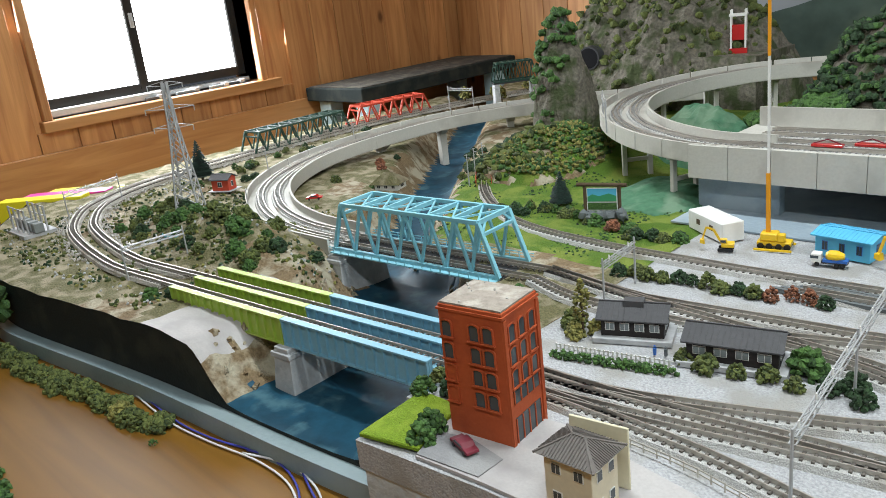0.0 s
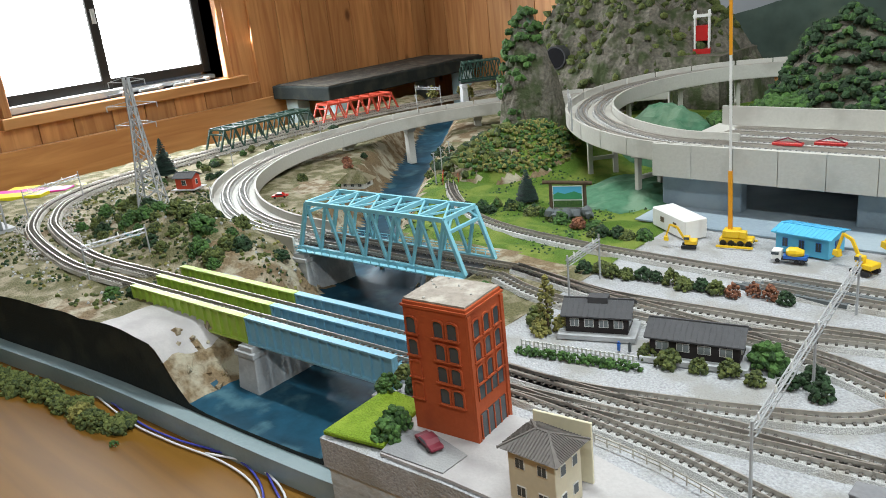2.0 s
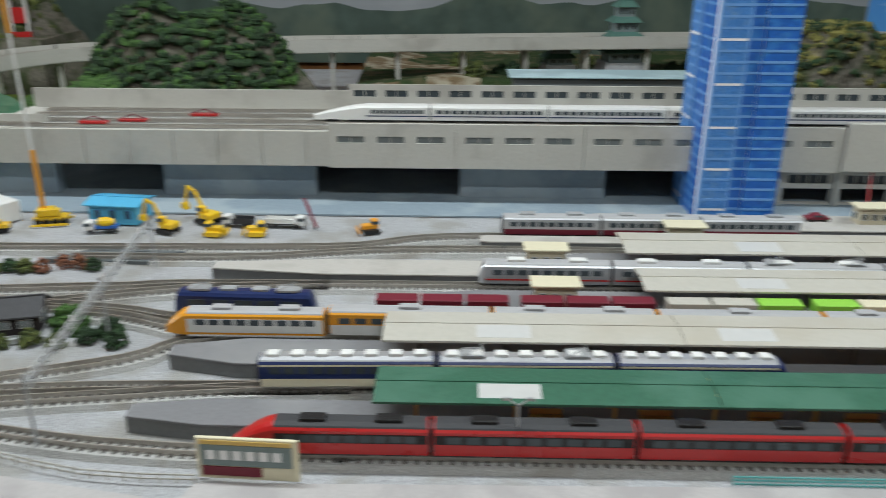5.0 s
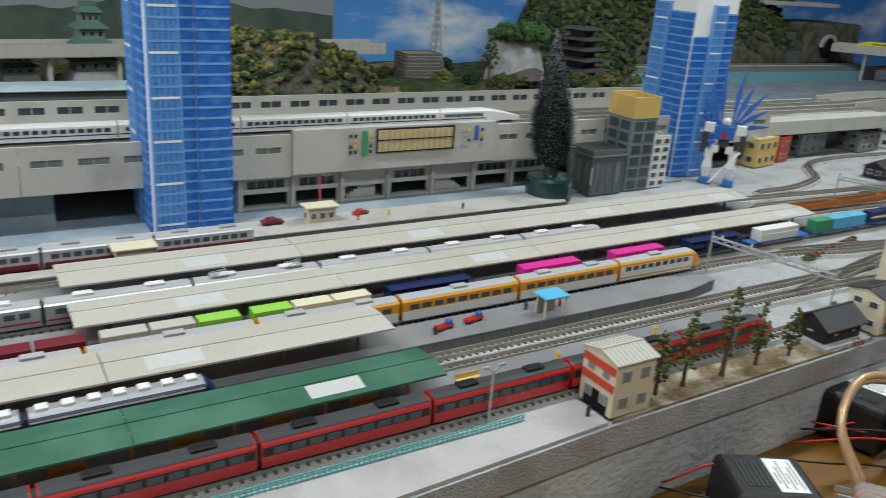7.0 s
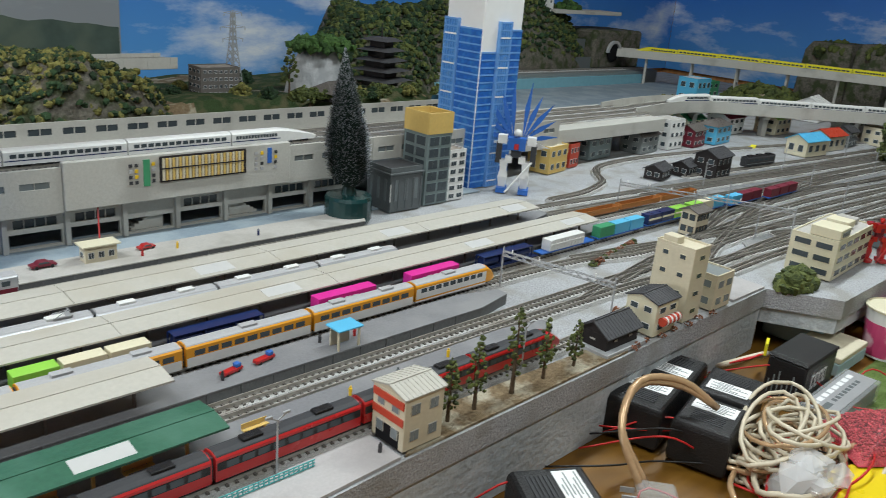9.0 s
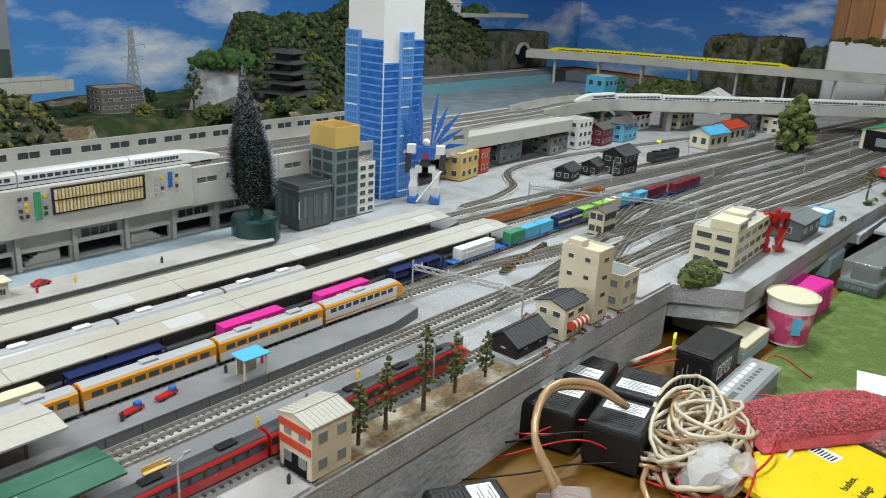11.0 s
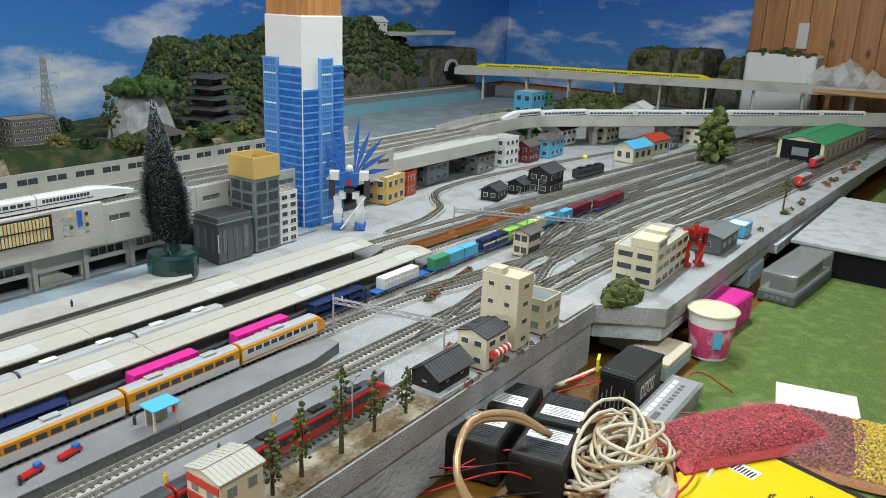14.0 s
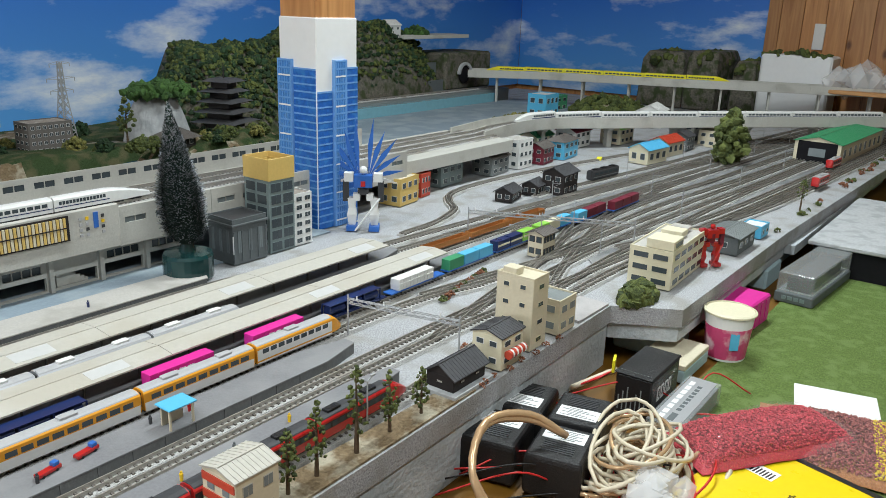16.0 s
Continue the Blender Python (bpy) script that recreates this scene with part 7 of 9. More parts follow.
paper_tower(1.774, 1.88, 1.5, 1.596, 0.385, ((0.01, 0.36, 0.265, 0.0015, False), (0.37, 0.68, 0.318, 0.006, True), (0.69, 0.99, 0.309, 0.002, False)),
            ((0.02, 0.6, 0.305, 0.002, False), (0.61, 0.99, 0.318, 0.006, True)), ((0.02, 0.5, 0.305, 0.002, False), (0.52, 0.98, 0.318, 0.006, True)), "blue printed paper tower with white paper top round a post")

# bottle-brush tree
bt = thing("bottle_brush_tree", "frosted dark bristle tree in a green pot", "tree", at=pose(1.452, 1.455, 0.0) )
part("pot", Mesh().loft([[(r * math.cos(a), r * math.sin(a), z) for a in (i * 2 * math.pi / 24 for i in range(24))] for r, z in ((0.036, 0.0), (0.038, 0.004), (0.038, 0.036), (0.0355, 0.041), (0.013, 0.043), (0.008, 0.06))]), "bottle", bt, smooth=False)
part("stem", Mesh().cyl((0, 0, 0.05), (-0.0095, 0.0115, 0.255), 0.004, 0.0012, 7), "fir", bt)
br2, fr2, rnd = Mesh(), Mesh(), random.Random(5)
for i in range(15000):
    u = rnd.random() ** 0.85
    z = 0.056 + 0.2 * u
    R = 0.037 * min(1, (1 - u) * 1.5 + 0.04) * min(1, 0.7 + u * 3)
    a = rnd.uniform(0, 6.283)
    r = R * rnd.uniform(0.8, 1.06)
    c, s = math.cos(a), math.sin(a)
    zz = z + 0.008 + rnd.uniform(-0.006, 0.006)
    frosted = rnd.random() < 0.45
    w, q = 0.0008, r * (0.86 if frosted else 0.55)
    if frosted:
        z = zz - 0.002
    m = fr2 if frosted else br2
    m.add([(q * c - s * w - 0.045 * (z - 0.05), q * s + c * w + 0.055 * (z - 0.05), z), (q * c + s * w - 0.045 * (z - 0.05), q * s - c * w + 0.055 * (z - 0.05), z), (r * c + s * w * 0.6 - 0.045 * (zz - 0.05), r * s - c * w * 0.6 + 0.055 * (zz - 0.05), zz), (r * c - s * w * 0.6 - 0.045 * (zz - 0.05), r * s + c * w * 0.6 + 0.055 * (zz - 0.05), zz)], [(0, 1, 2, 3)])
part("brush_core", Mesh().loft([[(q * math.cos(a) - 0.045 * (z - 0.05), q * math.sin(a) + 0.055 * (z - 0.05), z) for a in (i * math.pi / 8 for i in range(16))] for q, z in ((0.01, 0.055), (0.024, 0.075), (0.025, 0.13), (0.011, 0.21), (0.002, 0.255))]), "fir", bt)
tagged(part("bristle", br2, "fir", bt, "dark bristles"), kind="stuff")
tagged(part("frosted_bristle", fr2, "tinsel", bt, "frosted silvery bristles"), kind="stuff")

# bank, gold-topped block and its neighbour
bk = building("bank_building", "dark grey stone bank with pilasters and cornice", pose(1.567, 1.478, 0), 0.07, 0.062, 0.073, "bank", "flat", "darkgrey", 1, 3, 3, (0.3, 0.5), "glass_l", frame="bank")
part("cornice", Mesh().box(-0.0375, 0.0375, -0.0335, 0.0335, 0.064, 0.0675), "bank", bk, bevel=0.0006)
for i in range(5):
    x = -0.033 + 0.0165 * i
    part("pilaster", Mesh().box(x - 0.0014, x + 0.0014, -0.0326, -0.031, 0.004, 0.056), "bank", bk)
part("banner", Mesh().box(-0.0375, -0.0362, -0.0345, -0.033, 0.02, 0.05), "white", bk, "white vertical banner")
gb = building("office_block", "sage green office with glass front and ochre roof enclosure", pose(1.642, 1.483, 0), 0.056, 0.062, 0.122, "sage", "flat", "roof_dust", 6, 2, 2, (0.8, 0.72), "glass", frame="sage")
for s, (x0, x1, y0, y1) in enumerate(((-0.029, 0.029, -0.032, -0.03), (-0.029, 0.029, 0.03, 0.032), (-0.029, -0.027, -0.03, 0.03), (0.027, 0.029, -0.03, 0.03))):
    part("roof_screen", Mesh().box(x0, x1, y0, y1, 0.1255, 0.162), "gold", gb, "ochre plastic roof screen", 0.0004)
for i in range(5):
    part("roof_truss", Mesh().bar((-0.024 + 0.012 * i, -0.03, 0.153), (-0.024 + 0.012 * i, 0.03, 0.153), 0.0012), "gold", gb)
building("apartment_block", "white apartment block with dark windows", pose(1.693, 1.48, 0), 0.042, 0.05, 0.09, "white", "flat", "roof_dust", 6, 2, 2, (0.6, 0.5), "glass", group="model buildings")

# robot toy figures: plain standing shapes
def robot(x, y, z, h, rz, mats, label, wings):
    m = Mesh()
    s = h / 0.125
    def b(k, x0, x1, y0, y1, z0, z1):
        m.k = k
        m.box(x0 * s, x1 * s, y0 * s, y1 * s, z0 * s, z1 * s)
    for sg in (-1, 1):
        b(2, sg * 0.02 - 0.009, sg * 0.02 + 0.009, -0.018, 0.012, 0.0, 0.009)
        m.k = 0
        m.loft([[(sg * 0.02 * s + i * wd * s, j * wd * s, zz * s) for i, j in ((-1, -1), (1, -1), (1, 1), (-1, 1))] for wd, zz in ((0.006, 0.009), (0.0085, 0.028), (0.006, 0.04), (0.0075, 0.058))])
        b(0, sg * 0.026 - 0.008, sg * 0.026 + 0.008, -0.008, 0.008, 0.088, 0.103)
        b(1, sg * 0.031 - 0.005, sg * 0.031 + 0.005, -0.006, 0.006, 0.052, 0.088)
        b(0, sg * 0.012 - 0.006, sg * 0.012 + 0.006, -0.009, 0.007, 0.054, 0.066)
    b(1, -0.009, 0.009, -0.006, 0.006, 0.064, 0.078)
    b(2, -0.016, 0.016, -0.011, 0.008, 0.078, 0.1)
    b(3, -0.004, 0.004, -0.0125, -0.011, 0.08, 0.09)
    m.k = 0
    m.blob((0, -0.002 * s, 0.108 * s), 0.0072 * s, 2, 0.08, 1)
    m.cyl((0.03 * s, -0.012 * s, 0.06 * s), (-0.012 * s, -0.035 * s, 0.006 * s), 0.0018 * s, 0.0014 * s)
    if wings:
        for sg in (-1, 1):
            for i, (dx, dz, wd) in enumerate(((0.016, 0.105, 0.006), (0.036, 0.082, 0.0065), (0.058, 0.07, 0.0065), (0.064, 0.04, 0.006), (0.07, 0.012, 0.0055), (0.06, -0.012, 0.004))):
                m.k = 2 if i < 5 else 0
                a, e = Vector((sg * 0.008, 0.014, 0.092)) * s, Vector((sg * dx, 0.022 + 0.004 * (i % 2), 0.092 + dz)) * s
                d = (e - a).normalized()
                n_ = d.cross(Vector((0, 1, 0))).normalized() * wd * s
                mid = a.lerp(e, 0.55)
                q = Vector((0, 0.0012 * s, 0))
                m.add([a - q, mid + n_ - q, e - q, mid - n_ * 0.5 - q, a + q, mid + n_ + q, e + q, mid - n_ * 0.5 + q], [(0, 3, 2, 1), (4, 5, 6, 7), (0, 1, 5, 4), (1, 2, 6, 5), (2, 3, 7, 6), (3, 0, 4, 7)])
    ob = solid("toy_robot", m, mats, label, "toy", "toy robots")
    ob.matrix_basis = pose(x, y, z, 0, 0, rz)
    return ob


robot(1.838, 1.445, 0.0, 0.132, -52, ["white", "darkgrey", "blue", "red"], "white and blue winged toy robot figure standing in the street", True)
robot(2.073, 0.862, 0.0, 0.08, -40, ["red", "dred", "red", "dred"], "red toy robot figure behind the cream office", False)

# ---- front row of buildings ----
sh_ = building("ticket_house", "beige station house with red sign boards", pose(1.111, 0.918, 0.002), 0.045, 0.042, 0.05, "beige", "gable", "canopy", 2, 2, 2, (0.42, 0.36), "glass_l", frame="canopy", eave=0.0015, rise=0.25)
for z in (0.024, 0.04):
    part("sign_board", Mesh().box(-0.0236, -0.022, -0.02, 0.02, z, z + 0.007), "truss_red", sh_, "red sign board")
# near-black sheet for the unlit inside of the doorway
part("entrance", Mesh().box(-0.0226, -0.0219, -0.015, 0.015, 0.0, 0.018), "void", sh_)
solid("pavement_strip", Mesh().prism([(0.34, 0.864), (0.8, 0.8785), (1.085, 0.8945), (1.085, 0.94), (0.8, 0.926), (0.36, 0.92)], -0.0015, 0.0016), "pave", "pale pink-grey pavement along the red train", "pavement", kind="structure")
solid("earth_strip", Mesh().prism([(1.09, 0.8945), (1.43, 0.901), (1.43, 0.93), (1.14, 0.936)], -0.0015, 0.001), "earth", "brown-grey earth strip under young trees", "soil", kind="structure")
for x, y, h in ((1.157, 0.913, 0.066), (1.193, 0.914, 0.077), (1.245, 0.913, 0.094), (1.296, 0.915, 0.069), (1.346, 0.914, 0.055)):
    tree(x, y, 0.0, h, 0.011, "bush_a", "slender young tree with sparse dark foliage", 0.22, 70, "young trees", top=0.5)
building("black_hut", "black timber hut with dark gable roof", pose(1.429, 0.929, 0.0), 0.062, 0.038, 0.022, "darkwood", "gable", "tile", 1, 2, 1, (0.2, 0.12), "plat_pale", 0.004, "darkwood", base="stone", rise=0.65)
building("shop", "cream shop with dark pent roof and red-white awning", pose(1.5105, 0.9265, 0.0), 0.048, 0.042, 0.042, "cream", "gable", "tile", 2, 2, 2, (0.5, 0.3), eave=0.002, rise=0.3)
aw = thing("shop_awning", "red and white rolled shop awning", "awning", at=pose(1.512, 0.9005, 0.02))
part("awning_roll", Mesh().cyl((-0.018, 0, 0), (0.018, 0, 0), 0.0055, n=14), "truss_red", aw)
for i in range(4):
    part("awning_band", Mesh().cyl((-0.014 + 0.009 * i, 0, 0), (-0.011 + 0.009 * i, 0, 0), 0.0058, n=14), "white", aw)
tb_ = building("office_tower", "beige five-storey narrow office building", pose(1.577, 0.935, 0.0), 0.038, 0.054, 0.094, "beige", "flat", "beige", 4, 1, 2, (0.3, 0.22), "glass", frame="cream")
part("stair_head", Mesh().box(-0.017, 0.0, 0.0, 0.02, 0.0945, 0.104), "beige", tb_, bevel=0.0005)
building("small_office", "beige low office with blue-green door", pose(1.65, 0.931, 0.0), 0.046, 0.05, 0.046, "beige", "flat", "midgrey", 2, 2, 2, (0.6, 0.4), "glass_l", frame="cream")
solid("lot", Mesh().prism([(1.69, 0.907), (1.782, 0.907), (1.782, 0.985), (1.69, 0.985)], -0.0015, 0.0018), "pave", "pale empty lot at the corner", "pavement", kind="structure")
ko = building("cream_office", "cream three-storey office with flat roof structures", pose(1.979, 0.9, 0.0, 0, 0, 3), 0.165, 0.07, 0.06, "cream", "flat", "plat_pale", 3, 5, 2, (0.75, 0.42), "glass", frame="cream")
part("roof_sign", Mesh().box(-0.08, -0.035, -0.034, 0.01, 0.0632, 0.078), "cream", ko, bevel=0.0006)
for i in range(4):
    part("sign_bar", Mesh().box(-0.071 + 0.008 * i, -0.066 + 0.008 * i, -0.0352, -0.034, 0.067, 0.074), "midgrey", ko)
part("roof_hut", Mesh().box(0.0, 0.03, -0.02, 0.015, 0.0632, 0.074), "cream", ko, bevel=0.0006)
part("roof_hut", Mesh().box(0.045, 0.07, -0.015, 0.015, 0.0632, 0.07), "plat_pale", ko, bevel=0.0006)
bush(1.834, 0.885, 0.0, 0.046, 0.024, "bush_a", "dark green hedge clump before the cream office", n=160, sy=0.6)
building("grey_shed", "dark grey workshop shed", pose(2.21, 0.87, 0), 0.1, 0.06, 0.032, "bank", "gable", "midgrey", 1, 3, 1, (0.4, 0.3), rise=0.2)
building("blue_shed", "small blue and white shed", pose(2.33, 0.86, 0), 0.05, 0.04, 0.022, "skyb", "flat", "white", 1, 2, 1, (0.3, 0.3))
sgb = building("signal_box", "brown brick signal box with wide windows", pose(1.928, 1.108, 0), 0.042, 0.03, 0.042, "beige", "gable", "tile_grey", 2, 4, 2, (0.7, 0.45), "glass", frame="bark", rise=0.35)
rnd = random.Random(77)
for i in range(13):
    bush(1.63 + 0.0125 * i, 1.098 + 0.0025 * i, 0, 0.008, 0.008, "bush_r" if i % 3 else "bush_a", "rust-red flowering bush by the points", n=26)
for i in range(7):
    bush(1.49 + 0.013 * i, 0.965 + 0.006 * (i % 3), 0, 0.007, 0.006, "bush_r", "rust-red low scrub by the front line", n=18)
for i in range(8):
    bush(1.44 + 0.03 * i % 0.2, 0.90 + 0.003 * (i % 2), 0.0, 0.006, 0.005, "bush_r", "rust-red scrub on the edge", n=14)
# town
def home(x, y, rz, w, d, h, wall, roof, rm, label, rows=2):
    return building("house", label, pose(x, y, 0, 0, 0, rz), w, d, h, wall, roof, rm, rows, 3, 2, (0.5, 0.4), "glass", group="town houses", rise=0.5)
home(2.05, 1.535, 8, 0.075, 0.055, 0.056, "gold", "flat", "beige", "ochre corner shop with flat roof")
home(2.13, 1.545, 8, 0.04, 0.04, 0.05, "truss_red", "flat", "truss_red", "orange-red shop front block")
home(2.27, 1.585, 5, 0.1, 0.06, 0.05, "sage", "gable", "tile", "green and white shop house")
home(2.46, 1.57, 5, 0.09, 0.06, 0.045, "midgrey", "gable", "tile_grey", "grey timber house with tiled roof")
home(2.58, 1.565, 0, 0.07, 0.055, 0.075, "white", "flat", "plat_pale", "white flat-roofed apartment house", 3)
home(2.68, 1.55, 5, 0.07, 0.05, 0.045, "dred", "gable", "tile_grey", "brown timber house with grey roof")
home(2.80, 1.55, 5, 0.1, 0.06, 0.05, "skyb", "hip", "tile_grey", "light blue house with grey roof")
home(3.0, 1.62, 0, 0.1, 0.07, 0.05, "white", "gable", "dred", "pale house with pink-brown roof")
home(3.17, 1.55, 0, 0.1, 0.07, 0.05, "cream", "gable", "lime", "cream house with green roof")
home(2.88, 1.68, 0, 0.1, 0.06, 0.04, "cream", "gable", "green", "low house with green roof")
home(2.92, 1.335, -6, 0.11, 0.06, 0.042, "cream", "gable", "skyb", "cream house with turquoise roof", 1)
home(3.08, 1.345, -6, 0.1, 0.06, 0.042, "beige", "gable", "truss_red", "long house with red roof", 1)
home(3.2, 1.34, 0, 0.06, 0.05, 0.045, "bank", "gable", "tile", "dark house with tiled roof")
home(3.36, 1.38, 0, 0.11, 0.07, 0.075, "white", "flat", "white", "white two-storey block in town")
home(3.34, 1.3, 0, 0.07, 0.06, 0.05, "beige", "flat", "beige", "beige corner block in town")
home(2.385, 1.325, 3, 0.075, 0.055, 0.05, "darkwood", "gable", "tile", "black timber engine house")
home(2.24, 1.375, 12, 0.06, 0.04, 0.022, "darkwood", "gable", "tile", "low black timber shed in the yard", 1)
home(2.33, 1.362, 8, 0.05, 0.04, 0.024, "darkwood", "gable", "tile", "low black timber shed by the track", 1)
coach("black diesel locomotive in the goods yard", 0.12, "darkgrey", "black", [(0.3, 0.36, "midgrey")], pose(2.58, 1.31, RZ, 0, 0, -6), category="locomotive", group="yard locomotives", units=3, unit_mat="black", name="locomotive", cells=5)
car(2.83, 1.44, 0.0, 10, "lemon", "yellow car in the town street", 0.035)
dp = building("engine_depot", "pale engine depot with green roof and open ends", pose(3.52, 0.95, 0, 0, 0, -3), 0.5, 0.13, 0.06, "beige", "gable", "green", 1, 8, 1, (0.4, 0.4), "glass_l", rise=0.25)
# thin near-black sheet painted for the shade inside the depot end
part("portal", Mesh().box(-0.2508, -0.2496, -0.055, 0.055, 0, 0.062), "void", dp, "near-black sheet for the shade in the open portal")
for x, y in ((2.9, 0.868), (3.2, 0.9)):
    coach("small red diesel locomotive", 0.09, "red", "roofgrey", [(0.3, 0.4, "white")], pose(x, y, RZ, 0, 0, -4), category="locomotive", group="yard locomotives", units=1, name="locomotive", cells=4, nose=(0.004, 0.004))
tree(3.06, 1.15, 0, 0.15, 0.06, "bush_a", "bushy tree island between the tracks", 0.05, 220)
tree(2.62, 0.845, 0, 0.075, 0.012, "bush_a", "thin brown tree at the layout edge", 0.3, 60)
for i in range(40):
    rr = random.Random(i + 1300)
    x = rr.uniform(2.3, 4.2)
    bush(x, 0.825 - 0.012 * (x - 2.3) + rr.uniform(0, 0.02), 0, rr.uniform(0.006, 0.012), 0.007, "bush_r" if i % 3 == 0 else "bush_a", "dry scrub along the layout edge", n=16)
for i in range(18):
    x = 2.0 + 0.12 * i
    mast(x, 1.03 + 0.12 * (i % 3) - 0.05 * (x - 2) / 2, 0.06, 0)

# ---- forecourt: hut, crane, machines ----
bh = building("site_office", "light blue site office with blue roof", pose(0.1, 1.45, 0, 0, 0, -6), 0.064, 0.042, 0.025, "skyb", "gable", "skyb", 1, 3, 1, (0.28, 0.4), "glass", frame="blue", rise=0.18)
cb = thing("cargo_container", "cream site container with small windows", "container", at=pose(-0.072, 1.455, 0, 0, 0, -32))
part("shell", Mesh().box(-0.042, 0.042, -0.016, 0.016, 0, 0.026), "white", cb, bevel=0.001)
for x in (-0.02, 0.012):
    part("window", Mesh().box(x, x + 0.008, -0.0166, -0.016, 0.011, 0.018), "bark", cb)


def crawler(m_parent, L, w, material="black"):
    for s in (-1, 1):
        prof = [(-L / 2, 0.002), (-L / 2 + 0.002, 0), (L / 2 - 0.002, 0), (L / 2, 0.002), (L / 2, 0.005), (L / 2 - 0.002, 0.0068), (-L / 2 + 0.002, 0.0068), (-L / 2, 0.005)]
        part("crawler_track", Mesh().loft([[(x, y, z) for x, z in prof] for y in (s * w / 2 - 0.003, s * w / 2 + 0.003)]), material, m_parent)


def excavator(x, y, rz, label, size=1.0):
    t = thing("excavator", label, "excavator", "construction machines", at=pose(x, y, 0, 0, 0, rz) @ Matrix.Scale(size, 4))
    crawler(t, 0.03, 0.02)
    part("house", Mesh().box(-0.016, 0.008, -0.011, 0.011, 0.0085, 0.0165), "yellow", t, bevel=0.001)
    part("turntable", Mesh().cyl((0, 0, 0.006), (0, 0, 0.0086), 0.007, n=12), "black", t)
    part("cab", Mesh().box(-0.003, 0.009, 0.002, 0.011, 0.0165, 0.0265), "yellow", t, bevel=0.0008)
    part("cab_window", Mesh().box(-0.001, 0.0094, 0.0015, 0.0115, 0.0195, 0.0245), "glass", t)
    part("boom", Mesh().bar((0.008, -0.002, 0.014), (0.024, -0.002, 0.042), 0.003, 0.0045).bar((0.024, -0.002, 0.042), (0.038, -0.002, 0.047), 0.003, 0.004), "yellow", t)
    part("arm", Mesh().bar((0.038, -0.002, 0.048), (0.046, -0.002, 0.022), 0.0026, 0.0035), "yellow", t)
    part("bucket", Mesh().loft([[(0.043, y_, 0.022), (0.05, y_, 0.022), (0.051, y_, 0.014), (0.041, y_, 0.012)] for y_ in (-0.007, 0.003)]), "yellow", t, bevel=0.0004)
    return t


def lorry(x, y, rz, cab, body, label, L=0.045, drum=False, bed=True):
    t = thing("lorry", label, "lorry", "construction machines", at=pose(x, y, 0, 0, 0, rz) @ Matrix.Scale(0.82, 4))
    part("chassis", Mesh().box(-L / 2, L / 2, -0.006, 0.006, 0.004, 0.0065), "darkgrey", t)
    part("cab", Mesh().box(-L / 2 - 0.002, -L / 2 + 0.011, -0.0075, 0.0075, 0.004, 0.018), cab, t, bevel=0.0008)
    part("windscreen", Mesh().box(-L / 2 - 0.0025, -L / 2 + 0.008, -0.0078, 0.0078, 0.0115, 0.0155), "glass", t)
    for sx in (-0.36, 0.2, 0.38):
        for sy in (-1, 1):
            part("wheel", Mesh().cyl((sx * L, sy * 0.0055, 0.0034), (sx * L, sy * 0.0078, 0.0034), 0.0034, n=10), "black", t)
    if drum:
        part("drum", Mesh().loft([[(px, r * math.cos(a), 0.015 + r * math.sin(a)) for a in (i * 0.5236 for i in range(12))] for px, r in ((-0.006, 0.004), (-0.002, 0.0075), (0.008, 0.008), (0.018, 0.004))]), "yellow", t, smooth=False)
        part("frame", Mesh().box(-0.009, L / 2, -0.007, 0.007, 0.0065, 0.0105), body, t)
    elif bed:
        part("bed", Mesh().box(-L / 2 + 0.013, L / 2, -0.0078, 0.0078, 0.0065, 0.009), body, t)
        for y0 in (-0.0078, 0.007):
            part("bed_side", Mesh().box(-L / 2 + 0.013, L / 2, y0, y0 + 0.0008, 0.009, 0.014), body, t)
    return t


excavator(0.175, 1.405, 160, "yellow excavator with raised arm on the yard", 0.8)
excavator(0.215, 1.44, 150, "large yellow excavator on crawler tracks", 0.9)
lorry(0.095, 1.403, 10, "white", "blue", "white and blue concrete mixer lorry", drum=True)
lorry(0.258, 1.43, -5, "white", "darkgrey", "white truck with dark bed")
lorry(0.315, 1.43, 175, "white", "white", "long white truck on the yard", 0.06)
for x, y, rz, c, lb in ((0.235, 1.398, 175, "yellow", "yellow bulldozer with front blade"), (0.287, 1.4, 5, "yellow", "yellow crawler loader on the yard"), (0.425, 1.413, 20, "orange", "orange wheel loader on the yard")):
    t = thing("bulldozer", lb, "bulldozer", "construction machines", at=pose(x, y, 0, 0, 0, rz) @ Matrix.Scale(0.82, 4))
    crawler(t, 0.026, 0.018, "yellow" if c == "yellow" else "black")
    part("hood", Mesh().box(-0.013, 0.004, -0.006, 0.006, 0.006, 0.013), c, t, bevel=0.0008)
    part("cab", Mesh().box(0.002, 0.012, -0.0065, 0.0065, 0.006, 0.02), c, t, bevel=0.0008)
    part("cab_window", Mesh().box(0.0016, 0.0124, -0.0069, 0.0069, 0.0135, 0.018), "glass", t)
    part("blade", Mesh().loft([[(-0.019, y_, 0.001), (-0.017, y_, 0.005), (-0.019, y_, 0.01), (-0.0205, y_, 0.005)] for y_ in (-0.012, 0.012)]), c, t)
cr = thing("mobile_crane", "yellow mobile crane with tall white and orange boom", "crane", "construction machines", at=pose(0.015, 1.434, 0, 0, 0, 12))
part("carrier", Mesh().box(-0.018, 0.022, -0.0085, 0.0085, 0.004, 0.01), "yellow", cr, bevel=0.001)
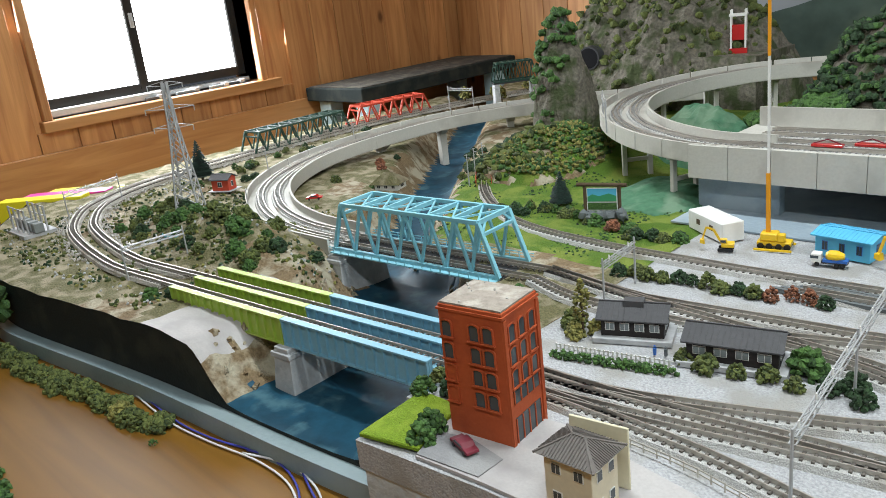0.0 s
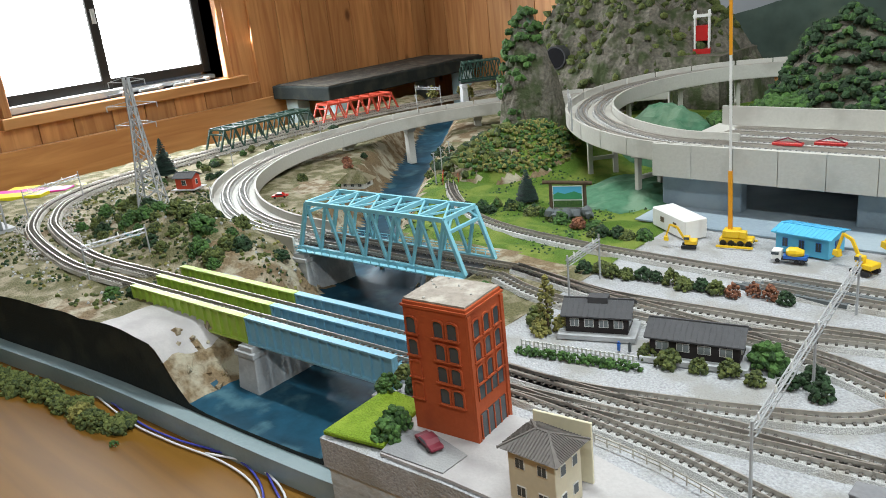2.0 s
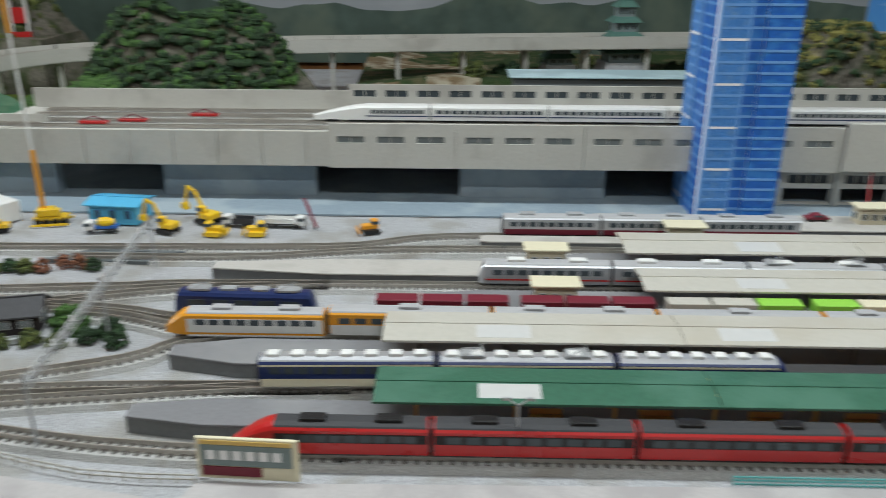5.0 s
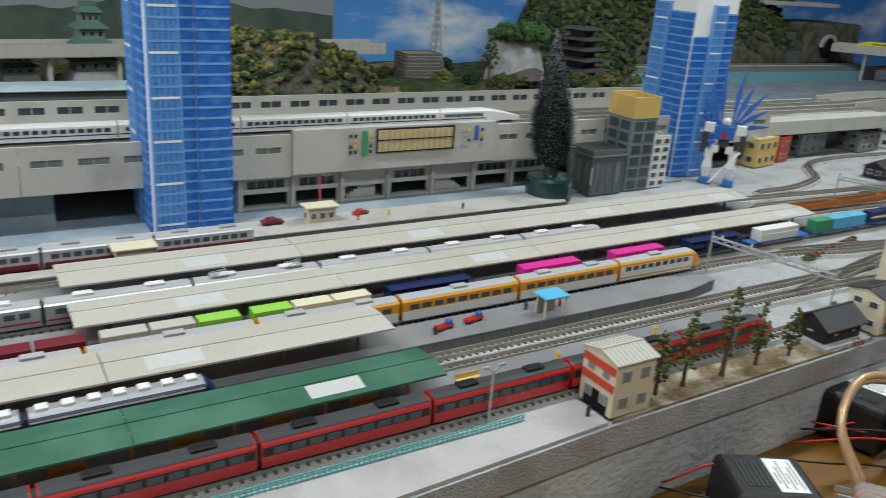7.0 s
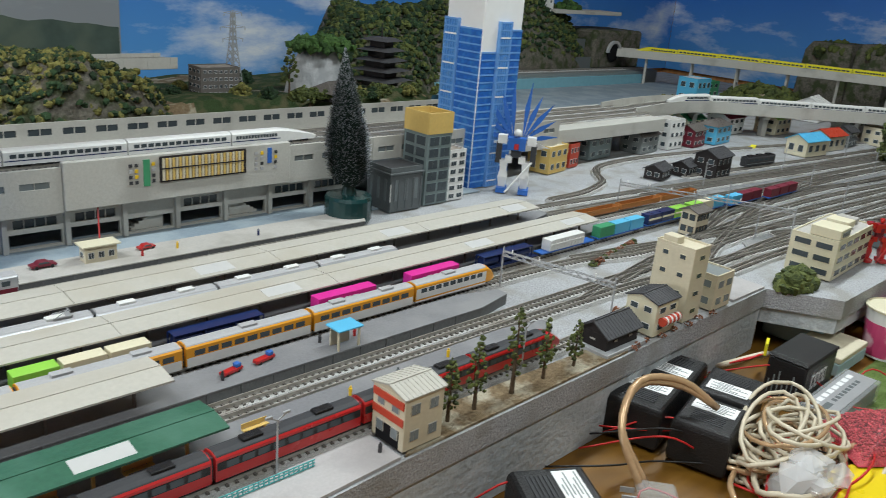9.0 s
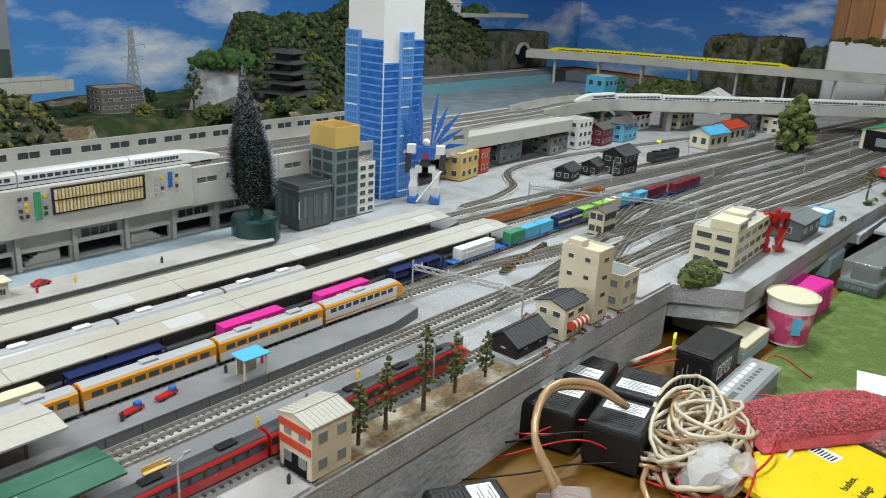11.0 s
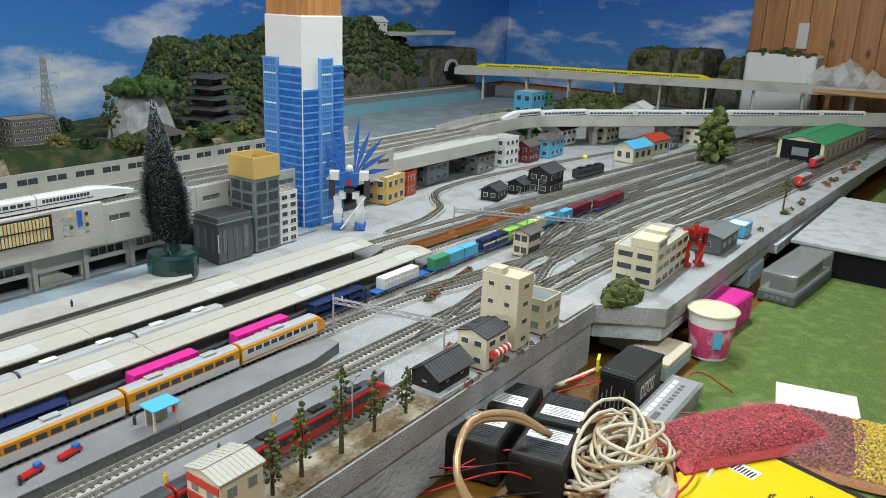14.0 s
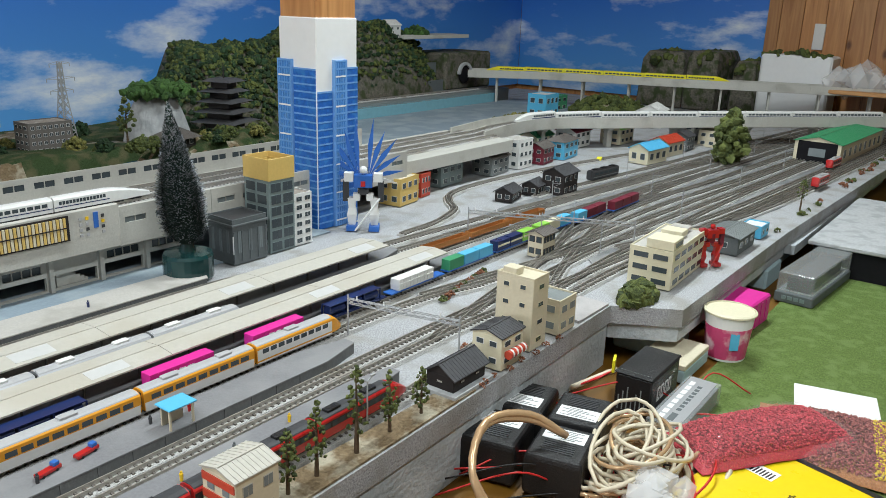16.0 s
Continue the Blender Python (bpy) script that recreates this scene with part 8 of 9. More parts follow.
for sx in (-0.013, -0.003, 0.008, 0.018):
    for sy in (-1, 1):
        part("wheel", Mesh().cyl((sx, sy * 0.007, 0.004), (sx, sy * 0.0105, 0.004), 0.004, n=10), "black", cr)
part("crane_house", Mesh().box(-0.014, 0.006, -0.009, 0.009, 0.0105, 0.02), "yellow", cr, bevel=0.001)
part("cab", Mesh().box(0.006, 0.015, -0.009, -0.001, 0.0105, 0.02), "yellow", cr, bevel=0.0008)
for s in (-1, 1):
    part("outrigger", Mesh().box(-0.02, 0.024, s * 0.015 - 0.0012, s * 0.015 + 0.0012, 0.0, 0.0025), "yellow", cr)
for z0, z1, r, c in ((0.018, 0.095, 0.003, "orange"), (0.095, 0.235, 0.0018, "white"), (0.235, 0.30, 0.0021, "truss_orange")):
    part("boom_section", Mesh().bar((-0.006 - 0.01 * (z0 - 0.018), 0, z0), (-0.006 - 0.01 * (z1 - 0.018), 0, z1), r * 1.6, r * 1.6), c if c in M else "orange", cr)
excavator(-0.03, 1.40, 200, "small yellow excavator beside the crane", 0.62)
ib = thing("steel_beam_stack", "stack of dark grey steel sections on the ground", "building material", at=pose(0.14, 1.316, 0, 0, 0, -2))
for i in range(6):
    part("steel_section", Mesh().box(-0.07 + 0.008 * i, 0.05 + 0.006 * i, -0.016 + 0.006 * i, -0.011 + 0.006 * i, 0.0, 0.004), "bank", ib)
bm_ = solid("red_girder", Mesh().bar((0.337, 1.452, 0.03), (0.358, 1.415, 0.004), 0.003), "dred", "dark red steel girder leaning on the ground", "girder")
solid("red_cable_post", Mesh().bar((1.075, 1.50, 0.002), (1.088, 1.535, 0.075), 0.002), "red", "red cable hanging down the station front", "cable")
for x, y, rz, lb in ((0.795, 1.357, 0, "beige waiting hut on the narrow platform"), (1.05, 1.44, 0, "beige kiosk on the side platform"), (0.628, 1.28, 0, "beige kiosk at the platform end"), (0.628, 1.187, 0, "beige platform kiosk near the canopy")):
    k = building("kiosk", lb, pose(x, y, 0.0125 if y < 1.4 else 0.0105, 0, 0, rz), 0.04, 0.018, 0.018, "beige", "flat", "canopy", 1, 3, 1, (0.5, 0.4), "glass", group="platform kiosks")
    part("roof_slab", Mesh().box(-0.024, 0.024, -0.013, 0.013, 0.0212, 0.0235), "cream", k, bevel=0.0005)
kk = thing("shelter", "small shelter with bright blue roof", "shelter", at=pose(1.157, 1.071, 0.013))
part("roof", Mesh().box(-0.016, 0.016, -0.012, 0.012, 0.022, 0.024), "skyb", kk, bevel=0.0005)
part("wall", Mesh().box(-0.012, 0.012, 0.007, 0.009, 0, 0.022), "beige", kk)
for x in (-0.013, 0.013):
    part("post", Mesh().box(x - 0.001, x + 0.001, -0.009, -0.007, 0, 0.022), "beige", kk)
for x, y in ((1.033, 1.082), (1.071, 1.086)):
    bn = thing("baggage_cart", "small red baggage cart", "cart", "carts", at=pose(x, y, 0.013, 0, 0, 12))
    part("tray", Mesh().box(-0.012, 0.012, -0.0035, 0.0035, 0.0015, 0.005), "red", bn, bevel=0.0005)
    part("load", Mesh().box(0.004, 0.01, -0.003, 0.003, 0.005, 0.009), "blue", bn, bevel=0.0005)
    part("axle", Mesh().cyl((-0.007, -0.0036, 0.0015), (-0.007, 0.0036, 0.0015), 0.0015, n=8).cyl((0.007, -0.0036, 0.0015), (0.007, 0.0036, 0.0015), 0.0015, n=8), "black", bn)
def figure(x, y, z, material):
    m = Mesh().cyl((0, 0, 0), (0, 0, 0.0072), 0.0016, 0.0019, 7)
    m.blob((0, 0, 0.0088), 0.0013, 1, 0.05, 0)
    ob = solid("figurine", m, material, "tiny plain plastic figurine", "figurine", "figurines")
    ob.matrix_basis = pose(x, y, z)
for i, (x, y, z, c) in enumerate(((0.045, 1.105, 0, "blue"), (0.055, 1.108, 0, "bank"), (1.02, 1.075, 0.013, "darkgrey"), (1.14, 1.09, 0.013, "darkgrey"), (1.17, 1.082, 0.013, "navy"), (1.18, 1.083, 0.013, "red"), (1.1, 0.985, 0.013, "yellow"), (1.16, 0.988, 0.013, "bank"), (1.23, 0.99, 0.013, "yellow"), (1.075, 0.91, 0.0015, "darkgrey"), (1.1, 1.425, 0.011, "red"), (1.15, 1.43, 0.011, "yellow"), (1.27, 1.425, 0.011, "navy"))):
    figure(x, y, z, c)
car(0.985, 1.445, 0.011, 2, "dred", "small dark red car at the side platform", 0.03)
car(1.115, 1.448, 0.011, 8, "red", "red car beside the kiosk", 0.024)
bb = thing("billboard", "cream-framed billboard with green and red panels", "billboard", at=pose(0.395, 0.925, 0.0, 0, 0, -3))
part("frame", Mesh().box(-0.034, 0.034, -0.0015, 0.0015, 0.002, 0.034), "cream", bb, bevel=0.0004)
part("panel", Mesh().box(-0.031, 0.031, -0.0022, -0.0015, 0.013, 0.029), "sage", bb)
part("panel_bar", Mesh().box(-0.031, 0.01, -0.0022, -0.0015, 0.005, 0.012), "dred", bb)
part("panel_bar", Mesh().box(-0.031, 0.031, -0.0022, -0.0015, 0.0295, 0.0325), "gold", bb)
for i in range(6):
    part("print_bar", Mesh().box(-0.027 + 0.009 * i, -0.021 + 0.009 * i, -0.0026, -0.0022, 0.018, 0.025), "paper", bb)
for x in (-0.033, 0.033):
    part("post", Mesh().box(x - 0.0015, x + 0.0015, 0.0015, 0.0035, 0, 0.032), "cream", bb)
st2 = thing("bench", "brown slatted platform bench", "bench", "benches", at=pose(0.9, 0.985, 0.013))
part("seat", Mesh().box(-0.012, 0.012, -0.003, 0.001, 0.003, 0.0038), "gold", st2)
part("backrest", Mesh().box(-0.012, 0.012, 0.001, 0.0018, 0.004, 0.0085), "gold", st2)
for x in (-0.009, 0.009):
    part("leg", Mesh().box(x - 0.0006, x + 0.0006, -0.0025, 0.001, 0, 0.003), "gold", st2)
for x in (0.6, 0.68, 0.76, 0.83, 1.0):
    copy_thing(st2, pose(x, 0.985, 0.013))

# ---- back country behind the station ----
def back_field(x0, x1, y0, y1, f, mats, label, n=0.02, pick=None):
    m = Mesh()
    nx_, ny_ = int((x1 - x0) / n), int((y1 - y0) / n)
    m.v = [(x0 + i * n, y0 + j * n, f(x0 + i * n, y0 + j * n)) for i in range(nx_ + 1) for j in range(ny_ + 1)]
    m.f = [(i * (ny_ + 1) + j, (i + 1) * (ny_ + 1) + j, (i + 1) * (ny_ + 1) + j + 1, i * (ny_ + 1) + j + 1) for i in range(nx_) for j in range(ny_)]
    m.mi = [pick(*m.v[q[0]]) if pick else 0 for q in m.f]
    return solid("back_ground", m, mats, label, "ground", kind="structure", smooth=True)


def f_left(x, y):
    return 0.004 + 0.045 * max(0, min(1, (y - 1.85) / 0.3)) * (0.8 + 0.5 * noise.noise((x * 5, y * 5, 2))) - (0.035 if 2.12 < y < 2.25 and 0.35 < x < 2.35 else 0)


bgd = back_field(0.3, 2.4, 1.78, 2.76, f_left, ["grass_dark", "water", "earth"], "dark wooded ground behind the station", pick=lambda x, y, z: 1 if 2.13 < y < 2.24 and x > 1.35 else (2 if noise.noise((x * 7, y * 7, 1)) > 0.2 else 0))
for i in range(75):
    rr = random.Random(i + 2000)
    x, y = rr.uniform(0.35, 2.35), rr.choice([rr.uniform(1.8, 2.08), rr.uniform(2.3, 2.55)])
    if 0.9 < x < 1.42 and y < 2.12:
        continue
    r = rr.uniform(0.016, 0.034)
    bush(x, y, f_left(x, y) - 0.003, r, r * 1.1, rr.choice(["bush_c", "bush_a", "bush_c", "bush_a", "bush_y" if x > 1.5 else "bush_c"]), "dark shrub behind the station", n=60)
for o in (2.10, 2.135):
    track("rear", smooth_path([(0.3, o, 0.03), (0.9, o - 0.02, 0.035), (1.3, o + 0.05, 0.035)]), group="rear tracks", label="rails of the rear line in shade")


def castle(x, y, z, s, tiers, label):
    t = thing("castle_keep", label, "castle", "castle", at=pose(x, y, z, 0, 0, 8))
    w = 0.05 * s
    zz = 0.0
    part("stone_base", Mesh().loft([[(i * w * 0.75, j * w * 0.65, 0) for i, j in ((-1, -1), (1, -1), (1, 1), (-1, 1))], [(i * w * 0.6, j * w * 0.5, 0.02 * s) for i, j in ((-1, -1), (1, -1), (1, 1), (-1, 1))]]), "stone", t)
    zz = 0.02 * s
    for k in range(tiers):
        f = 1 - 0.17 * k
        part("storey", Mesh().box(-w * 0.52 * f, w * 0.52 * f, -w * 0.42 * f, w * 0.42 * f, zz, zz + 0.016 * s), "sage", t)
        for i in range(3):
            xx = -w * 0.34 * f + w * 0.34 * f * i
            part("window", Mesh().box(xx - 0.002 * s, xx + 0.002 * s, -w * 0.42 * f - 0.0005, -w * 0.42 * f, zz + 0.005 * s, zz + 0.011 * s), "void", t)
        a = [(i * w * 0.72 * f, j * w * 0.62 * f, zz + 0.0155 * s) for i, j in ((-1, -1), (1, -1), (1, 1), (-1, 1))]
        b = [(i * w * 0.44 * f, j * w * 0.34 * f, zz + 0.0235 * s) for i, j in ((-1, -1), (1, -1), (1, 1), (-1, 1))]
        part("roof", Mesh().loft([a, b]), "castle_roof", t)
        zz += 0.022 * s
    part("ridge", Mesh().bar((-w * 0.2, 0, zz + 0.004 * s), (w * 0.2, 0, zz + 0.004 * s), 0.012 * s, 0.008 * s), "castle_roof", t)
    return t


M["castle_roof"] = mat("verdigris_roof", (0.09, 0.19, 0.16), 0.7, 0.15, 300, 0.1)
castle(0.91, 2.40, 0.04, 1.5, 4, "green-roofed castle keep on stone base")
castle(0.765, 2.40, 0.04, 1.1, 2, "small green-roofed castle turret")
solid("pale_hall", Mesh().box(0.63, 0.99, 1.90, 1.98, 0.0, 0.11), "bank", "long dark hall behind the deck", "building")
solid("hall_roof", Mesh().box(0.62, 1.0, 1.895, 1.985, 0.1105, 0.1135), "foam_blue", "pale blue flat roof of the hall", "roof", bevel=0.001)
building("brown_hotel", "brown hotel block with rows of windows", pose(1.74, 2.42, 0.03, 0, 0, 0), 0.11, 0.07, 0.075, "tile_grey", "flat", "roof_dust", 4, 7, 3, (0.5, 0.4), "glass")

# pagoda hill
ph = mound("wooded_hill", 2.36, 2.55, 0.25, 0.2, 0.27, 0.0, ["grass_dark", "rock"], "steep wooded hill behind the pagoda", 50, 0.7, freq=7, flat=0.2)
phs = surface(ph)
scatter("shrubbery", 2.37, 2.5, 0.22, 0.15, phs, 1300, 0.0085, "bush_a", "olive foliage on the pagoda hill", 51)
scatter("shrubbery", 2.36, 2.5, 0.22, 0.15, phs, 1300, 0.0085, "bush_c", "dark foliage on the pagoda hill", 52)
cl = thing("grey_cliff", "pale violet-grey cliff block with overhanging greenery", "cliff")
part("cliff_block", mound("cliff_block", 1.98, 2.30, 0.1, 0.07, 0.185, 0.0, ["stone"], "", 61, 0.3, flat=0.6, n=24).data, None, cl)
bpy.data.objects.remove([o for o in bpy.data.objects if o.name.startswith("cliff_block") and o.parent is None][0])
cr2 = Mesh().clump((1.98, 2.28, 0.17), 0.1, 0.06, 0.03, 160, 0.011, 5)
part("overgrowth", cr2, "bush_b", cl, "leafy overgrowth on the cliff top")


def pagoda(x, y, z, s):
    t = thing("pagoda", "dark five-storey wooden pagoda", "pagoda", at=pose(x, y, z, 0, 0, 20))
    zz = 0
    for k in range(5):
        f = 1 - 0.09 * k
        part("storey", Mesh().box(-0.03 * s * f, 0.03 * s * f, -0.03 * s * f, 0.03 * s * f, zz, zz + 0.014 * s), "darkwood", t)
        q = 0.056 * s * f
        part("eave", Mesh().loft([[(i * q, j * q, zz + 0.0135 * s) for i, j in ((-1, -1), (0, -0.96), (1, -1), (0.96, 0), (1, 1), (0, 0.96), (-1, 1), (-0.96, 0))],
                                  [(i * q * 0.6, j * q * 0.6, zz + 0.02 * s) for i, j in ((-1, -1), (0, -1), (1, -1), (1, 0), (1, 1), (0, 1), (-1, 1), (-1, 0))]]), "tile", t)
        zz += 0.0215 * s
    part("finial", Mesh().cyl((0, 0, zz - 0.003), (0, 0, zz + 0.03 * s), 0.002 * s, 0.0008, 6), "darkwood", t)
    return t


pagoda(2.16, 2.25, 0.07, 1.25)
mound("garden_terrace", 2.1, 2.2, 0.24, 0.14, 0.075, 0.0, ["grass_dark", "earth"], "mossy garden terrace under the pagoda", 71, 0.5, flat=0.3, n=30)
building("temple", "small temple with grey tiled hip roof", pose(1.93, 2.16, 0.055, 0, 0, 15), 0.09, 0.06, 0.022, "darkwood", "hip", "tile_grey", 1, 3, 1, (0.5, 0.5), rise=0.8, eave=0.012)
for i in range(46):
    rr = random.Random(i + 3000)
    x, y = rr.uniform(1.72, 2.4), rr.uniform(2.02, 2.2)
    r = rr.uniform(0.014, 0.028)
    bush(x, y, 0.045 + (0.02 if y > 2.1 else -0.02), r, r, rr.choice(["bush_a", "bush_c", "bush_y", "bush_a", "bush_r" if i % 5 == 0 else "bush_a"]), "garden shrub below the pagoda", n=50)
tree(1.86, 2.25, 0.05, 0.12, 0.025, "bush_a", "slender pine in the temple garden", 0.35, 60)
pylon(1.84, 2.5, 0.02, 0.22, 10)

# channel with pale blue wall, hillside terraces and far line
solid("channel_water", Mesh().box(2.42, 3.9, 2.05, 2.40, 0.0, 0.008), "road_blue", "grey-blue painted channel behind the deck", "water", kind="structure")
solid("channel_wall", Mesh().prism([(2.42, 2.40), (3.75, 2.40), (3.75, 2.43), (2.42, 2.43)], 0.0, 0.045), "pool", "light blue channel wall", "wall", kind="structure")
solid("channel_quay", Mesh().box(2.42, 3.9, 2.432, 2.55, 0.0, 0.055), "midgrey", "grey quay above the channel", "quay", kind="structure")
track("quay", straight((2.42, 2.48), (3.85, 2.48), 0.056), group="rear tracks", label="rails on the quay")
th = mound("terraced_hill", 3.05, 2.68, 0.62, 0.19, 0.30, 0.04, ["grass_dark", "rock"], "dark terraced hillside with walls", 80, 0.6, flat=0.2, n=50, freq=6)
ts = surface(th)
scatter("shrubbery", 3.0, 2.62, 0.58, 0.12, ts, 1900, 0.0085, "bush_a", "olive foliage on the terraces", 81)
scatter("shrubbery", 3.0, 2.62, 0.58, 0.12, ts, 1900, 0.0085, "bush_c", "dark foliage on the terraces", 82)
for z, y, x0, x1 in ((0.10, 2.545, 2.5, 3.7), (0.17, 2.585, 2.75, 3.6)):
    solid("retaining_wall", Mesh().box(x0, x1, y, y + 0.012, z - 0.05, z), "bank", "dark stone retaining wall on the hillside", "wall", "retaining walls", bevel=0.001)
building("white_tower_house", "white tower house on the hilltop", pose(3.28, 2.62, 0.24), 0.07, 0.06, 0.085, "white", "gable", "white", 3, 2, 2, (0.25, 0.3), rise=0.6)
solid("hilltop_terrace", Mesh().box(3.3, 3.75, 2.56, 2.68, 0.27, 0.285), "concrete", "pale concrete hilltop terrace on walls", "terrace", bevel=0.001)
bush(3.45, 2.62, 0.284, 0.06, 0.03, "bush_b", "green hedge on the hilltop terrace", n=60)
gt = thing("white_gate", "small white pillared gate on the hill", "gate", at=pose(2.98, 2.545, 0.17))
for i in range(4):
    part("pillar", Mesh().box(-0.045 + 0.03 * i - 0.003, -0.045 + 0.03 * i + 0.003, -0.004, 0.004, 0, 0.045), "stone", gt)
part("lintel", Mesh().box(-0.055, 0.055, -0.006, 0.006, 0.045, 0.052), "stone", gt, bevel=0.001)
tp = thing("tunnel_portal", "pale stone tunnel portal in the hillside", "tunnel", at=pose(3.68, 2.53, 0.10))
arch = Mesh()
arch.loft([[(math.cos(a) * r, d, math.sin(a) * r + 0.02) for a in (math.pi * i / 12 for i in range(13))] + [(math.cos(math.pi * (12 - i) / 12) * (r - 0.012), d, math.sin(math.pi * (12 - i) / 12) * (r - 0.012) + 0.02) for i in range(13)] for r, d in ((0.05, -0.012), (0.05, 0.0))])
part("arch", arch, "stone", tp)
# near-black disc where the portal would only be in shade
part("bore", Mesh().cyl((0, -0.004, 0.02), (0, 0.0, 0.02), 0.04, 0.04, 20), "void", tp)
solid("portal_shoulder", Mesh().box(3.55, 3.9, 2.535, 2.75, 0.05, 0.21), "rock", "dark rock shoulder round the tunnel", "rocks", bevel=0.01)

# elevated lines at the far end
deck_on = smooth_path([(2.45, 1.64, 0.084), (2.68, 1.675, 0.083), (2.86, 1.655, 0.082), (3.08, 1.54, 0.076), (3.42, 1.25, 0.078), (3.8, 0.9, 0.08), (4.2, 0.5, 0.08)])
viaduct(deck_on, 0.1, "pale elevated line curving past the town", parapet=0.02, joints=0.12)
for i in range(8, len(deck_on) - 2, 12):
    p, q = deck_on[i], deck_on[i + 1]
    viaduct_pier(p[0], p[1], p[2] - 0.014, -0.003, math.degrees(math.atan2(q[1] - p[1], q[0] - p[0])) + 90)
upper = smooth_path([(3.68, 2.5, 0.125), (3.83, 2.2, 0.13), (3.95, 1.8, 0.133), (4.08, 1.4, 0.136), (4.22, 1.0, 0.138), (4.35, 0.6, 0.14)])
viaduct(upper, 0.1, "pale high viaduct across the end of the layout", parapet=0.018, joints=0.12)
for i in range(6, len(upper) - 2, 9):
    p, q = upper[i], upper[i + 1]
    viaduct_pier(p[0], p[1], p[2] - 0.014, -0.003, math.degrees(math.atan2(q[1] - p[1], q[0] - p[0])) + 90, True)
for k, (q, a) in enumerate(along(shifted(upper, 0.016), 0.16, 0.167)):
    if k < 6:
        coach("yellow inspection train coach with blue stripe", 0.165, "lemon", "lemon", [(0.3, 0.36, "blue")], pose(q.x, q.y, q.z + RZ, 0, 0, a), group="yellow train", units=0, nose=(0.05 if k == 0 else 0, 0.05 if k == 5 else 0), w=0.021, cells=10)
for k, (q, a) in enumerate(along(shifted(deck_on, 0.016), 0.36, 0.167)):
    if k < 8:
        coach("white bullet train coach on the curved line", 0.165, "white", "white", [(0.3, 0.42, "navy")], pose(q.x, q.y, q.z + RZ, 0, 0, a), group="curved bullet train", units=0, nose=(0.06 if k == 0 else 0, 0), w=0.021, cells=12)
fl_ = mound("green_island", 3.72, 1.85, 0.18, 0.16, 0.07, -0.003, ["grass_dark", "scrub"], "low scrubby hill at the far end", 90, 0.6, n=26)
scatter("shrubbery", 3.72, 1.85, 0.16, 0.14, surface(fl_), 320, 0.012, "bush_a", "olive foliage at the far end", 91)
sc = mound("dry_bank", 3.2, 1.95, 0.3, 0.1, 0.03, -0.003, ["scrub"], "dry yellow bank beside the channel", 93, 0.6, n=26)
scatter("shrubbery", 3.2, 1.95, 0.28, 0.08, surface(sc), 260, 0.009, "bush_y", "dry yellow tufts on the bank", 94)
home(3.62, 1.62, 10, 0.12, 0.09, 0.06, "white", "gable", "white", "white house below the high viaduct")
home(3.5, 2.02, 0, 0.1, 0.08, 0.09, "skyb", "flat", "white", "blue and white block by the channel")
home(3.72, 2.1, 0, 0.14, 0.06, 0.06, "green", "flat", "green", "green shop block with pale sign")
rwl = thing("end_crag", "dark crag with moss along the end wall", "cliff")
for y, w, h in ((1.86, 0.11, 0.24), (1.68, 0.075, 0.25), (1.5, 0.05, 0.22)):
    m = Mesh()
    m.loft([[(4.42 + a * 0.16 * f, y + b * w * f, z) for a, b in ((-1, -0.9), (0, -1.05), (1, -0.9), (1, 0.9), (0, 1.02), (-1, 0.92))] for f, z in ((1.05, 0.0), (1.0, h * 0.5), (0.96, h * 0.85), (0.8, h))])
    part("crag_block", m, "rock", rwl, bevel=0.004)
    part("moss", Mesh().clump((4.38, y, h * 0.82), 0.15, w, 0.04, 90, 0.016, int(y * 100)), "bush_a", rwl)
fc = solid("paper_cliff", Mesh().box(4.3, 4.45, 1.17, 1.45, 0.0, 0.255), "paper", "white crumpled paper block by the end wall", "paper block", bevel=0.008)
mo = Mesh().clump((4.34, 1.32, 0.25), 0.06, 0.14, 0.02, 40, 0.012, 3)
solid("moss_cap", mo, "bush_a", "moss on top of the paper block", "moss", kind="stuff")
solid("thermometer", Mesh().box(XR - 0.012, XR - 0.001, 1.28, 1.325, 0.27, 0.38), "white", "white strip thermometer on the end wall", "thermometer", bevel=0.002)
pb = Mesh()
for i in range(26):
    rr = random.Random(i)
    pb.blob((4.25 + rr.uniform(-0.06, 0.06), 0.98 + rr.uniform(-0.18, 0.18), 0.17 + rr.uniform(-0.02, 0.03)), rr.uniform(0.03, 0.055), i, 0.35, 0)
solid("plastic_bag", pb, "wrap", "crumpled clear plastic bag on the shelf", "bag")
solid("end_shelf", Mesh().box(4.12, 4.58, 0.7, 1.15, 0.13, 0.145), "pine_h", "narrow pine shelf at the end wall", "shelf", bevel=0.002)

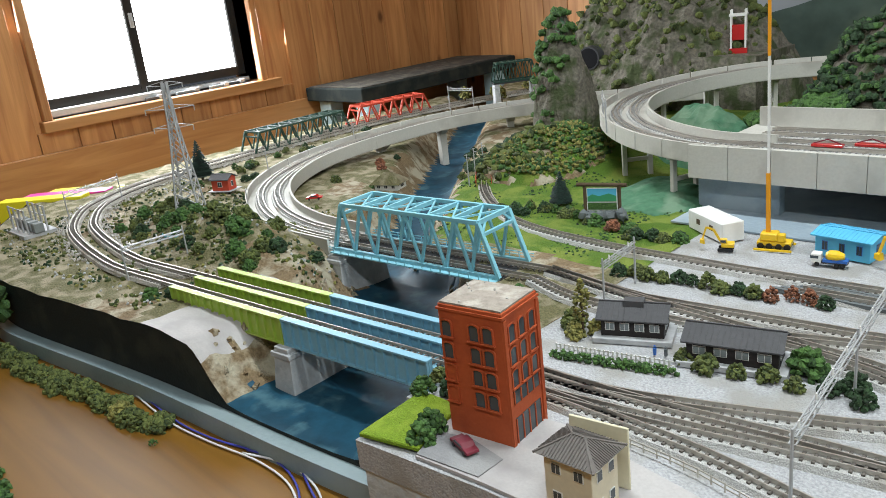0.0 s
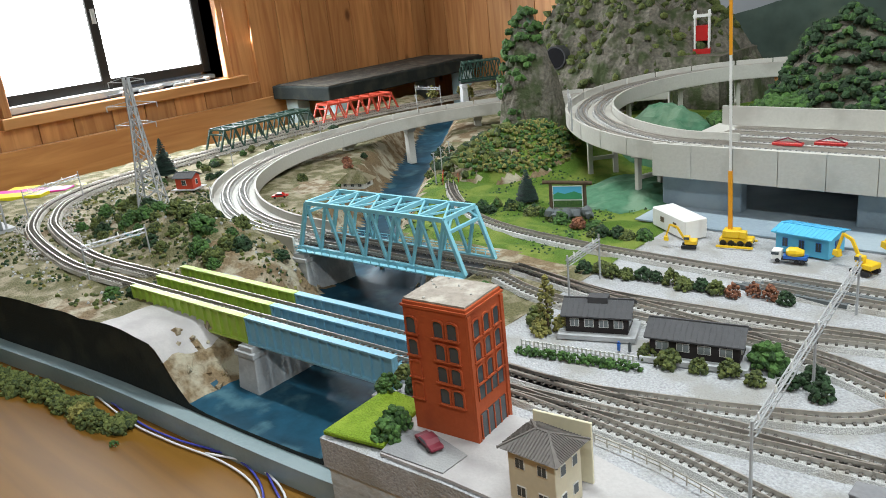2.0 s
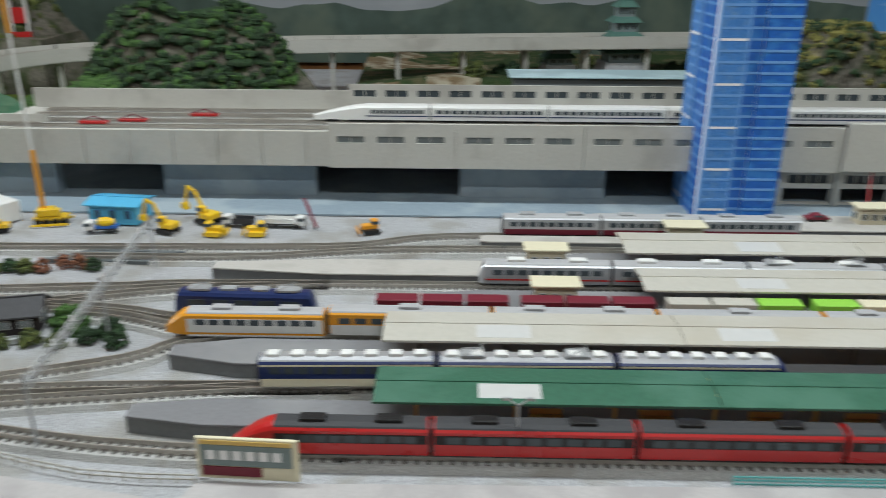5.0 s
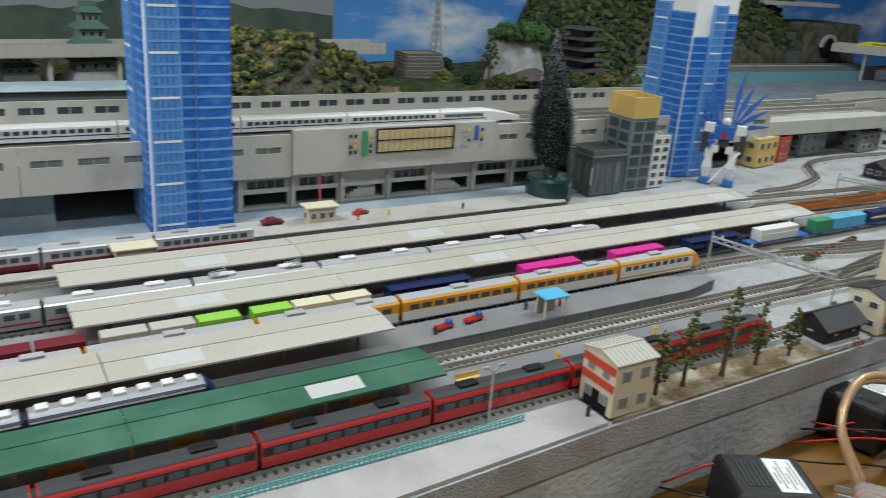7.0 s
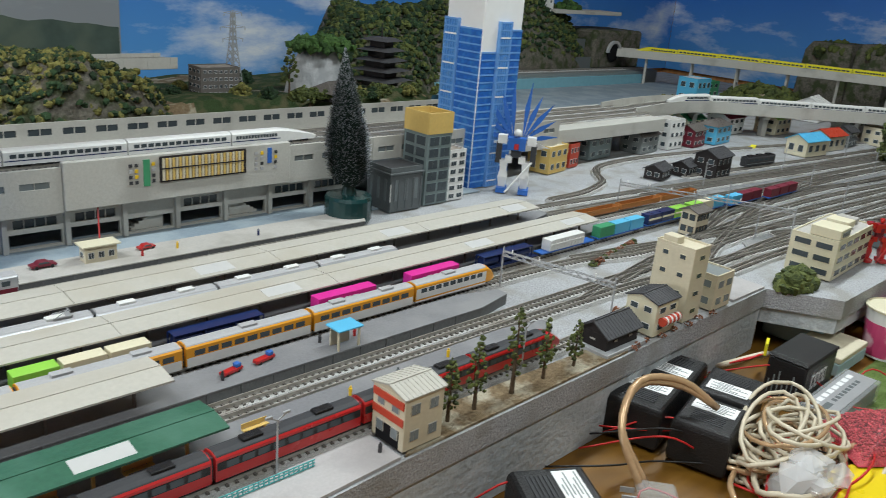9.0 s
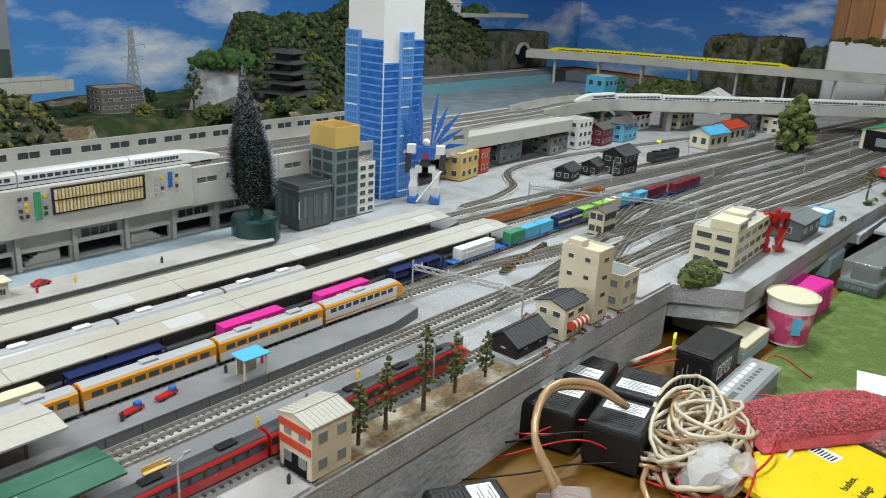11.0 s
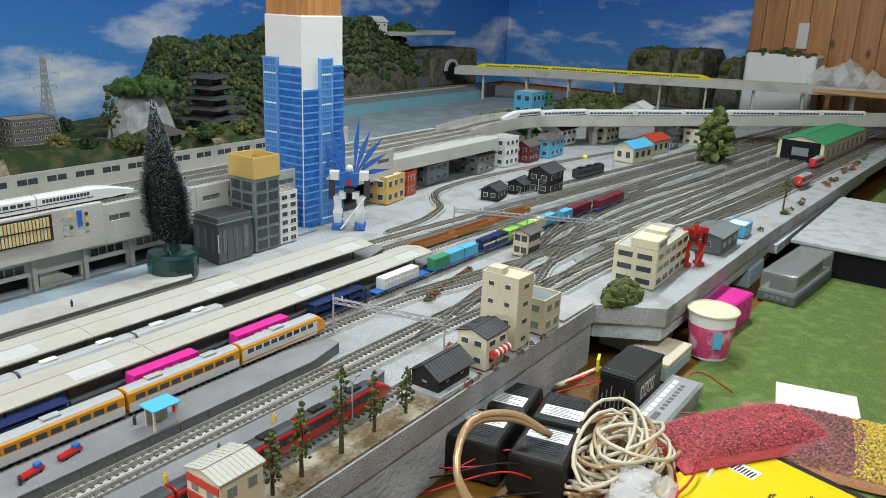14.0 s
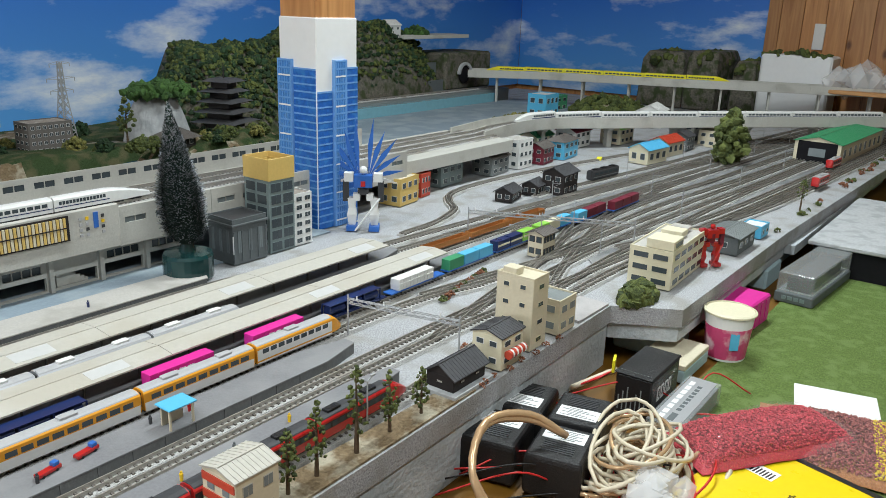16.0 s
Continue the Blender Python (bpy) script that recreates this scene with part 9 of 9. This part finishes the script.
# ---- clutter on the felt mat ----
def adapter(x, y, rz, label="black plug-in power adapter with white rating label"):
    t = thing("power_adapter", label, "adapter", "power adapters", at=pose(x, y, ZT + 0.004, 0, 0, rz))
    part("case", Mesh().loft([[(i * 0.038 * f, j * 0.0325 * f, z) for i, j in ((-1, -1), (1, -1), (1, 1), (-1, 1))] for f, z in ((0.94, 0), (1.0, 0.004), (1.0, 0.046), (0.93, 0.052))]), "black", t, bevel=0.002)
    part("rating_label", Mesh().box(0.002, 0.027, -0.024, 0.024, 0.0521, 0.0525), "paper", t, "white rating label with fine print")
    for k in range(6):
        part("print_bar", Mesh().box(0.0228 - 0.0036 * k, 0.0242 - 0.0036 * k, -0.02 + 0.007 * (k % 2), 0.021 - 0.009 * (k % 3), 0.0525, 0.0527), "midgrey", t)
    for k in range(6):
        part("vent_rib", Mesh().box(-0.025 + 0.0042 * k, -0.0228 + 0.0042 * k, -0.018, 0.018, 0.0515, 0.0529), "darkgrey", t)
    return t


for x, y, rz in ((1.532, 0.894, 193), (1.447, 0.879, 13), (1.545, 0.824, 193), (1.461, 0.804, 13), (1.215, 0.823, -30)):
    adapter(x, y, rz)


def cable(name, pts, r, material, label, group="cables", n=7):
    P = smooth_path(pts, 0.012)
    m = Mesh()
    rings = []
    for i, p in enumerate(P):
        a, b = Vector(P[max(0, i - 1)]), Vector(P[min(len(P) - 1, i + 1)])
        d = (b - a).normalized()
        u = d.cross(Vector((0, 0, 1)))
        u = u.normalized() if u.length > 0.01 else Vector((1, 0, 0))
        w = u.cross(d)
        rings.append([Vector(p) + (u * math.cos(t) + w * math.sin(t)) * r for t in (2 * math.pi * k / n for k in range(n))])
    m.loft(rings)
    return solid(name, m, material, label, "cable", group, smooth=True)


rnd = random.Random(12)
for k in range(24):
    cx, cy = 1.512 + rnd.uniform(-0.03, 0.025), 0.738 + rnd.uniform(-0.016, 0.014)
    rx, ry = rnd.uniform(0.045, 0.085), rnd.uniform(0.018, 0.046)
    ph_, tl, tw = rnd.uniform(-0.6, 0.6), rnd.uniform(0.006, 0.04), rnd.uniform(-0.35, 0.45)
    pts = []
    for i in range(14):
        a = 2 * math.pi * i / 12 + ph_
        pts.append((cx + rx * math.cos(a) * math.cos(tw) - ry * math.sin(a) * math.sin(tw), cy + rx * math.cos(a) * math.sin(tw) + ry * math.sin(a) * math.cos(tw), ZT + 0.008 + 0.0016 * k + tl * (0.5 + 0.5 * math.cos(a + k))))
    cable("cable_coil", pts, 0.0024, "wire_copper" if k % 4 == 1 else "wire_cream", "coiled clear copper cable" if k % 4 == 1 else "coiled cream cable on the mat")
for k in range(12):
    cx, cy = 1.49 + rnd.uniform(-0.03, 0.05), 0.725 + rnd.uniform(-0.03, 0.02)
    rx, ry, tw = rnd.uniform(0.06, 0.11), rnd.uniform(0.03, 0.055), rnd.uniform(-0.5, 0.3)
    pts = []
    for i in range(13):
        a = 2 * math.pi * i / 12
        pts.append((cx + rx * math.cos(a) * math.cos(tw) - ry * math.sin(a) * math.sin(tw), cy + rx * math.cos(a) * math.sin(tw) + ry * math.sin(a) * math.cos(tw), ZT + 0.006 + 0.003 * (k % 5) + rnd.uniform(0, 0.016)))
    cable("cable_coil", pts, 0.0032 if k % 3 else 0.0014, ("wire_red", "wire_cream", "wire_copper")[k % 3], ("thin red wire in the heap of cables", "thick cream cable loop in the heap", "clear copper cable loop in the heap")[k % 3])
for k in range(2):
    cable("cable_loop", [(1.335 - 0.01 * k, 0.80, ZT + 0.02), (1.33, 0.835, 0.0 - 0.03), (1.375, 0.85, -0.002 + 0.004 * k), (1.43, 0.83, -0.012 + 0.006 * k), (1.462, 0.80, -0.035)], 0.0042, "wire_copper", "thick clear copper speaker cable loop")
for k in range(9):
    rr = random.Random(k + 60)
    x0 = rr.uniform(1.12, 1.66)
    cable("thin_wire", [(x0, 0.89, ZT + 0.012 + 0.004 * k % 0.02), (x0 + 0.05, rr.uniform(0.80, 0.87), ZT + rr.uniform(0.01, 0.05)), (x0 + 0.11, rr.uniform(0.74, 0.84), ZT + 0.012), (x0 + 0.17, rr.uniform(0.7, 0.8), ZT + rr.uniform(0.008, 0.04)), (x0 + 0.2, 0.7, ZT + 0.008)], 0.0011, "wire_red" if k % 3 else "black", "thin red wire on the mat" if k % 3 else "thin black wire on the mat")
for k in range(5):
    cable("thin_wire", [(1.67 + 0.008 * k, 0.9, ZT + 0.01), (1.645, 0.88 - 0.006 * k, ZT + 0.03 + 0.004 * k), (1.69, 0.85, ZT + 0.045), (1.73, 0.87, ZT + 0.02)], 0.0012 if k else 0.004, "wire_red" if k else "wire_cream", "bundle of red wires under the edge" if k else "cream cable under the edge")
solid("wire_tag", Mesh().obox((1.69, 0.85, ZT + 0.055), (0.022, 0.004, 0.018), 20), "lemon", "small yellow wire tag", "tag", bevel=0.0005)
ep = thing("plug", "clear moulded plug on the cable end", "plug", at=pose(1.33, 0.785, ZT + 0.005, 0, 0, 40))
part("plug_body", Mesh().box(-0.014, 0.014, -0.02, 0.02, 0, 0.022), "clear", ep, bevel=0.003)
part("prong", Mesh().box(-0.008, -0.0065, 0.02, 0.034, 0.008, 0.014).box(0.0065, 0.008, 0.02, 0.034, 0.008, 0.014), "steel", ep)
tw_ = Mesh()
for i in range(16):
    rr = random.Random(i + 5)
    tw_.blob((1.455 + rr.uniform(-0.025, 0.025), 0.69 + rr.uniform(-0.02, 0.02), ZT + 0.035 + rr.uniform(-0.01, 0.015)), rr.uniform(0.012, 0.02), i, 0.3, 0)
solid("plastic_wrap", tw_, "wrap", "clear plastic wrap round the cable coil", "wrap")
uc = thing("black_case", "black card game case with white lettering on the end", "case", at=pose(1.708, 0.808, ZT + 0.004, 0, 0, 1))
part("case_body", Mesh().box(-0.05, 0.05, -0.025, 0.025, 0, 0.056), "black", uc, bevel=0.002)
part("case_lid", Mesh().box(-0.052, 0.052, -0.027, 0.027, 0.056, 0.06), "black", uc, bevel=0.002)
for i in range(10):
    part("lid_stud", Mesh().cyl((-0.044, 0.02 - 0.0045 * i, 0.06), (-0.044, 0.02 - 0.0045 * i, 0.0606), 0.0008, n=6), "midgrey", uc)
for i in range(4):
    part("mark_bar", Mesh().box(-0.0275 + 0.013 * i, -0.0185 + 0.013 * i, -0.0256, -0.025, 0.02, 0.04), "paper", uc)
    part("mark_gap", Mesh().box(-0.025 + 0.013 * i, -0.021 + 0.013 * i, -0.0258, -0.0256, 0.025, 0.037), "black", uc)
for i in range(7):
    part("fine_mark", Mesh().box(-0.0506, -0.05, 0.018 - 0.006 * i, 0.0195 - 0.006 * i, 0.006, 0.026 + 0.007 * (i % 3)), "midgrey", uc)
part("clear_side", Mesh().box(-0.046, 0.046, -0.0262, -0.0259, 0.004, 0.05), "film", uc)
kb = thing("model_box", "long silver model box with white label", "box", at=pose(1.692, 0.748, ZT + 0.004, 0, 0, 1))
part("box_body", Mesh().box(-0.077, 0.077, -0.023, 0.023, 0, 0.03), "clear", kb, bevel=0.001)
part("box_inner", Mesh().box(-0.074, 0.074, -0.02, 0.02, 0.001, 0.024), "midgrey", kb)
part("box_label", Mesh().box(-0.073, 0.073, -0.018, 0.018, 0.0302, 0.0306), "silver", kb)
for i in range(8):
    part("print_bar", Mesh().box(-0.035 + 0.011 * i, -0.028 + 0.011 * i, -0.006, 0.0, 0.0306, 0.0308), "bank", kb)
    part("print_mark", Mesh().box(-0.066 + 0.016 * i, -0.054 + 0.016 * i, 0.006, 0.013, 0.0306, 0.0308), "paper", kb)
part("print_logo", Mesh().box(-0.066, -0.044, -0.007, 0.001, 0.0306, 0.0308), "bank", kb)
wt = thing("foam_tray", "pale wooden tray on blue foam", "tray", at=pose(1.845, 0.822, ZT + 0.004, 0, 0, 0))
part("tray_base", Mesh().box(-0.05, 0.05, -0.035, 0.035, 0, 0.02), "foam_blue", wt, bevel=0.002)
part("tray_top", Mesh().box(-0.05, 0.05, -0.035, 0.035, 0.02, 0.028), "beige", wt, bevel=0.001)
cp = thing("paper_cup", "white and pink paper cup with barcode", "cup", at=pose(1.94, 0.776, ZT + 0.004) @ Matrix.Scale(0.84, 4))
def ring_(r, z, n=28):
    return [(r * math.cos(2 * math.pi * i / n), r * math.sin(2 * math.pi * i / n), z) for i in range(n)]
part("cup_wall", Mesh().loft([ring_(0.036, 0), ring_(0.044, 0.088), ring_(0.0425, 0.088), ring_(0.035, 0.003)]), "paper", cp, smooth=False)
part("cup_rim", Mesh().loft([ring_(0.0435, 0.085), ring_(0.0475, 0.087), ring_(0.0475, 0.09), ring_(0.0435, 0.092), ring_(0.0425, 0.089)]), "cream", cp)
part("cup_print", Mesh().loft([ring_(0.0366, 0.004), ring_(0.0424, 0.064), ring_(0.0417, 0.064), ring_(0.0358, 0.004)]), "cup_print", cp, "pink printed band")
part("barcode", Mesh().obox((-0.033, -0.024, 0.042), (0.0015, 0.016, 0.032), 36), "skyb", cp)
part("cup_content", Mesh().cyl((0, 0, 0.004), (0, 0, 0.02), 0.034, 0.0355, 24), "canopy", cp)
pk = thing("pink_case", "magenta plastic case by the layout edge", "case", at=pose(2.08, 0.80, ZT + 0.004, 0, 0, -4))
part("case_body", Mesh().box(-0.06, 0.06, -0.03, 0.03, 0, 0.05), "pink", pk, bevel=0.003)
for i in range(5):
    part("case_rib", Mesh().box(-0.05 + 0.022 * i, -0.042 + 0.022 * i, -0.0312, -0.03, 0.006, 0.044), "pink", pk)
dcs = thing("display_case", "long clear case with dark model inside", "case", at=pose(2.37, 0.745, ZT + 0.004, 0, 0, -4))
part("case_base", Mesh().box(-0.12, 0.12, -0.035, 0.035, 0, 0.02), "bank", dcs, bevel=0.002)
part("case_cover", Mesh().box(-0.118, 0.118, -0.033, 0.033, 0.0205, 0.058), "clear", dcs, bevel=0.002)
part("case_insert", Mesh().box(-0.1, 0.1, -0.02, 0.02, 0.0208, 0.045), "darkgrey", dcs)
for i in range(4):
    part("label_bar", Mesh().box(-0.1215, -0.12, -0.02 + 0.011 * i, -0.012 + 0.011 * i, 0.007, 0.014), "sage", dcs)
un = thing("white_board", "white board resting on a black open unit", "board", at=pose(2.74, 0.68, ZT + 0.004, 0, 0, 0))
part("unit_frame", Mesh().box(-0.25, 0.25, -0.11, 0.1, 0, 0.058), "void", un)
part("board_top", Mesh().box(-0.26, 0.26, -0.13, 0.11, 0.0585, 0.068), "stone", un, bevel=0.002)
part("blue_pad", Mesh().box(0.05, 0.25, -0.125, -0.09, 0.0683, 0.074), "blue", un, bevel=0.002)
solid("paper_sheet", Mesh().obox((1.88, 0.601, ZT + 0.0055), (0.075, 0.107, 0.0012), 14), "paper", "blank white sheet of paper on the mat", "paper")


def bag(name, x, y, z, sx, sy, h, rz, fills, label, seed, film="film", extra=None):
    """A filled pouch: crumbs in a pillow of clear film."""
    t = thing(name, label, "bag", "foliage bags", at=pose(x, y, z, 0, 0, rz))
    rr = random.Random(seed)
    for fname, u0, u1, cnt in fills:
        m = Mesh()
        for i in range(cnt):
            u, v = rr.uniform(u0, u1), rr.uniform(-0.93, 0.93)
            k = max(0.0, (1 - u ** 4) * (1 - v ** 4)) ** 0.6
            m.blob((u * sx, v * sy, 0.002 + h * k * rr.uniform(0.72, 0.95)), rr.uniform(0.0009, 0.0022), rr.random(), 0.4, 0)
        tagged(part("flock", m, fname, t, "coloured foam flock"), kind="stuff")
    n = 26
    pts = []
    for i in range(n + 1):
        for j in range(n + 1):
            u, v = 2 * i / n - 1, 2 * j / n - 1
            k = max(0.0, (1 - u ** 4) * (1 - v ** 4)) ** 0.6
            pts.append((u * sx * 1.06, v * sy * 1.06, 0.004 + h * k + 0.0025 * noise.noise((u * 4, v * 4, seed))))
    m = Mesh().add(pts, [(i * (n + 1) + j, (i + 1) * (n + 1) + j, (i + 1) * (n + 1) + j + 1, i * (n + 1) + j + 1) for i in range(n) for j in range(n)])
    part("film_cover", m, "film", t, "clear glossy film", smooth=True)
    low = [(q[0], q[1], q[2] * 0.55) for q in pts]
    part("inner_fill", Mesh().add(low, m.f), fills[0][0], t, smooth=True)
    return t


M["card_yellow"] = mat("yellow_card", (0.8, 0.6, 0.01), 0.3, 0.05, 100, 0.05, coat=0.4)
big = bag("foliage_bag", 1.752, 0.535, ZT + 0.006, 0.125, 0.078, 0.026, -78, [("crumb_rust", -0.98, -0.72, 900), ("crumb_mauve", -0.72, 0.1, 2600), ("crumb_yellow", 0.0, 0.36, 1700), ("crumb_red", 0.34, 0.98, 2200)], "bag of red, yellow and rust foam foliage", 3)
bag("foliage_bag", 1.672, 0.645, ZT + 0.02, 0.108, 0.043, 0.032, -35, [("crumb_red", -0.98, 0.98, 7500)], "clear bag of dark red foam foliage", 5)
cd = thing("yellow_packet", "yellow foliage packet with printed card", "packet", at=pose(1.562, 0.575, ZT + 0.006, 0, 0, -15))
part("card", Mesh().box(-0.1, 0.098, -0.105, 0.105, 0.0, 0.014), "card_yellow", cd, bevel=0.004)
letters("Works for any scale", 0.0115, (0.0, -0.028, 0.0144), 0, 12, cd, "black")
letters("Colorfast", 0.0115, (0.0, -0.046, 0.0144), 0, 12, cd, "black")
letters("bushes,", 0.0115, (0.0, 0.008, 0.0144), 0, 12, cd, "black")
letters("foliage", 0.0115, (0.0, -0.010, 0.0144), 0, 12, cd, "black")
part("barcode_label", Mesh().box(0.02, 0.042, 0.042, 0.08, 0.0142, 0.0145), "paper", cd)
for i in range(8):
    part("barcode_bar", Mesh().box(0.022, 0.036, 0.045 + 0.004 * i, 0.047 + 0.004 * i, 0.0145, 0.0147), "black", cd)
part("black_band", Mesh().box(0.085, 0.0935, -0.1, 0.1, 0.0141, 0.0146), "black", cd)

# ---- left foreground: weeds, wires, felt crumbs, edge plates ----
for i in range(22):
    rr = random.Random(i + 4000)
    u = i / 21
    bush(-0.90 + 0.46 * u, 0.757 + 0.05 * u + rr.uniform(-0.008, 0.008), ZT, rr.uniform(0.014, 0.024), rr.uniform(0.012, 0.022), rr.choice(["bush_a", "bush_a", "bush_y" if i % 6 == 0 else "bush_a"]), "dry green foliage strip on the table", "foliage strips", n=70)
tree(-0.90, 0.765, ZT, 0.16, 0.05, "bush_b", "leafy green tree at the table edge", 0.35, 200)
tree(-1.12, 0.85, ZT, 0.22, 0.03, "canopy", "sparse bare tree with white blossoms", 0.3, 40)
bush(-0.41, 0.79, ZT, 0.007, 0.006, "bush_b", "loose green tuft on the table", n=14)
for k, mname in enumerate(("wire_white", "wire_blue")):
    o = 0.006 * k
    cable("twin_wire", [(-0.63, 0.845, ZT + 0.02), (-0.60, 0.838 + o, ZT + 0.004), (-0.45, 0.825 + o, ZT + 0.003), (-0.36, 0.83 + o, ZT + 0.003), (-0.27, 0.842 + o * 2, ZT + 0.003), (-0.20, 0.835 + o, ZT + 0.003), (-0.14, 0.80, ZT + 0.003)], 0.0013, mname, "%s wire of a twisted pair" % ("white" if k == 0 else "blue"))
    cable("twin_wire", [(-0.30, 0.84 + o, ZT + 0.004), (-0.24, 0.857 + o, ZT + 0.004), (-0.18, 0.85 - o, ZT + 0.004), (-0.12, 0.82, ZT + 0.004)], 0.0013, mname, "%s wire running along the table" % ("white" if k == 0 else "blue"))
cable("twin_wire", [(-0.69, 0.842, ZT + 0.04), (-0.695, 0.832, ZT + 0.015), (-0.68, 0.826, ZT + 0.003)], 0.002, "wire_white", "short white wire end")
for x in range(5):
    bush(-0.53 + 0.03 * x, 0.645 - 0.004 * x, ZT, 0.02, 0.012, "bush_b", "pale green foam mat edge", "foam mat", n=40)
pl = thing("track_plates", "stack of pink and yellow plastic edge plates", "plates", at=pose(-1.45, 1.06, ZT, 0, 0, 40))
for i, c in enumerate(("lemon", "pink", "lemon")):
    part("plate", Mesh().box(-0.1 + 0.03 * i, 0.1 + 0.03 * i, 0.05 * i - 0.02, 0.05 * i + 0.02, 0, 0.105 - 0.004 * i), c, pl, bevel=0.001)
sub = thing("substation", "small grey lattice substation", "substation", at=pose(-1.18, 0.945, 0.0))
part("base", Mesh().box(-0.05, 0.05, -0.03, 0.03, -0.1, 0.004), "stone", sub)
for i in range(4):
    for j in range(2):
        part("post", Mesh().box(-0.04 + 0.027 * i, -0.037 + 0.027 * i, -0.02 + 0.035 * j, -0.017 + 0.035 * j, 0.004, 0.05), "steel", sub)
for i in range(4):
    part("transformer", Mesh().box(-0.042 + 0.026 * i, -0.026 + 0.026 * i, -0.01, 0.008, 0.004, 0.022), "midgrey", sub, bevel=0.001)
for z in (0.03, 0.048):
    part("busbar", Mesh().bar((-0.042, -0.018, z), (0.046, -0.018, z), 0.0015).bar((-0.042, 0.017, z), (0.046, 0.017, z), 0.0015), "steel", sub)
for x0, y0, L in ((XL - 0.02, 1.55, 0.05), (XL - 0.03, 1.66, 0.07), (XL - 0.02, 1.76, 0.06), (XL - 0.035, 1.83, 0.05)):
    tl_ = thing("small_tool", "small grey track part lying on the sill", "tool", "tools on the sill", at=pose(x0, y0, WZ0 + 0.0005, 0, 0, 70 + 40 * (y0 * 10 % 1)))
    part("shaft", Mesh().box(-L / 2, L / 2, -0.006, 0.006, 0, 0.008), "midgrey" if L > 0.055 else "darkgrey", tl_, bevel=0.001)
    part("head", Mesh().box(L / 2 - 0.012, L / 2 + 0.004, -0.011, 0.011, 0.0002, 0.012), "steel", tl_, bevel=0.001)
# small red track cars left on the deck
for x, y in ((0.02, 1.585), (0.07, 1.60), (0.16, 1.64)):
    t = thing("track_trolley", "small dark red track trolley on the deck", "wagon", "track trolleys", at=pose(x, y, DZ + 0.022 + RZ))
    part("bed", Mesh().box(-0.02, 0.02, -0.005, 0.005, 0.001, 0.005), "red", t, bevel=0.0006)
    part("frame", Mesh().bar((-0.018, 0, 0.005), (0.0, 0, 0.011), 0.0014).bar((0.018, 0, 0.005), (0.0, 0, 0.011), 0.0014), "dred", t)
# red handrail bridge on the cutting line
for s in (-1, 1):
    P = shifted(smooth_path([(-0.655, 1.67, 0.004), (-0.60, 1.58, 0.004), (-0.53, 1.50, 0.004)]), s * 0.014)
    fence(P[::3], "truss_red", "red railing beside the cutting track", 0.008, 0.012, (0.3, 0.9))
